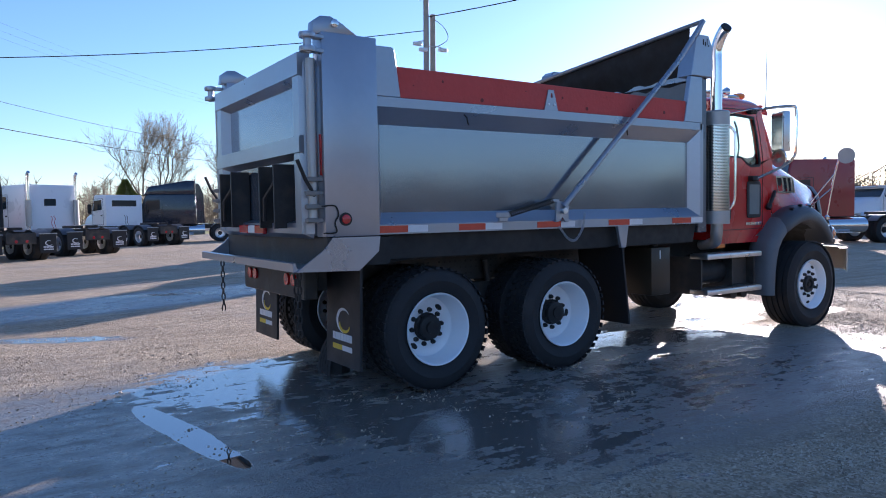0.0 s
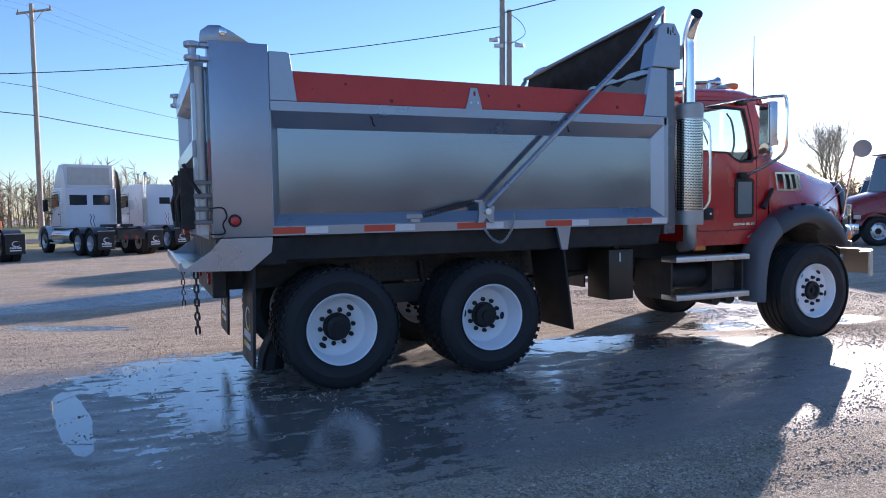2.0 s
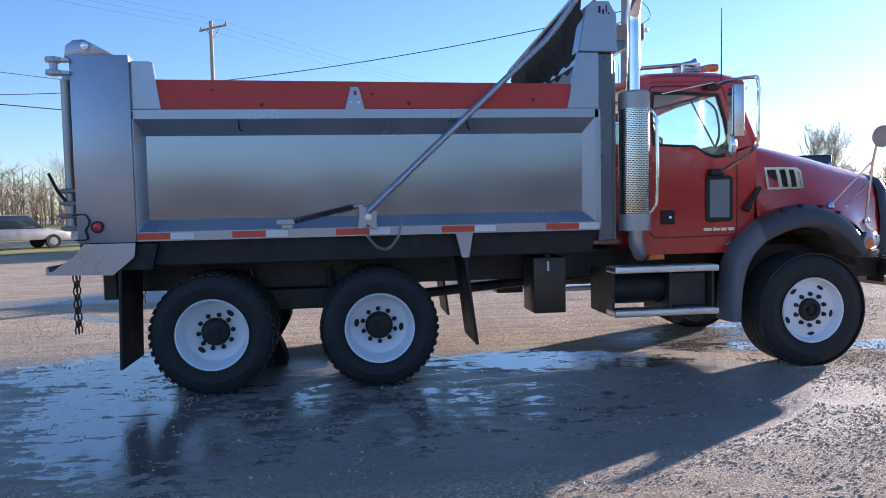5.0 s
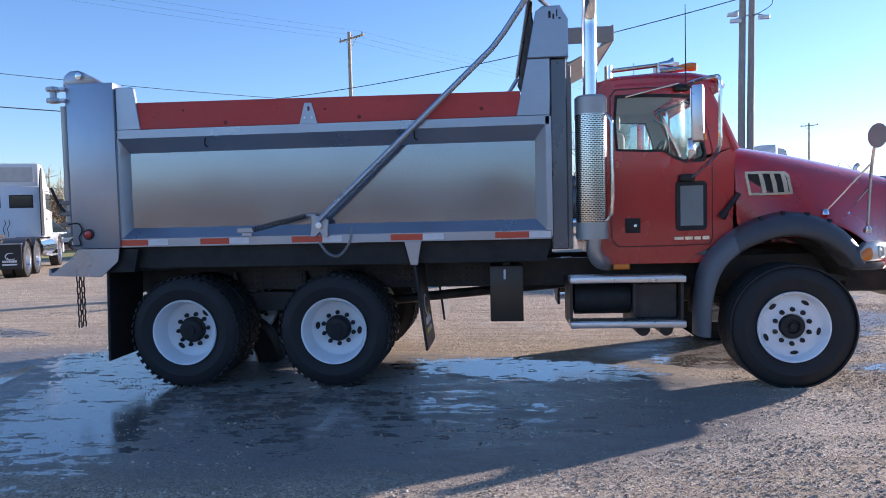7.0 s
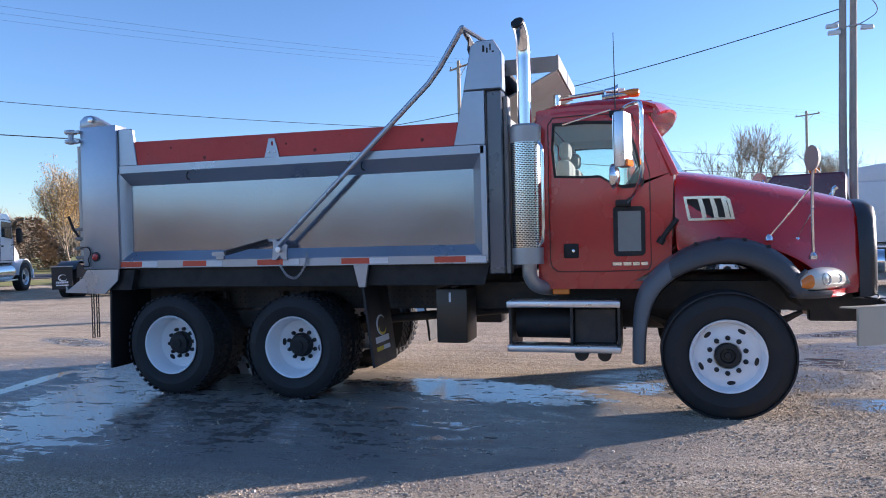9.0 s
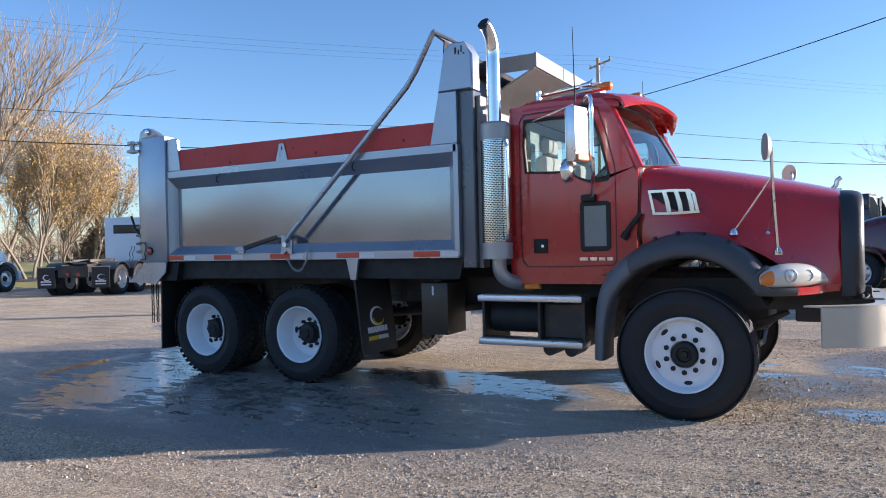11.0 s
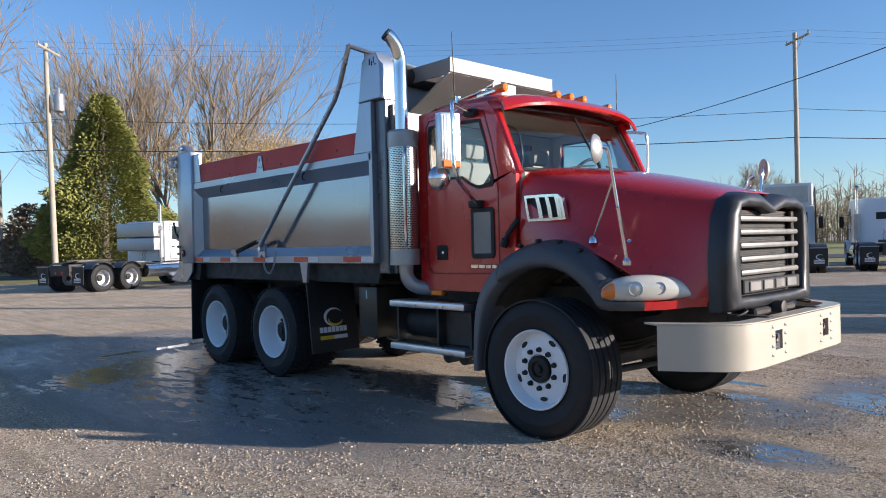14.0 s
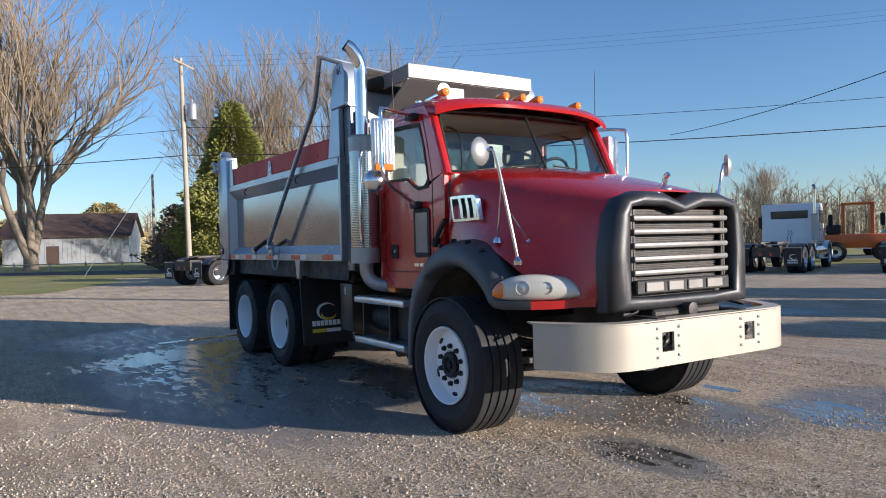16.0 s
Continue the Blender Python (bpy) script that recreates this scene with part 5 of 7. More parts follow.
for s in (-1, 1):
    # side vent
    bm = B()
    VO = [(5.035, 1.838), (5.22, 1.838), (5.37, 1.832), (5.41, 1.80), (5.445, 1.635), (5.25, 1.628), (5.072, 1.63), (5.053, 1.73)]
    VI = [(5.06, 1.815), (5.22, 1.816), (5.36, 1.812), (5.385, 1.79), (5.415, 1.655), (5.25, 1.65), (5.092, 1.652), (5.076, 1.73)]
    ringplate(bm, VO, VI, s * 0.96, s * 1.0)
    vent = tp("hood_vent", bm, CHROME, "chrome framed hood side vent with slats")
    vent.matrix_basis = pose(0, 0, 0)
    bm = B()
    prism(bm, VI, s * 0.95, s * 0.968)
    part("vent_mesh", bm, BLACK, vent)
    for x in (5.15, 5.245, 5.335):
        bm = B()
        prism(bm, [(x, 1.815), (x + 0.034, 1.815), (x + 0.058, 1.74), (x + 0.072, 1.652), (x + 0.035, 1.652), (x + 0.022, 1.73)], s * 0.965, s * 0.998)
        part("vent_slat", bm, CHROME, vent)
    # fender arch
    OUT = [(4.585, 0.43), (4.59, 0.75), (4.62, 1.0), (4.70, 1.14), (4.82, 1.27), (5.03, 1.42), (5.34, 1.505), (5.6, 1.46), (5.80, 1.345), (5.93, 1.2), (5.985, 1.08), (5.985, 1.0)]
    INN = [(4.70, 0.43), (4.71, 0.70), (4.75, 0.88), (4.80, 0.99), (4.87, 1.08), (5.05, 1.205), (5.34, 1.285), (5.55, 1.24), (5.70, 1.155), (5.79, 1.07), (5.84, 1.01), (5.87, 0.98)]
    fender = None
    for lo, hi, out, mt, nm in ((4, 12, 0.0, PLASTIC, "fender"), (0, 6, -0.018, FENDG, "fender_leg")):
        bm = B()
        secs = []
        ring = list(zip(OUT, INN))[lo:hi]
        if not lo:
            ring = [((4.585, 0.42), (4.70, 0.42)), ((4.585, 0.423), (4.70, 0.423))] + ring
        for (ox, oz), (ix, iz) in ring:
            cx, cz = ix * 0.82 + ox * 0.18, iz * 0.82 + oz * 0.18
            secs.append([(ox, s * 0.93, oz), (ox, s * (1.10 + out), oz), (ox * 0.9 + ix * 0.1, s * (1.19 + out), oz * 0.9 + iz * 0.1), (ox * 0.55 + ix * 0.45, s * (1.235 + out), oz * 0.55 + iz * 0.45), (cx, s * (1.24 + out), cz), (ix, s * (1.225 + out), iz), (ix, s * 0.85, iz), (ox * 0.5 + ix * 0.5, s * 0.85, oz * 0.5 + iz * 0.5), (ox, s * 0.93, oz)])
        loft(bm, secs)
        bmesh.ops.remove_doubles(bm, verts=bm.verts, dist=0.0005)
        bmesh.ops.holes_fill(bm, edges=bm.edges)
        ob = tp(nm, bm, mt, "black plastic front fender arch" if lo else "grey plastic lower fender leg", 60)
        sub = ob.modifiers.new("smooth", "SUBSURF")
        sub.levels = sub.render_levels = 2
        fender = fender or ob
    for x, z in ((5.12, 1.445), (5.3, 1.485), (5.5, 1.472), (5.68, 1.41)):
        bm = B()
        lathe(bm, [(0.016, s * 1.13), (0.016, s * 1.175), (0.006, s * 1.177)], (x, 0, z - 0.01), 10)
        part("fender_plug", bm, BLACK, fender)
    # inner wheel well
    bm = B()
    loft(bm, [[(5.345 + 0.68 * math.cos(w), y * s, 0.56 + 0.70 * math.sin(w)) for y in (0.5, 1.1)] for w in [0.5 + (math.pi - 0.5) * i / 14 for i in range(15)]])
    tp("wheel_well", bm, BLACK)
    # headlamp wrapping the corner
    LP = [(5.872, 1.21, 1.10, 1.065), (5.89, 1.218, 1.135, 1.05), (5.95, 1.21, 1.18, 1.042), (6.04, 1.16, 1.212, 1.04), (6.14, 1.075, 1.222, 1.04), (6.23, 0.965, 1.215, 1.042), (6.295, 0.865, 1.19, 1.046), (6.325, 0.812, 1.145, 1.052), (6.332, 0.80, 1.105, 1.06)]
    bm = B()
    loft(bm, [[(x - 0.03, s * (y - 0.04), zt + 0.004), (x, s * y, zt - 0.004), (x + 0.016, s * (y + 0.012), zt * 0.7 + zb * 0.3), (x + 0.02, s * (y + 0.014), zt * 0.3 + zb * 0.7), (x, s * y, zb + 0.004), (x - 0.03, s * (y - 0.04), zb - 0.004)] for x, y, zt, zb in LP])
    hl = tp("headlamp", bm, LAMP, "clear wraparound headlamp with amber corner", 80)
    sub = hl.modifiers.new("smooth", "SUBSURF")
    sub.levels = sub.render_levels = 2
    bm = B()
    loft(bm, [[(x + 0.003, s * (y + 0.003), zt - 0.014), (x + 0.018, s * (y + 0.017), zt * 0.7 + zb * 0.3), (x + 0.021, s * (y + 0.018), zt * 0.3 + zb * 0.7), (x + 0.003, s * (y + 0.003), zb + 0.014)] for x, y, zt, zb in LP[1:3] + [(5.985, 1.197, 1.19, 1.045)]])
    tl = part("turn_lens", bm, AMBER, hl)
    sub = tl.modifiers.new("smooth", "SUBSURF")
    sub.levels = sub.render_levels = 1
    for x, y, k in ((6.105, 1.112, 0.85), (6.215, 0.988, 0.7)):
        bm = B()
        lathe(bm, [(0.062 * k, 0), (0.063 * k, 0.012), (0.055 * k, 0.014), (0.05 * k, 0.006), (0.03 * k, 0.010), (0.004, 0.014)], n=24, axis="x")
        o = part("lamp_reflector", bm, REFL, hl)
        o.matrix_basis = pose(x, s * (y + 0.006), 1.13, 0, 0, -48 * -s if s > 0 else -48)
    bm = B()
    loft(bm, [[(x - 0.05, s * (y - 0.06), zb - 0.004), (x + 0.016, s * (y + 0.016), zb - 0.002), (x + 0.018, s * (y + 0.016), zb - 0.03), (x + 0.006, s * (y + 0.006), zb - 0.062), (x - 0.05, s * (y - 0.06), zb - 0.066)] for x, y, zt, zb in LP[:5]])
    thick(bm, 0.01)
    tp("headlamp_trim", bm, PLASTIC, "", 70)
    # rounded rim behind the amber corner, running up from the trim
    bm = B()
    tube(bm, curve_pts([(5.93, s * 1.195, 1.03), (5.86, s * 1.21, 1.05), (5.862, s * 1.212, 1.115), (5.90, s * 1.205, 1.165), (5.95, s * 1.17, 1.20)]), 0.018, 8)
    tp("headlamp_rim", bm, PLASTIC, "", 80)
    bm = B()
    loft(bm, [[(x - 0.05, s * (y - 0.05), zb - 0.004), (x + 0.012, s * (y + 0.010), zb - 0.002), (x + 0.008, s * (y + 0.008), zb - 0.06), (x - 0.05, s * (y - 0.06), zb - 0.064)] for x, y, zt, zb in LP[4:8] + [(6.42, 0.735, 1.1, 1.055)]])
    thick(bm, 0.01)
    tp("lower_valance", bm, RED, "", 60)
    # hood mirror on its tripod
    bm = B()
    tube(bm, curve_pts([(6.02, s * 1.085, 1.33), (6.0, s * 1.18, 1.8), (6.0, s * 1.25, 2.06), (5.995, s * 1.29, 2.095), (5.985, s * 1.33, 2.09)]), 0.012, 8)
    hm = tp("hood_mirror", bm, CHROME, "round hood mirror on thin chrome legs")
    for end in ((5.70, s * 1.02, 1.47), (5.93, s * 0.90, 1.45)):
        bm = B()
        tube(bm, [(6.0, s * 1.20, 1.88) if end[0] < 5.8 else (6.01, s * 1.17, 1.70), end], 0.008, 6)
        part("mirror_leg", bm, CHROME, hm)
        bm = B()
        lathe(bm, [(0.035, end[2] - 0.02), (0.03, end[2] + 0.01), (0.012, end[2] + 0.03)], (end[0], end[1], 0), 12, "z")
        part("leg_foot", bm, CHROME, hm)
    bm = B()
    lathe(bm, [(0.035, 1.29), (0.035, 1.32), (0.012, 1.35)], (6.02, s * 1.085, 0), 12, "z")
    part("leg_foot", bm, CHROME, hm)
    bm = B()
    lathe(bm, [(0.008, 0.035), (0.05, 0.028), (0.085, 0.012), (0.10, -0.008), (0.098, -0.014), (0.004, -0.012)], n=28, axis="x")
    o = part("mirror_disc", bm, STAIN, hm, "round bright mirror head")
    o.matrix_basis = pose(5.975, s * 1.35, 2.085, 0, 0, 46 if s > 0 else 18)

SHELL = surface("black_grille_moulding", (0.03, 0.031, 0.034), 0.38, 0, 0, 0.12, 6, 0.1, 220)
# grille: black surround, bars, badge plate
bm = B()
GO = [(-0.74, 0.955), (-0.3, 0.945), (0.3, 0.945), (0.74, 0.955), (0.745, 1.35), (0.69, 1.62), (0.60, 1.735), (0.42, 1.79), (0.2, 1.79), (0.0, 1.715), (-0.2, 1.79), (-0.42, 1.79), (-0.60, 1.735), (-0.69, 1.62), (-0.745, 1.35)]
GI = [(-0.555, 1.05), (-0.3, 1.045), (0.3, 1.045), (0.555, 1.05), (0.56, 1.35), (0.55, 1.62), (0.535, 1.672), (0.42, 1.685), (0.2, 1.68), (0.0, 1.635), (-0.2, 1.68), (-0.42, 1.685), (-0.535, 1.672), (-0.55, 1.62), (-0.56, 1.35)]
GSTEPS = ((6.44, -0.01), (6.475, -0.01), (6.52, 0.02), (6.555, 0.10), (6.58, 0.22), (6.595, 0.40), (6.60, 0.62), (6.597, 0.85), (6.585, 0.96), (6.56, 1.0), (6.50, 1.0))
rows = [[(x, a + (c - a) * f, b_ + (d - b_) * f) for (a, b_), (c, d) in zip(GO, GI)] for x, f in GSTEPS]
loft(bm, [r + [r[0]] for r in rows])
bmesh.ops.remove_doubles(bm, verts=bm.verts, dist=0.0005)
gr = tp("grille_surround", bm, SHELL, "black moulded grille surround with a notched top", 75)
bm = B()
box(bm, 6.46, 6.49, -0.57, 0.57, 1.03, 1.66)
tp("radiator_screen", bm, BLACK, "dark radiator mesh")
bm = B()
for i in range(40):
    z = 1.15 + i * 0.0128
    box(bm, 6.488, 6.498, -0.52, 0.52, z, z + 0.006)
tagged(tp("radiator_fin", bm, STEEL, "fine horizontal radiator fins"), kind="stuff")
for z in (1.215, 1.31, 1.405, 1.50, 1.595):
    bm = B()
    box(bm, 6.535, 6.575, -0.51, 0.51, z - 0.021, z + 0.021, 0.016, 2)
    tp("grille_bar", bm, DULL, "dull aluminium grille bar")
for y in (-0.50, -0.475, 0.475, 0.50):
    bm = B()
    box(bm, 6.51, 6.54, y - 0.012, y + 0.012, 1.15, 1.66, 0.005)
    tp("grille_post", bm, STEEL)
bm = B()
box(bm, 6.545, 6.58, -0.50, 0.50, 1.068, 1.165, 0.008)
plate = tp("badge_plate", bm, BLACK)
for y0, y1 in ((-0.42, -0.24), (-0.19, -0.03), (0.02, 0.18), (0.23, 0.41)):
    bm = B()
    box(bm, 6.578, 6.592, y0, y1, 1.082, 1.152, 0.006)
    part("badge_block", bm, DULL, plate, "plain metal badge block")
# bonnet ornament, plain
bm = B()
box(bm, 6.36, 6.46, -0.025, 0.025, 1.80, 1.83, 0.008)
tube(bm, curve_pts([(6.38, 0, 1.83), (6.41, 0, 1.86), (6.42, 0, 1.90), (6.45, 0, 1.925)]), 0.02, 8)
tp("bonnet_ornament", bm, CHROME, "small chrome bonnet ornament")

# bumper
BP = [(6.31, -1.205), (6.50, -1.10), (6.66, -0.99), (6.74, -0.90), (6.775, -0.80), (6.785, -0.66)]
full = BP + [(6.785, y) for y in (-0.50, -0.38, 0.38, 0.50)] + [(x, -y) for x, y in BP[::-1]]
zs = [0.605, 0.70, 0.83, 0.905]
bm = B()
grid = [[bm.verts.new((x, y, z)) for z in zs] for x, y in full]
for i in range(len(full) - 1):
    for j in range(3):
        tow = j == 1 and full[i][0] > 6.78 and round(abs(full[i][1] + full[i + 1][1]) / 2, 2) == 0.44
        if not tow:
            bm.faces.new((grid[i][j], grid[i + 1][j], grid[i + 1][j + 1], grid[i][j + 1]))
thick(bm, 0.018)
bumper = tp("bumper", bm, CREAM, "cream painted steel bumper with swept-back ends", 40)
bm = B()
secs = [[(x, y, 0.912), (x - 0.12, y * 0.96, 0.912)] for x, y in full]
loft(bm, secs)
thick(bm, 0.012)
part("bumper_top", bm, CREAM, bumper)
for y in (-0.44, 0.44):
    bm = B()
    box(bm, 6.62, 6.66, y - 0.1, y + 0.1, 0.66, 0.87)
    part("tow_pocket", bm, BLACK, bumper)
    bm = B()
    tube(bm, curve_pts([(6.66, y - 0.03, 0.74), (6.75, y - 0.02, 0.74), (6.765, y, 0.765), (6.75, y + 0.02, 0.79), (6.66, y + 0.03, 0.79)]), 0.014, 6)
    part("tow_hook", bm, STEEL, bumper)
    for dy in (-0.105, 0.105):
        for z in (0.67, 0.73, 0.80, 0.86):
            bm = B()
            lathe(bm, [(0.011, 6.784), (0.011, 6.793), (0.005, 6.797)], (0, y + dy, z), 8, "x")
            part("bumper_bolt", bm, ALU, bumper)
for s in (-1, 1):
    bm = B()
    box(bm, 6.1, 6.74, s * 0.44 - 0.05, s * 0.44 + 0.05, 0.72, 0.92, 0.01)
    tp("bumper_bracket", bm, STEEL)
    bm = B()
    tube(bm, curve_pts([(6.44, s * 0.62, 0.96), (6.58, s * 0.66, 0.93), (6.62, s * 0.55, 0.96), (6.5, s * 0.45, 0.97)]), 0.008, 6)
    tp("loose_cable", bm, CABLE)
bm = B()
box(bm, 6.45, 6.60, -0.36, 0.36, 0.90, 0.955, 0.015)
lathe(bm, [(0.05, 6.58), (0.05, 6.66), (0.03, 6.665)], (0, -0.02, 0.945), 14, "x")
tp("radiator_support", bm, STEEL, "greasy black radiator support with hitch")
bm = B()
tube(bm, [(5.75, -0.85, 0.5), (5.8, 0, 0.48), (5.75, 0.85, 0.5)], 0.03, 8)
tp("tie_rod", bm, STEEL)

# ---- parked tractors ----
DGLASS = surface("dark_cab_glass", (0.03, 0.04, 0.045), 0.06, 0, 0.5, 0.1, 2)
WB = wheel(False, ALU, 0.51, 0.27, lug=False, name="wheel")
WBF = wheel(True, ALU, 0.51, 0.28, lug=False, name="wheel")


def tractor(label, paint, m, roof=2.72, sleeper=0.0, fairing=0.0, panes="wide", stacks=1, rack=False, group="parked tractors", rear_mark=True, hose=None):
    """A parked road tractor: x forward, tandem at x = 0 and 1.3, rear end at x = -0.85."""
    t = thing("semi_truck", label, "truck", group, m=m)

    def p(name, bm, mt, lab="", par=None, smooth=35):
        return part(name, bm, mt, par or t, lab, smooth)

    cb = 3.15 - sleeper * 0.35
    cf = cb + 1.45 + sleeper
    fx = cf + 0.75
    for s in (-1, 1):
        bm = B()
        box(bm, -0.85, fx + 0.8, s * 0.43 - 0.04, s * 0.43 + 0.04, 0.78, 1.04)
        p("frame_rail", bm, STEEL)
        for x in (0, 1.3):
            for y, w in ((1.06, WB), (0.74, WB)):
                o = again(w, t, (flip if s > 0 else pose)(x, s * y, 0.505))
            bm = B()
            loft(bm, [[(x + 0.62 * math.cos(w), s * 0.66, 0.53 + 0.58 * math.sin(w)), (x + 0.62 * math.cos(w), s * 1.22, 0.53 + 0.58 * math.sin(w))] for w in [radians(35 + 11 * i) for i in range(11)]])
            thick(bm, 0.015)
            p("tandem_fender", bm, PLASTIC)
        again(WBF, t, (flip if s > 0 else pose)(fx, s * 1.0, 0.505))
        bm = B()
        box(bm, -0.86, -0.84, s * 0.92 - 0.30, s * 0.92 + 0.30, 0.28, 0.95, 0.006)
        fl = p("mudflap", bm, FLAP, "black mudflap with a white printed mark")
        if rear_mark:
            emblem(fl, pose(-0.866, s * 0.92, 0.52, 0, 0, 180), 0.40, MARKW)
        bm = B()
        box(bm, -0.88, -0.84, s * 0.92 - 0.32, s * 0.92 + 0.32, 0.95, 0.985, 0.004)
        p("flap_hanger", bm, STAIN)
        bm = B()
        lathe(bm, [(0.055, -0.86), (0.055, -0.885), (0.03, -0.89)], (0, s * 0.18, 0.72), 14, "x")
        p("tail_lamp", bm, REDLENS)
        bm = B()
        tube(bm, [(2.15, s * 0.92, 0.72), (2.2, s * 0.92, 0.72), (cb + 1.1, s * 0.92, 0.72), (cb + 1.15, s * 0.92, 0.72)], 0.29, 22)
        p("fuel_tank", bm, CHROME, "bright cylindrical fuel tank")
        bm = B()
        box(bm, cb + 0.2, cb + 1.3, s * 1.08 - 0.14, s * 1.08 + 0.14, 0.42, 0.47, 0.008)
        p("cab_step", bm, ALU)
        # front fender
        bm = B()
        loft(bm, [[(fx + 0.66 * math.cos(w), s * y, 0.54 + 0.62 * math.sin(w)) for y in (0.72, 1.16)] for w in [radians(15 + 10 * i) for i in range(17)]])
        thick(bm, 0.03)
        p("fender", bm, paint)
        bm = B()
        box(bm, fx + 0.55, fx + 0.66, s * 0.86 - 0.16, s * 0.86 + 0.16, 0.92, 1.08, 0.03, 2)
        p("headlamp", bm, LAMP)
        bm = B()
        box(bm, cf - 0.42, cf - 0.30, s * 1.38 - 0.09, s * 1.38 + 0.09, 1.75, 2.25, 0.03, 2)
        mr = p("mirror", bm, BLACK)
        bm = B()
        tube(bm, [(cf - 0.3, s * 1.08, 2.3), (cf - 0.34, s * 1.38, 2.28), (cf - 0.34, s * 1.38, 1.72), (cf - 0.3, s * 1.08, 1.66)], 0.014, 6)
        p("mirror_arm", bm, BLACK)
        # side glass
        bm = B()
        prism(bm, [(cf - 1.08, 1.95), (cf - 0.2, 1.88), (cf - 0.32, 2.45), (cf - 1.06, 2.48)], s * 1.085, s * 1.098)
        p("side_window", bm, DGLASS)
        bm = B()
        ringplate(bm, [(cf - 1.2, 1.12), (cf - 0.12, 1.12), (cf - 0.1, 1.85), (cf - 0.28, 2.54), (cf - 1.2, 2.56)], [(cf - 1.18, 1.14), (cf - 0.14, 1.14), (cf - 0.12, 1.84), (cf - 0.29, 2.52), (cf - 1.18, 2.54)], s * 1.088, s * 1.094)
        p("door_seam", bm, BLACK)
        bm = B()
        box(bm, cf - 1.1, cf - 0.95, s * 1.09 - 0.012, s * 1.09 + 0.012, 1.6, 1.66, 0.005)
        p("door_handle", bm, BLACK)
        if stacks > (0 if s < 0 else 1):
            bm = B()
            tube(bm, curve_pts([(cb - 0.15, s * 1.0, 0.95), (cb - 0.15, s * 1.0, 2.0), (cb - 0.15, s * 1.0, 3.2), (cb - 0.2, s * 1.0, 3.38), (cb - 0.28, s * 1.0, 3.45)]), 0.065, 14)
            st = p("exhaust_pipe", bm, CHROME, "chrome exhaust stack")
            bm = B()
            tube(bm, [(cb - 0.15, s * 1.0, 1.2), (cb - 0.15, s * 1.0, 2.3)], 0.12, 18)
            p("heat_shield", bm, STAIN)
    bm = B()
    box(bm, -0.88, -0.80, -0.5, 0.5, 0.62, 1.0, 0.01)
    p("rear_crossmember", bm, STEEL)
    bm = B()
    prism(bm, [(0.0, -0.45), (0.35, -0.48), (1.05, -0.42), (1.05, 0.42), (0.35, 0.48), (0.0, 0.45), (-0.35, 0.30), (-0.1, 0.1), (0.25, 0.06), (0.25, -0.06), (-0.1, -0.1), (-0.35, -0.30)], 1.1, 1.2, "z", 0.01)
    p("fifth_wheel", bm, STEEL, "greasy fifth wheel plate")
    bm = B()
    box(bm, 1.9, cb - 0.1, -0.42, 0.42, 1.03, 1.06)
    p("deck_plate", bm, ALU)
    # cab
    bm = B()
    prism(bm, [(cb, 1.05), (cf - 0.02, 1.05), (cf, 1.85), (cf - 0.30, roof - 0.12), (cf - 0.42, roof), (cb + 0.05, roof), (cb, roof - 0.06)], -1.085, 1.085, "y", 0.05, 3)
    cab = p("cab", bm, paint, smooth=50)
    bm = B()
    prism(bm, [(cf - 0.005, 1.9), (cf + 0.012, 1.9), (cf - 0.27, roof - 0.16), (cf - 0.29, roof - 0.16)], -0.98, 0.98)
    p("windscreen", bm, DGLASS)
    bm = B()
    box(bm, cf - 0.35, cf - 0.05, -0.95, 0.95, roof - 0.06, roof - 0.02, 0.01)
    p("visor", bm, paint)
    for (y0, y1, z0, z1) in {"wide": ((-0.72, 0.72, 2.12, 2.45),), "two": ((-0.80, -0.12, 2.0, 2.42), (0.12, 0.80, 2.0, 2.42)), "small": ((-0.22, 0.28, 2.05, 2.35),), "none": ()}[panes]:
        bm = B()
        box(bm, cb - 0.012, cb + 0.004, y0, y1, z0, z1, 0.005)
        w = p("rear_window", bm, BLACK)
        bm = B()
        box(bm, cb - 0.017, cb - 0.011, y0 + 0.03, y1 - 0.03, z0 + 0.03, z1 - 0.03)
        part("pane", bm, DGLASS, w)
    if fairing:
        bm = B()
        prism(bm, [(cb + 0.02, roof - 0.02), (cf - 0.25, roof - 0.02), (cf - 0.5, roof + fairing * 0.55), (cb + 0.5, roof + fairing), (cb + 0.02, roof + fairing)], -1.02, 1.02, "y", 0.09, 3)
        p("roof_fairing", bm, paint, smooth=50)
        bm = B()
        box(bm, cb - 0.006, cb + 0.01, -0.84, 0.84, roof + 0.12, roof + fairing - 0.12, 0.004)
        p("fairing_back", bm, surface("cream_grp", (0.55, 0.53, 0.48), 0.5))
        for s in (-1, 1):
            bm = B()
            prism(bm, [(cb - 0.45, 1.1), (cb, 1.1), (cb, roof + fairing * 0.8), (cb - 0.2, roof + fairing * 0.7), (cb - 0.42, roof)], s * 1.06, s * 1.09)
            p("side_extender", bm, BLACK if s < 0 else paint)
    if rack:
        for z0, z1 in ((1.5, 2.0), (2.05, 2.62)):
            bm = B()
            box(bm, cb - 0.55, cb - 0.03, -1.05, 1.05, z0, z1, 0.03, 2)
            p("headache_rack_box", bm, GALV, "grey metal rack box behind the cab")
        bm = B()
        for i in range(5):
            box(bm, cb - 0.34 + i * 0.05, cb - 0.32 + i * 0.05, -1.06, -1.04, 2.18, 2.5)
        p("rack_vent", bm, BLACK)
    # hood, grille, bumper
    bm = B()
    secs = []
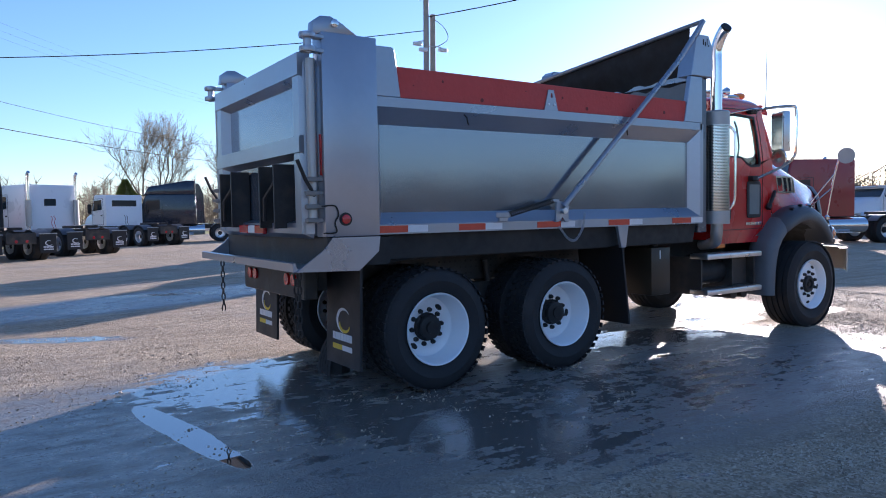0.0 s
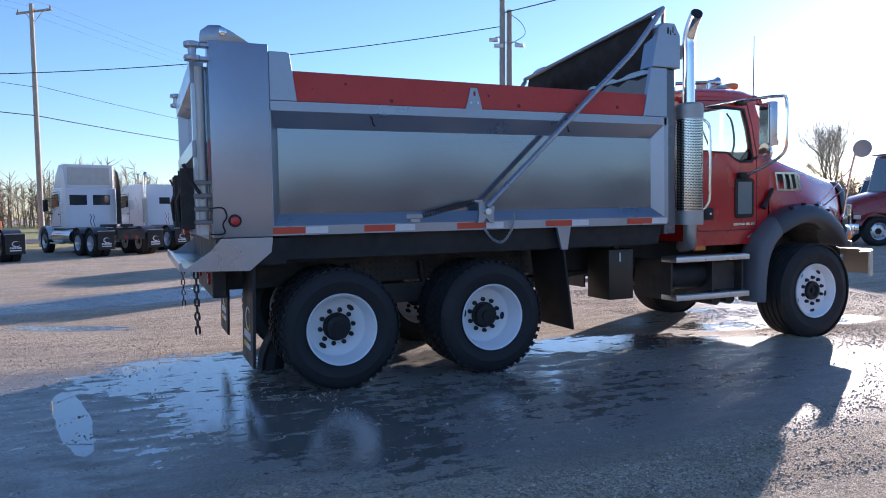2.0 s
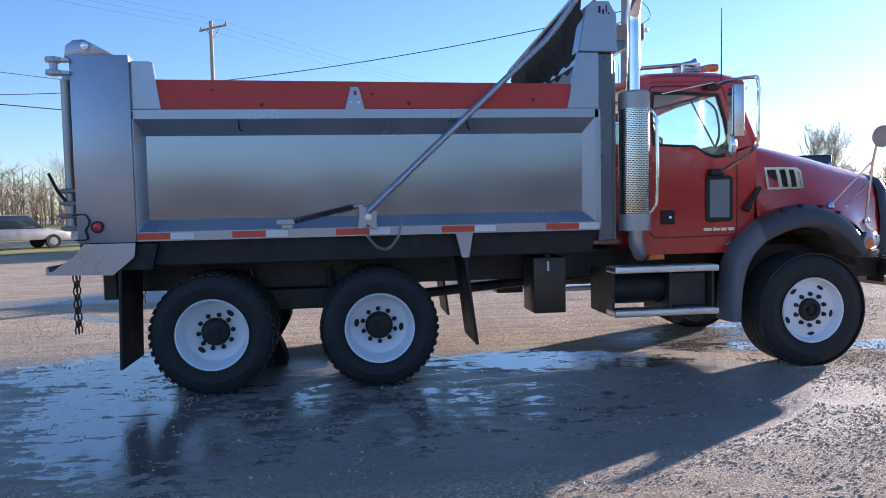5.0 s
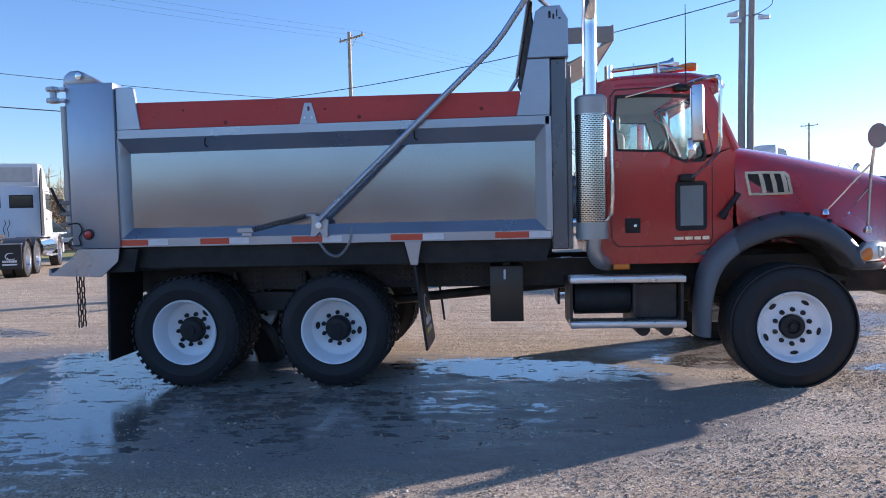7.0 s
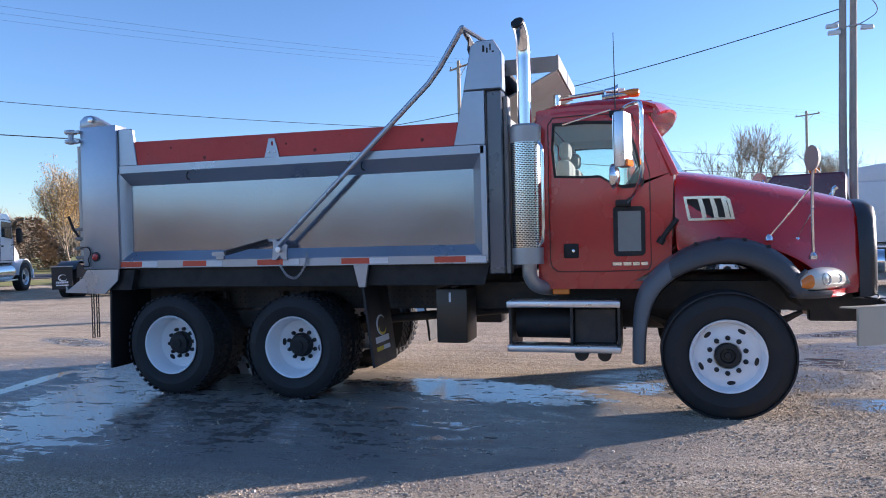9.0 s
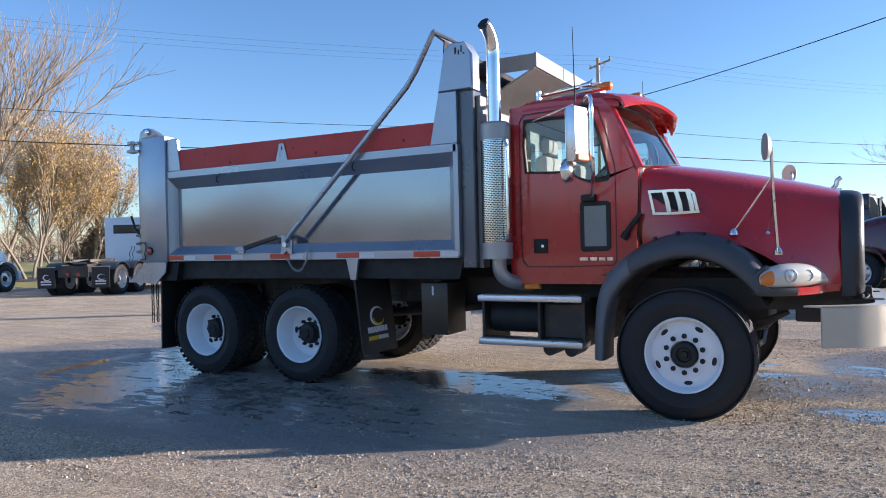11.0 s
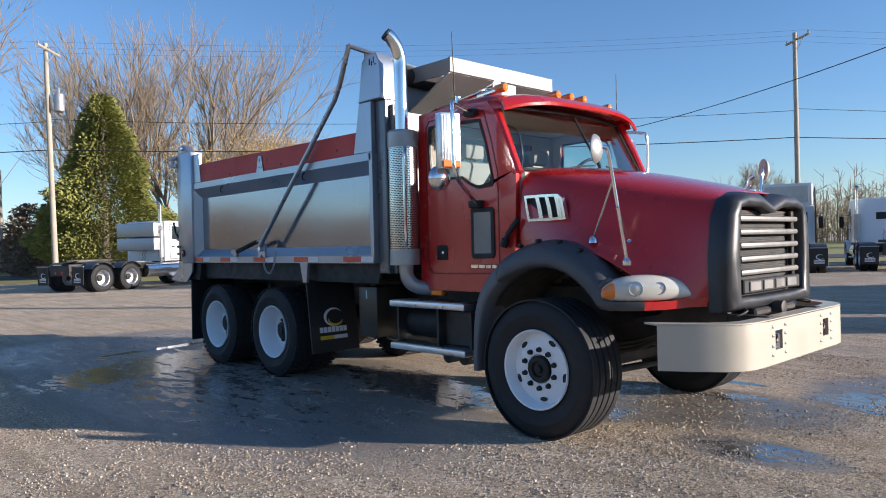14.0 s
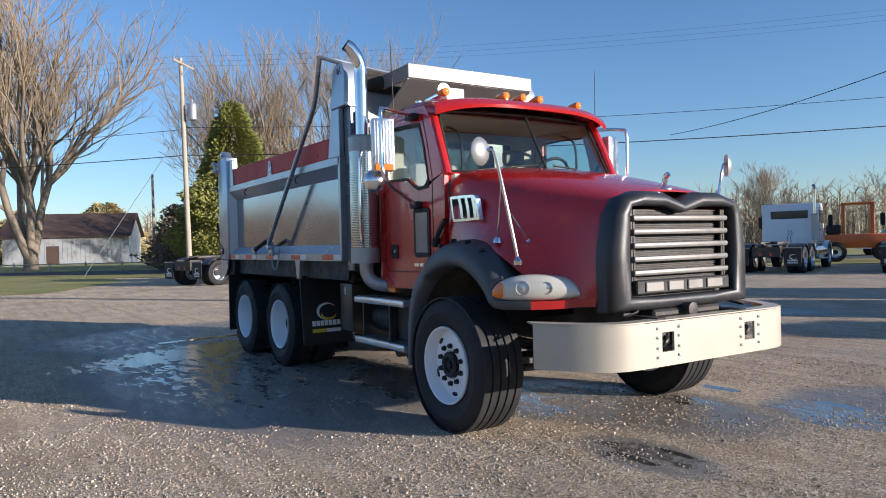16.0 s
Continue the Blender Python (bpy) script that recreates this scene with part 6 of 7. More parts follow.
    for x, zt, w in ((cf - 0.05, 1.92, 1.0), (cf + 0.4, 1.86, 0.9), (cf + 0.95, 1.72, 0.78), (cf + 1.3, 1.58, 0.72), (cf + 1.42, 1.40, 0.70)):
        secs.append([(x, -w, 0.95), (x, -w, zt - 0.25), (x, -w * 0.9, zt - 0.08), (x, -w * 0.6, zt), (x, w * 0.6, zt), (x, w * 0.9, zt - 0.08), (x, w, zt - 0.25), (x, w, 0.95)])
    loft(bm, secs)
    thick(bm, 0.02)
    p("hood", bm, paint, smooth=50)
    bm = B()
    box(bm, cf + 1.38, cf + 1.46, -0.62, 0.62, 0.75, 1.45, 0.02)
    p("grille", bm, CHROME)
    bm = B()
    box(bm, cf + 1.42, cf + 1.58, -1.15, 1.15, 0.42, 0.78, 0.05, 2)
    p("bumper", bm, CHROME if paint is not WHITEP else WHITEP)
    bm = B()
    box(bm, cf - 0.3, cf + 1.2, -0.4, 0.4, 0.6, 1.1)
    p("engine", bm, BLACK)
    hc = hose or BLACK
    for dy in (-0.09, 0.03):
        bm = B()
        tube(bm, curve_pts([(cb - 0.01, dy, 1.62), (cb - 0.08, dy - 0.03, 1.50), (cb - 0.12, dy + 0.03, 1.34), (cb - 0.12, dy, 1.2), (cb - 0.2, dy, 1.1)]), 0.011, 6)
        p("air_hose", bm, hc)
    bm = B()
    for y in (-0.4, 0, 0.4):
        box(bm, cf - 0.45, cf - 0.38, y - 0.04, y + 0.04, roof + fairing * 0.3, roof + fairing * 0.3 + 0.05, 0.01)
    if fairing:
        bm.free()
    else:
        p("roof_marker", bm, AMBER)
    return t


def spot(x, y, az):
    """The pose of a tractor whose mudflaps stand at (x, y)."""
    return pose(x + 0.85 * math.cos(radians(az)), y + 0.85 * math.sin(radians(az)), 0, 0, 0, az)


HOSE_R = surface("red_air_hose", (0.5, 0.03, 0.03), 0.4)
tractor("white day-cab road tractor with a tall roof fairing on the gravel", WHITEP, spot(-1.83, 22.67, 113), fairing=0.95, panes="two", stacks=0)
tractor("white day-cab tractor with one wide rear window", WHITEP, spot(-6.27, 20.6, 110), roof=2.75, panes="wide", stacks=1)
tractor("white sleeper tractor with twin stacks and red hoses", WHITEP, spot(0.95, 25.5, 112), roof=2.95, sleeper=1.2, panes="small", stacks=2, hose=HOSE_R)
tractor("white day-cab tractor parked further back in the row", WHITEP, spot(5.3, 33, 112), roof=2.75, panes="wide", stacks=0)
tractor("dark blue high-roof sleeper tractor standing across the row", NAVY, pose(10.5, 37.5, 0, 0, 0, 168), roof=2.8, sleeper=1.6, fairing=0.8, panes="none", stacks=1, rear_mark=False)
tractor("white tractor with grey rack boxes behind its cab", WHITEP, spot(-20.0, 2.44, 112), roof=2.7, panes="none", stacks=1, rack=True)
tractor("white conventional tractor with a bright stack beside the verge", WHITEP, spot(-15.5, 7.5, 116), roof=2.75, panes="wide", stacks=1)
tractor("white aerodynamic day-cab tractor with a roof fairing near the pole", WHITEP, spot(-11.3, 10.4, 114), fairing=0.7, panes="two", stacks=0)
tractor("faded red sleeper tractor with a chrome stack in low sun", REDT, pose(28.0, 8.2, 0, 0, 0, 155), roof=3.25, sleeper=1.5, panes="none", stacks=1, rear_mark=False)
tractor("white day-cab tractor in the hazy far row", WHITEP, pose(34, 14.5, 0, 0, 0, 165), roof=2.7, panes="wide", stacks=0, rear_mark=False)
tractor("white pickup-like tractor in the hazy far row", WHITEP, pose(41, 12.5, 0, 0, 0, 165), roof=2.5, panes="wide", stacks=0, rear_mark=False)
wreck = tractor("dark maroon wrecker with an amber light bar on its roof", surface("maroon_paint", (0.10, 0.012, 0.018), 0.25, 0, 0.5), pose(12.6, 12.6, 0, 0, 0, 165), roof=2.95, sleeper=0.6, panes="wide", stacks=0, rear_mark=False)
bm = B()
box(bm, 3.6, 3.75, -0.8, 0.8, 3.06, 3.12, 0.02)
part("light_bar", bm, STEEL, wreck)
for y in (-0.9, 0.9):
    bm = B()
    box(bm, 3.6, 3.76, y - 0.09, y + 0.09, 2.95, 3.24, 0.03, 2)
    part("amber_beacon", bm, AMBER, wreck)
tractor("white high-roof sleeper tractor standing side on", WHITEP, pose(15.6, 20.4, 0, 0, 0, 172), roof=3.1, sleeper=1.4, fairing=0.6, panes="none", stacks=2, rear_mark=False)
tractor("dark blue tractor with an amber beacon", NAVY, pose(19.5, 13.6, 0, 0, 0, 165), roof=2.95, panes="wide", stacks=0, rear_mark=False)

# orange telescopic machine
om = thing("telehandler", "orange lifting machine with a mast and black tyres", "machine", m=pose(-9.5, 33.5, 0, 0, 0, 30))
bm = B()
box(bm, -1.6, 1.6, -0.9, 0.9, 0.7, 1.4, 0.08, 2)
part("chassis", bm, ORANGE, om)
for x, y in ((-1.1, -1.0), (-1.1, 1.0), (1.1, -1.0), (1.1, 1.0)):
    again(WB, om, (flip if y > 0 else pose)(x, y, 0.505))
bm = B()
for x in (-0.7, 0.6):
    for y in (-0.7, 0.7):
        box(bm, x - 0.05, x + 0.05, y - 0.05, y + 0.05, 1.4, 2.9, 0.01)
box(bm, -0.8, 0.7, -0.8, 0.8, 2.9, 3.0, 0.02)
part("cab_frame", bm, ORANGE, om)
for y in (-0.4, 0.4):
    bm = B()
    box(bm, 1.5, 1.65, y - 0.08, y + 0.08, 0.2, 3.6, 0.02)
    part("mast_rail", bm, ORANGE, om)
bm = B()
box(bm, -1.5, -0.8, -0.7, 0.7, 1.4, 1.9, 0.1, 2)
part("engine_cover", bm, BLACK, om)


def small_car(label, paint, m, pick=False):
    c = thing("pickup_truck" if pick else "car", label, "car", "far parked cars", m=m)
    bm = B()
    prism(bm, [(-2.2, 0.45), (2.2, 0.45), (2.25, 0.8), (1.2, 0.98), (-2.2, 1.0)], -0.9, 0.9, "y", 0.06, 2)
    part("body", bm, paint, c, smooth=50)
    bm = B()
    prism(bm, [(-0.7 if pick else -1.8, 0.98), (1.1, 0.97), (0.4, 1.6), (-0.6 if pick else -1.3, 1.62)], -0.78, 0.78, "y", 0.05, 2)
    part("cabin", bm, DGLASS, c)
    bm = B()
    box(bm, -0.55 if pick else -1.2, 0.35, -0.76, 0.76, 1.6, 1.66, 0.02)
    part("roof", bm, paint, c)
    for x in (-1.4, 1.4):
        for s in (-1, 1):
            bm = B()
            lathe(bm, [(0.2, s * 0.78), (0.34, s * 0.76), (0.36, s * 0.86), (0.33, s * 0.93), (0.2, s * 0.92), (0.18, s * 0.9)], (x, 0, 0.36), 20)
            w = part("wheel", bm, RUBBER, c)
            bm = B()
            lathe(bm, [(0.2, s * 0.9), (0.19, s * 0.925), (0.05, s * 0.93)], (x, 0, 0.36), 16)
            part("rim", bm, ALU, w)
    return c


small_car("white pickup far down the parked row", WHITEP, pose(-12.5, 44, 0, 0, 0, 60), True)
small_car("silver car beside the far verge", STAIN, pose(-14.5, 29, 0, 0, 0, 45))
small_car("white car far behind the row", WHITEP, pose(-21, 27.5, 0, 0, 0, 50))
small_car("dark car by the roadside bushes", NAVY, pose(-41.5, 10.5, 0, 0, 0, 40))
small_car("white pickup in the hazy lot", WHITEP, pose(38, 26, 0, 0, 0, 170), True)

# ---- poles and wires ----
def pole(base, h, lean=(0, 0), r=0.15, arm=True, label="weathered timber utility pole with a crossarm"):
    t = thing("utility_pole", label, "pole", "utility poles", m=Matrix.Translation(base))
    bm = B()
    tube(bm, [(lean[0] * i / 6, lean[1] * i / 6, h * i / 6) for i in range(7)], r, 14, r * 0.68)
    part("shaft", bm, POLE, t)
    if arm:
        c = Vector((lean[0], lean[1], h - 0.35))
        a = rn * 1.15
        bm = B()
        tube(bm, [c - a + rd * 0.16, c + rd * 0.16, c + a + rd * 0.16], 0.06, 6)
        cr = part("crossarm", bm, POLE, t)
        for k in (-1.05, 0.0, 1.05):
            bm = B()
            q = c + rn * k + rd * 0.16
            lathe(bm, [(0.03, q.z + 0.04), (0.06, q.z + 0.09), (0.035, q.z + 0.13), (0.055, q.z + 0.17), (0.02, q.z + 0.2)], (q.x, q.y, 0), 10, "z")
            part("insulator", bm, GALV, cr)
        for k in (-0.6, 0.6):
            bm = B()
            tube(bm, [c + rn * k + rd * 0.16, c - Vector((0, 0, 0.6)) + rd * 0.12], 0.02, 5)
            part("arm_brace", bm, GALV, cr)
    return t


P3 = P2 + rd * 39
P6, P7 = P5 - rd * 39, P3 + rd * 39
p5 = pole(P5, 12.1, (0.2, -0.25))
bm = B()
q = Vector((0.45, 0.25, 0))
lathe(bm, [(0.2, 8.65), (0.25, 8.7), (0.25, 9.5), (0.22, 9.56), (0.05, 9.6)], (q.x, q.y, 0), 20, "z")
tube(bm, [(0.45, 0.25, 9.6), (0.45, 0.25, 9.85)], 0.04, 8)
part("transformer", bm, GALV, p5, "grey pole transformer can")
for b_ in (P2, P3, P6, P7):
    pole(b_, 12.4)
p1 = thing("camera_pole", "twin grey timber posts carrying yard cameras and a lamp", "pole", m=Matrix.Translation(P1))
for k, h in ((-0.13, 9.0), (0.13, 8.3)):
    bm = B()
    tube(bm, [(k, 0, 0), (k + 0.02, 0, h * 0.5), (k + 0.08, 0, h)], 0.12, 12, 0.09)
    part("post", bm, surface("grey_post_timber", (0.34, 0.31, 0.275), 0.85, 0, 0, 0.2, 3, 0.3, 40), p1)
for x, y, z in ((0.5, -0.15, 7.1), (-0.35, -0.25, 7.0), (-0.3, 0.2, 7.3)):
    bm = B()
    box(bm, x - 0.16, x + 0.16, y - 0.06, y + 0.06, z - 0.06, z + 0.06, 0.02)
    cm = part("yard_camera", bm, WHITEP, p1, "white security camera")
    bm = B()
    tube(bm, [(0, 0, z + 0.1), (x * 0.6, y, z + 0.1), (x, y, z + 0.05)], 0.02, 6)
    part("camera_bracket", bm, GALV, cm)
bm = B()
tube(bm, curve_pts([(-0.05, 0, 8.7), (-0.2, -0.1, 8.95), (-0.35, -0.15, 8.9)]), 0.03, 8)
lathe(bm, [(0.03, 8.95), (0.12, 8.86), (0.15, 8.76), (0.1, 8.7), (0.03, 8.68)], (-0.38, -0.16, 0), 14, "z")
part("yard_lamp", bm, WHITEP, p1, "round yard lamp head")
bm = B()
tube(bm, curve_pts([(0.1, -0.05, 8.2), (0.6, -0.1, 7.9), (0.75, -0.1, 7.5), (0.2, -0.12, 7.15)]), 0.012, 5)
part("drip_loop", bm, CABLE, p1)


def wire(name, a, c, sag, r=0.014):
    a, c = Vector(a), Vector(c)
    bm = B()
    tube(bm, [a.lerp(c, i / 24) - Vector((0, 0, sag * 4 * (i / 24) * (1 - i / 24))) for i in range(25)], r, 5)
    tagged(part(name, bm, CABLE), "thin dark overhead cable sagging between poles", "cable", "overhead cables")


up = Vector((0, 0, 1))
line = [P6, P5, P2, P3, P7]
for a, c in zip(line, line[1:]):
    la = Vector((0.2, -0.25, 0)) if a is P5 else Vector()
    lc = Vector((0.2, -0.25, 0)) if c is P5 else Vector()
    ha, hc = (11.9 if a is P5 else 12.25), (11.9 if c is P5 else 12.25)
    for k in (-1.05, 0.0, 1.05):
        wire("overhead_cable", a + la + rn * k + up * ha, c + lc + rn * k + up * hc, 0.5, 0.0042)
    wire("overhead_cable", a + up * 6.75, c + up * 6.75, 0.35, 0.024)
    wire("overhead_cable", a + up * 8.3, c + up * 8.2, 0.45, 0.014)
wire("overhead_cable", P1 + up * 7.75, (-14.6, 25.4, 6.7), 0.7, 0.015)
wire("overhead_cable", P1 + up * 8.2, (16, 0, 8.8), 0.3, 0.018)
bm = B()
tube(bm, [P5 + up * 8.5, P5 - rd * 5.5 - rn * 1.5], 0.018, 5)
tagged(part("guy_wire", bm, GALV), "taut pale guy wire from pole to verge", "cable", kind="structure")


# ---- trees ----
class Tubes:
    def __init__(self):
        self.v, self.f = [], []

    def seg(self, a, c, ra, rc, n=5):
        d = (c - a).normalized()
        s = d.cross(Vector((0.3, 0.2, 1)) if abs(d.z) < 0.95 else Vector((1, 0, 0))).normalized()
        u = d.cross(s)
        k = len(self.v)
        for p, r in ((a, ra), (c, rc)):
            for i in range(n):
                w = 2 * math.pi * i / n
                self.v.append(p + (s * math.cos(w) + u * math.sin(w)) * r)
        for i in range(n):
            self.f.append((k + i, k + (i + 1) % n, k + n + (i + 1) % n, k + n + i))


def mesh_ob(name, tb, mat_, parent=None, label=""):
    me = bpy.data.meshes.new(name)
    me.from_pydata([tuple(v) for v in tb.v], [], tb.f)
    me.materials.append(mat_)
    me.polygons.foreach_set("use_smooth", [len(tb.f) > 0] * len(me.polygons))
    ob = new(name, me)
    ob.parent = parent
    if label:
        ob["label"] = label
    return ob


def bare_tree(label, h, seed, spread=1.0, stems=1, levels=6, leaf=None, low=0.22, trunk_r=None, tilt=0.22, butt=0.0, fine=0.009):
    """A leafless tree: tapered trunk and limbs, then thinner and thinner twigs."""
    r = random.Random(seed)
    t = thing("tree", label, "tree", "bare trees")
    wood, twig, leaves = Tubes(), Tubes(), Tubes()
    base = trunk_r or h * 0.026

    def grow(p, d, ln, rad, lv):
        steps = 3 if lv < 3 else 2
        tb = wood if lv < 3 else twig
        q = p
        for i in range(steps):
            d = (d + Vector((r.gauss(0, 0.10), r.gauss(0, 0.10), 0.05 if lv else 0.0)) + Vector((0, 0, 0.10 if lv > 1 else 0))).normalized()
            nx = q + d * ln / steps
            r0, r1 = rad * (1 - 0.3 * i / steps), rad * (1 - 0.3 * (i + 1) / steps)
            tb.seg(q, nx, r0, r1, 8 if lv == 0 else 5 if lv < 3 else 3)
            q = nx
            if (0 < lv or i) and lv < levels and r.random() < 0.68:
                side(q, d, ln * r.uniform(0.5, 0.75), r1 * 0.55, lv + 1)
            if leaf and lv >= levels - 2:
                for _ in range(1):
                    c = q + Vector((r.gauss(0, 0.2), r.gauss(0, 0.2), r.gauss(0, 0.2)))
                    k = len(leaves.v)
                    a, b_ = Vector((r.gauss(0, 1), r.gauss(0, 1), r.gauss(0, 1))).normalized() * 0.06, Vector((r.gauss(0, 1), r.gauss(0, 1), r.gauss(0, 1))).normalized() * 0.06
                    leaves.v += [c - a, c + b_, c + a]
                    leaves.f.append((k, k + 1, k + 2))
        if lv < levels:
            for _ in range(2 if lv else r.choice((3, 4))):
                side(q, d, ln * r.uniform(0.66, 0.88), rad * (0.6 if lv else 0.62), lv + 1)

    def side(p, d, ln, rad, lv):
        a = Vector((r.gauss(0, 1), r.gauss(0, 1), r.gauss(0, 0.35)))
        a = (a - d * a.dot(d)).normalized()
        ang = r.uniform(0.28, 0.72) * spread
        grow(p, (d * math.cos(ang) + a * math.sin(ang)).normalized(), ln, max(rad, fine), lv)

    if butt:
        wood.seg(Vector((0, 0, -0.1)), Vector((0, 0, butt * 0.3)), base * 2.1, base * 1.55, 10)
        wood.seg(Vector((0, 0, butt * 0.3)), Vector((0, 0, butt + 0.3)), base * 1.55, base * 1.5, 10)
    for i in range(stems):
        w = 2 * math.pi * i / max(stems, 1) + 0.4
        lean = 0.0 if stems == 1 else tilt * r.uniform(0.7, 1.3)
        grow(Vector((0.25 * math.cos(w), 0.25 * math.sin(w), -0.05)) * (0 if stems == 1 else 1) * (0.4 if butt else 1) + Vector((0, 0, butt - 0.05)), Vector((lean * math.cos(w), lean * math.sin(w), 1)).normalized(), h * low, base, 0)
    f = h / max(v.z for v in twig.v)
    for tb in (wood, twig, leaves):
        tb.v = [v * f for v in tb.v]
    mesh_ob("trunk", wood, BARK, t)
    mesh_ob("crown", twig, TWIG, t, "fine leafless twigs")
    if leaf:
        mesh_ob("leaves", leaves, leaf, t, "thin remaining dry leaves")
    return t


def evergreen(label, h, w, seed, material, taper=0.9, n=9000, name="conifer"):
    """A dense evergreen: trunk, limbs and many small leaf sprays with an uneven outline."""
    r = random.Random(seed)
    t = thing(name, label, "tree", "evergreens")
    wood, lv = Tubes(), Tubes()
    wood.seg(Vector((0, 0, -0.05)), Vector((0, 0, h * 0.5)), h * 0.025, h * 0.014, 8)
    wood.seg(Vector((0, 0, h * 0.5)), Vector((0, 0, h * 0.96)), h * 0.014, 0.01, 6)
    bumps = [(r.uniform(0, 6.28), r.uniform(0.05, 0.95), r.uniform(0.1, 0.34)) for _ in range(60)]
    for i in range(90):
        z = h * (0.06 + 0.88 * (i / 90))
        a = r.uniform(0, 6.28)
        rr = w / 2 * (1 - (z / h) ** 2.2 * taper) * 0.8
        wood.seg(Vector((0, 0, z)), Vector((rr * math.cos(a), rr * math.sin(a), z + 0.12 * rr)), 0.03, 0.008, 4)
    for i in range(n):
        u = r.random() ** 0.75
        z = h * (0.03 + 0.97 * (1 - u))
        a = r.uniform(0, 6.28)
        env = w / 2 * (1 - (z / h) ** 1.7 * taper)
        if z < h * 0.12:
            env *= 0.7 + 2.5 * z / h
        k_ = 1.0
        for ba, bz, bs in bumps:
            da = (a - ba + math.pi) % (2 * math.pi) - math.pi
            k_ += bs * math.exp(-(da / 0.35) ** 2 - ((z / h - bz) / 0.05) ** 2) - 0.0025
        rad = env * k_ * (1 - 0.5 * r.random() ** 1.5) + abs(r.gauss(0, 0.14))
        c = Vector((rad * math.cos(a), rad * math.sin(a), z))
        s = r.uniform(0.07, 0.17)
        d = Vector((math.cos(a), math.sin(a), r.uniform(-0.5, 0.6))).normalized()
        e = Vector((r.gauss(0, 1), r.gauss(0, 1), r.gauss(0, 1))).cross(d).normalized()
        k = len(lv.v)
        lv.v += [c - d * s * 0.6 - e * s * 0.15, c + e * s * 0.5, c + d * s, c - e * s * 0.5]
        lv.f.append((k, k + 1, k + 2, k + 3))
    mesh_ob("trunk", wood, BARK, t)
    mesh_ob("crown", lv, material, t, "dense flat leaf sprays")
    return t


def put(ob, x, y, s=1.0, rz=0):
    ob.matrix_basis = Matrix.Translation((x, y, 0)) @ Matrix.Rotation(radians(rz), 4, "Z") @ Matrix.Scale(s, 4)
    return ob


big = put(bare_tree("large leafless maple with heavy spreading limbs", 27.0, 12, 0.85, 5, 5, low=0.24, trunk_r=0.36, tilt=0.32, butt=0.8, fine=0.016), -62, -0.9)
tall = put(bare_tree("tall slender leafless tree with pale upright limbs", 21.5, 4, 0.85, 4, 5, low=0.2, trunk_r=0.17, tilt=0.28, fine=0.012), -45.5, 18.5)
far = put(bare_tree("round leafless tree far beyond the parked trucks", 17, 21, 0.95, 2, 6, low=0.17, trunk_r=0.16), 18.5, 101.8)
tan = put(bare_tree("slim tree still holding thin golden leaves", 9.5, 8, 0.6, 3, 5, TAN, low=0.22, trunk_r=0.07), -33.5, 17.0)
for src, x, y, s, rz in ((far, 29, 104, 0.8, 70), (tall, -47, 13.5, 0.8, 250), (big, -75, -12, 0.9, 200), (far, -28, 80, 0.62, 30), (tan, -36.5, 20.5, 0.85, 100), (tan, -37, 23, 1.05, 220), (tan, -30, 29.5, 0.75, 40), (far, -40, 72, 0.6, 150), (tall, -60, 30, 0.8, 10), (far, 70, 90, 0.8, 10), (far, 95, 70, 0.9, 190)):
    copy_thing(src, Matrix.Translation((x, y, 0)) @ Matrix.Rotation(radians(rz), 4, "Z") @ Matrix.Scale(s, 4))
cedar = put(evergreen("dense olive-green cedar beside the road", 10.6, 6.8, 3, CEDAR, 0.92, 52000), -34.9, 9.0)
for x, y, s in ((13.5, 95, 0.62), (-29.5, 33, 0.5)):
    copy_thing(cedar, Matrix.Translation((x, y, 0)) @ Matrix.Rotation(x * 3.0, 4, "Z") @ Matrix.Scale(s, 4))
bush = put(evergreen("rounded brown roadside bush without leaves", 3.4, 4.2, 9, SCRUB, 0.75, 5000, "bush"), -43.5, 8.0)
for x, y, s in ((-46, 11, 1.1), (-52, 14, 1.2), (-55, 10.5, 1.6), (-60, 13, 1.4), (-29, 40, 1.0), (-33, 37.5, 1.2), (-37, 33, 1.1), (-41, 27, 1.0)):
    copy_thing(bush, Matrix.Translation((x, y, 0)) @ Matrix.Rotation(x, 4, "Z") @ Matrix.Scale(s, 4))

OLIVE = surface("olive_autumn_leaves", (0.40, 0.33, 0.15), 0.85, 0, 0, 0.4, 0.6)
put(evergreen("rounded tree with dull olive autumn leaves behind the barn", 4.0, 5.2, 31, OLIVE, 0.8, 12000, "tree"), -108, 11, 2.2)
put(evergreen("low olive-brown tree beyond the barn roof", 3.6, 5.0, 37, OLIVE, 0.8, 9000, "tree"), -114, 1, 2.2)
service = thing("service_pole", "short bare timber pole beside the barn", "pole", m=pose(-55.2, 8.0, 0))
bm = B()
tube(bm, [(0, 0, 0), (0, 0, 8.0)], 0.13, 10, 0.1)
part("shaft", bm, POLE, service)

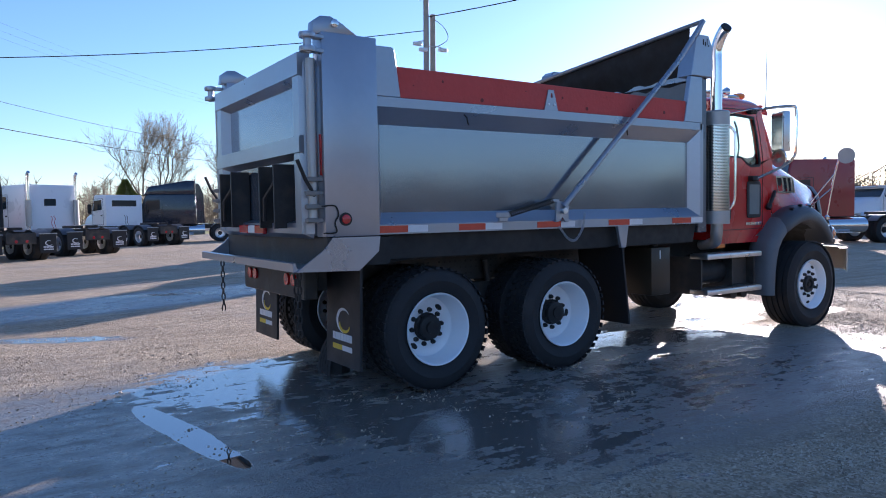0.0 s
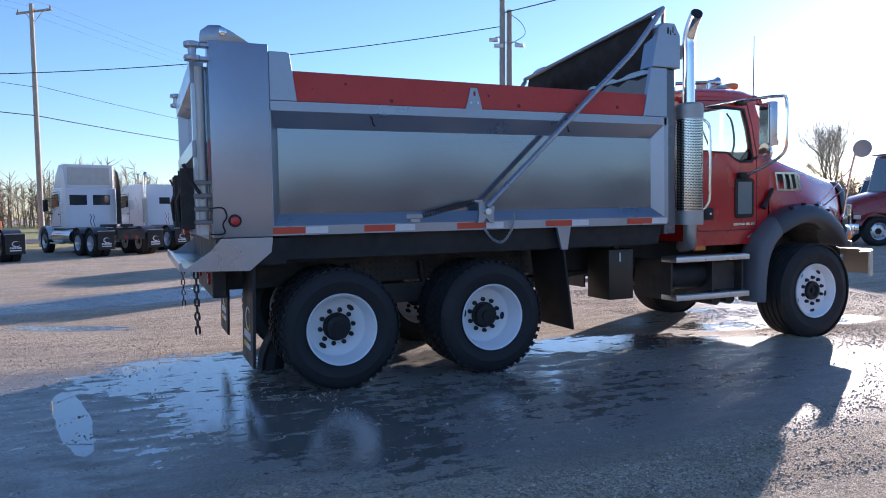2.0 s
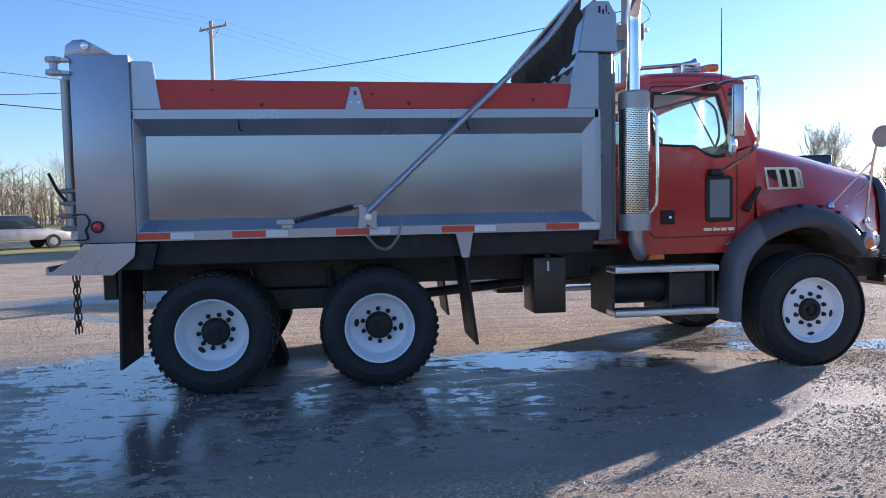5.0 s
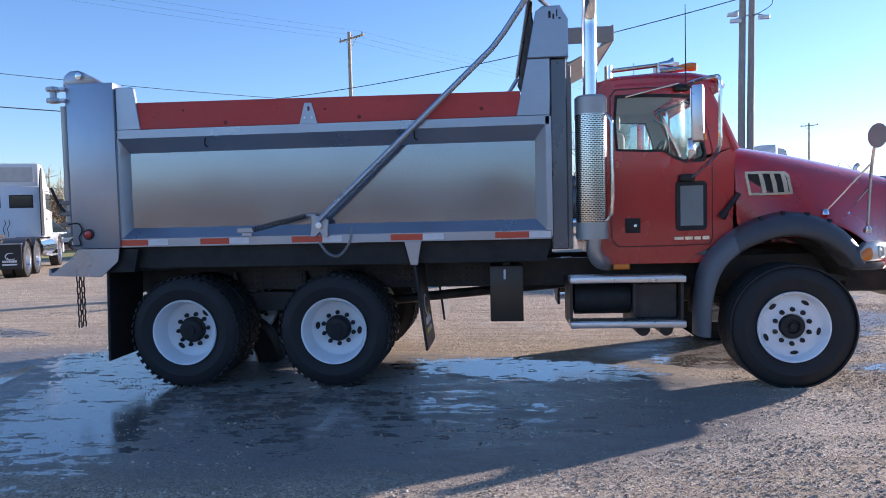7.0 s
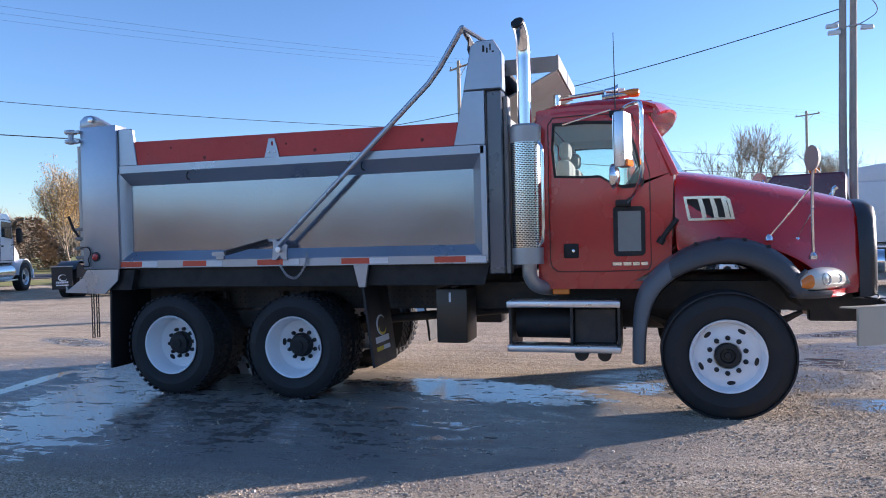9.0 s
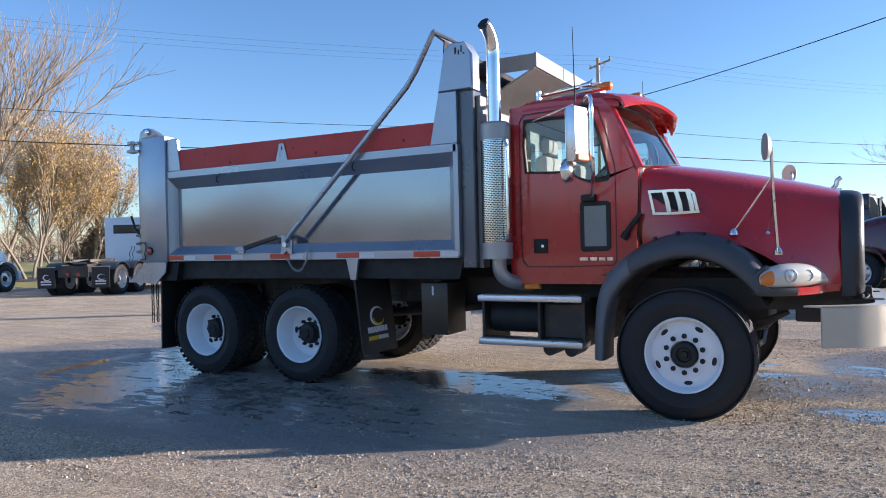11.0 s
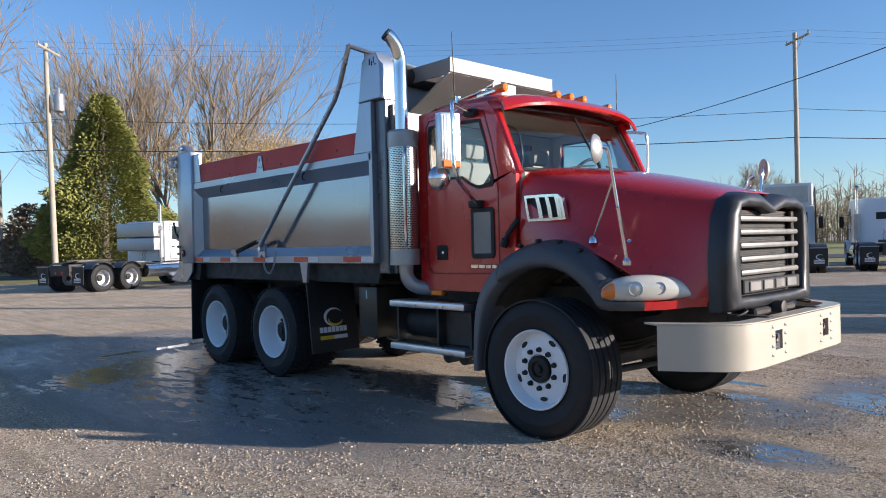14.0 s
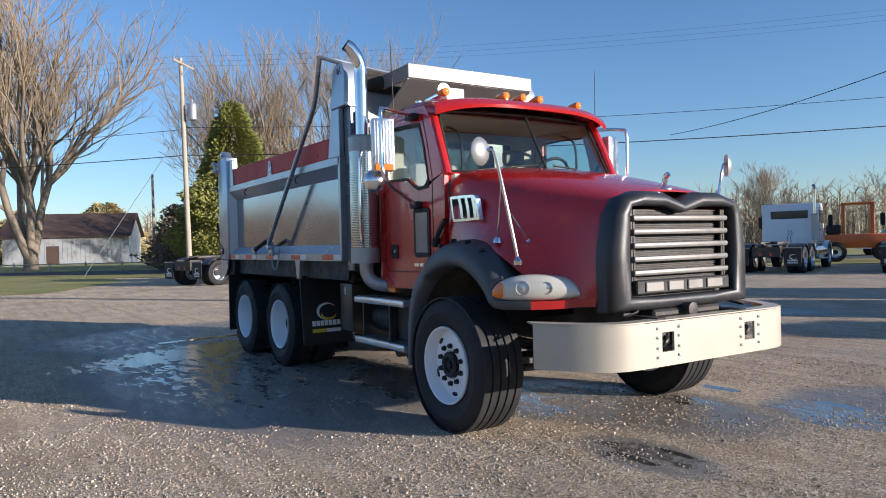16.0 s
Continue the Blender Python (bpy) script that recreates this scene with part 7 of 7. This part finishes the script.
# far woods: a ring of leafless scrub and trees round the place
r = random.Random(77)
woods = Tubes()
for i in range(7600):
    a = r.uniform(0, 2 * math.pi)
    d = r.uniform(120, 175)
    x, y = d * math.cos(a), d * math.sin(a)
    h = (4.2 + 4.5 * (0.5 + 0.5 * noise.noise((math.cos(a) * 9, math.sin(a) * 9, 1)))) * r.uniform(0.55, 1.15)
    h *= 1 + 0.5 * math.exp(-((math.degrees(a) - 106) / 24) ** 2)
    w = r.uniform(0.05, 0.11)
    top = Vector((x + r.gauss(0, 0.5), y + r.gauss(0, 0.5), h))
    woods.seg(Vector((x, y, 0)), top, w, 0.03, 3)
    for k in range(13):
        f = r.uniform(0.05, 0.95)
        b_ = Vector((x, y, 0)).lerp(top, f)
        e = b_ + Vector((r.gauss(0, 1.0), r.gauss(0, 1.0), r.uniform(0.3, 1.9)))
        woods.seg(b_, e, 0.07, 0.02, 3)
for i in range(1700):
    a = radians(r.uniform(196, 352))
    d = r.uniform(72, 100)
    x, y = d * math.cos(a), d * math.sin(a)
    h = (2.5 + 5.5 * (0.5 + 0.5 * noise.noise((math.cos(a) * 6, math.sin(a) * 6, 7)))) * r.uniform(0.6, 1.1)
    top = Vector((x + r.gauss(0, 0.6), y + r.gauss(0, 0.6), h))
    woods.seg(Vector((x, y, 0)), top, r.uniform(0.1, 0.18), 0.04, 4)
    for k in range(26):
        f = r.uniform(0.05, 0.97)
        b_ = Vector((x, y, 0)).lerp(top, f)
        e = b_ + Vector((r.gauss(0, 1.2), r.gauss(0, 1.2), r.uniform(0.3, 2.2)))
        woods.seg(b_, e, 0.09, 0.03, 3)
ob = mesh_ob("far_woods", woods, SCRUB)
tagged(ob, "brown leafless woods along the horizon", "woods", kind="stuff")

# ---- barn beyond the road ----
barn = thing("barn", "old barn with peeling white boards and brown roof", "barn", m=pose(-91.2, 5.4, 0, 0, 0, -20))
bm = B()
prism(bm, [(-4, 0), (4, 0), (4, 3.6), (0, 6.2), (-4, 3.6)], -7, 7, "y")
part("wall", bm, BARNW, barn)
for s in (-1, 1):
    bm = B()
    prism(bm, [(0, 6.22), (s * 4.5, 3.33), (s * 4.5, 3.45), (0, 6.38)], -7.4, 7.4, "y")
    part("roof", bm, BARNR, barn)
for i in range(28):
    bm = B()
    y = -6.9 + i * 0.5
    box(bm, 4.0, 4.03, y, y + 0.46, 0.1, 3.5)
    part("board", bm, BARNW, barn)
bm = B()
box(bm, 4.03, 4.06, -2.2, -0.8, 0.1, 2.3)
part("door", bm, BARNR, barn)
fence = thing("guard_rail", "low weathered rail beside the road", "rail")
q0 = P5 + rn * 12.8 - rd * 6
for i in range(7):
    b_ = q0 - rd * (i * 3.0)
    bm = B()
    tube(bm, [b_, b_ + up * 0.75], 0.06, 6)
    part("post", bm, POLE, fence)
    if i:
        bm = B()
        tube(bm, [b_ + up * 0.6, b_ + rd * 3.0 + up * 0.6], 0.05, 6)
        part("rail", bm, POLE, fence)
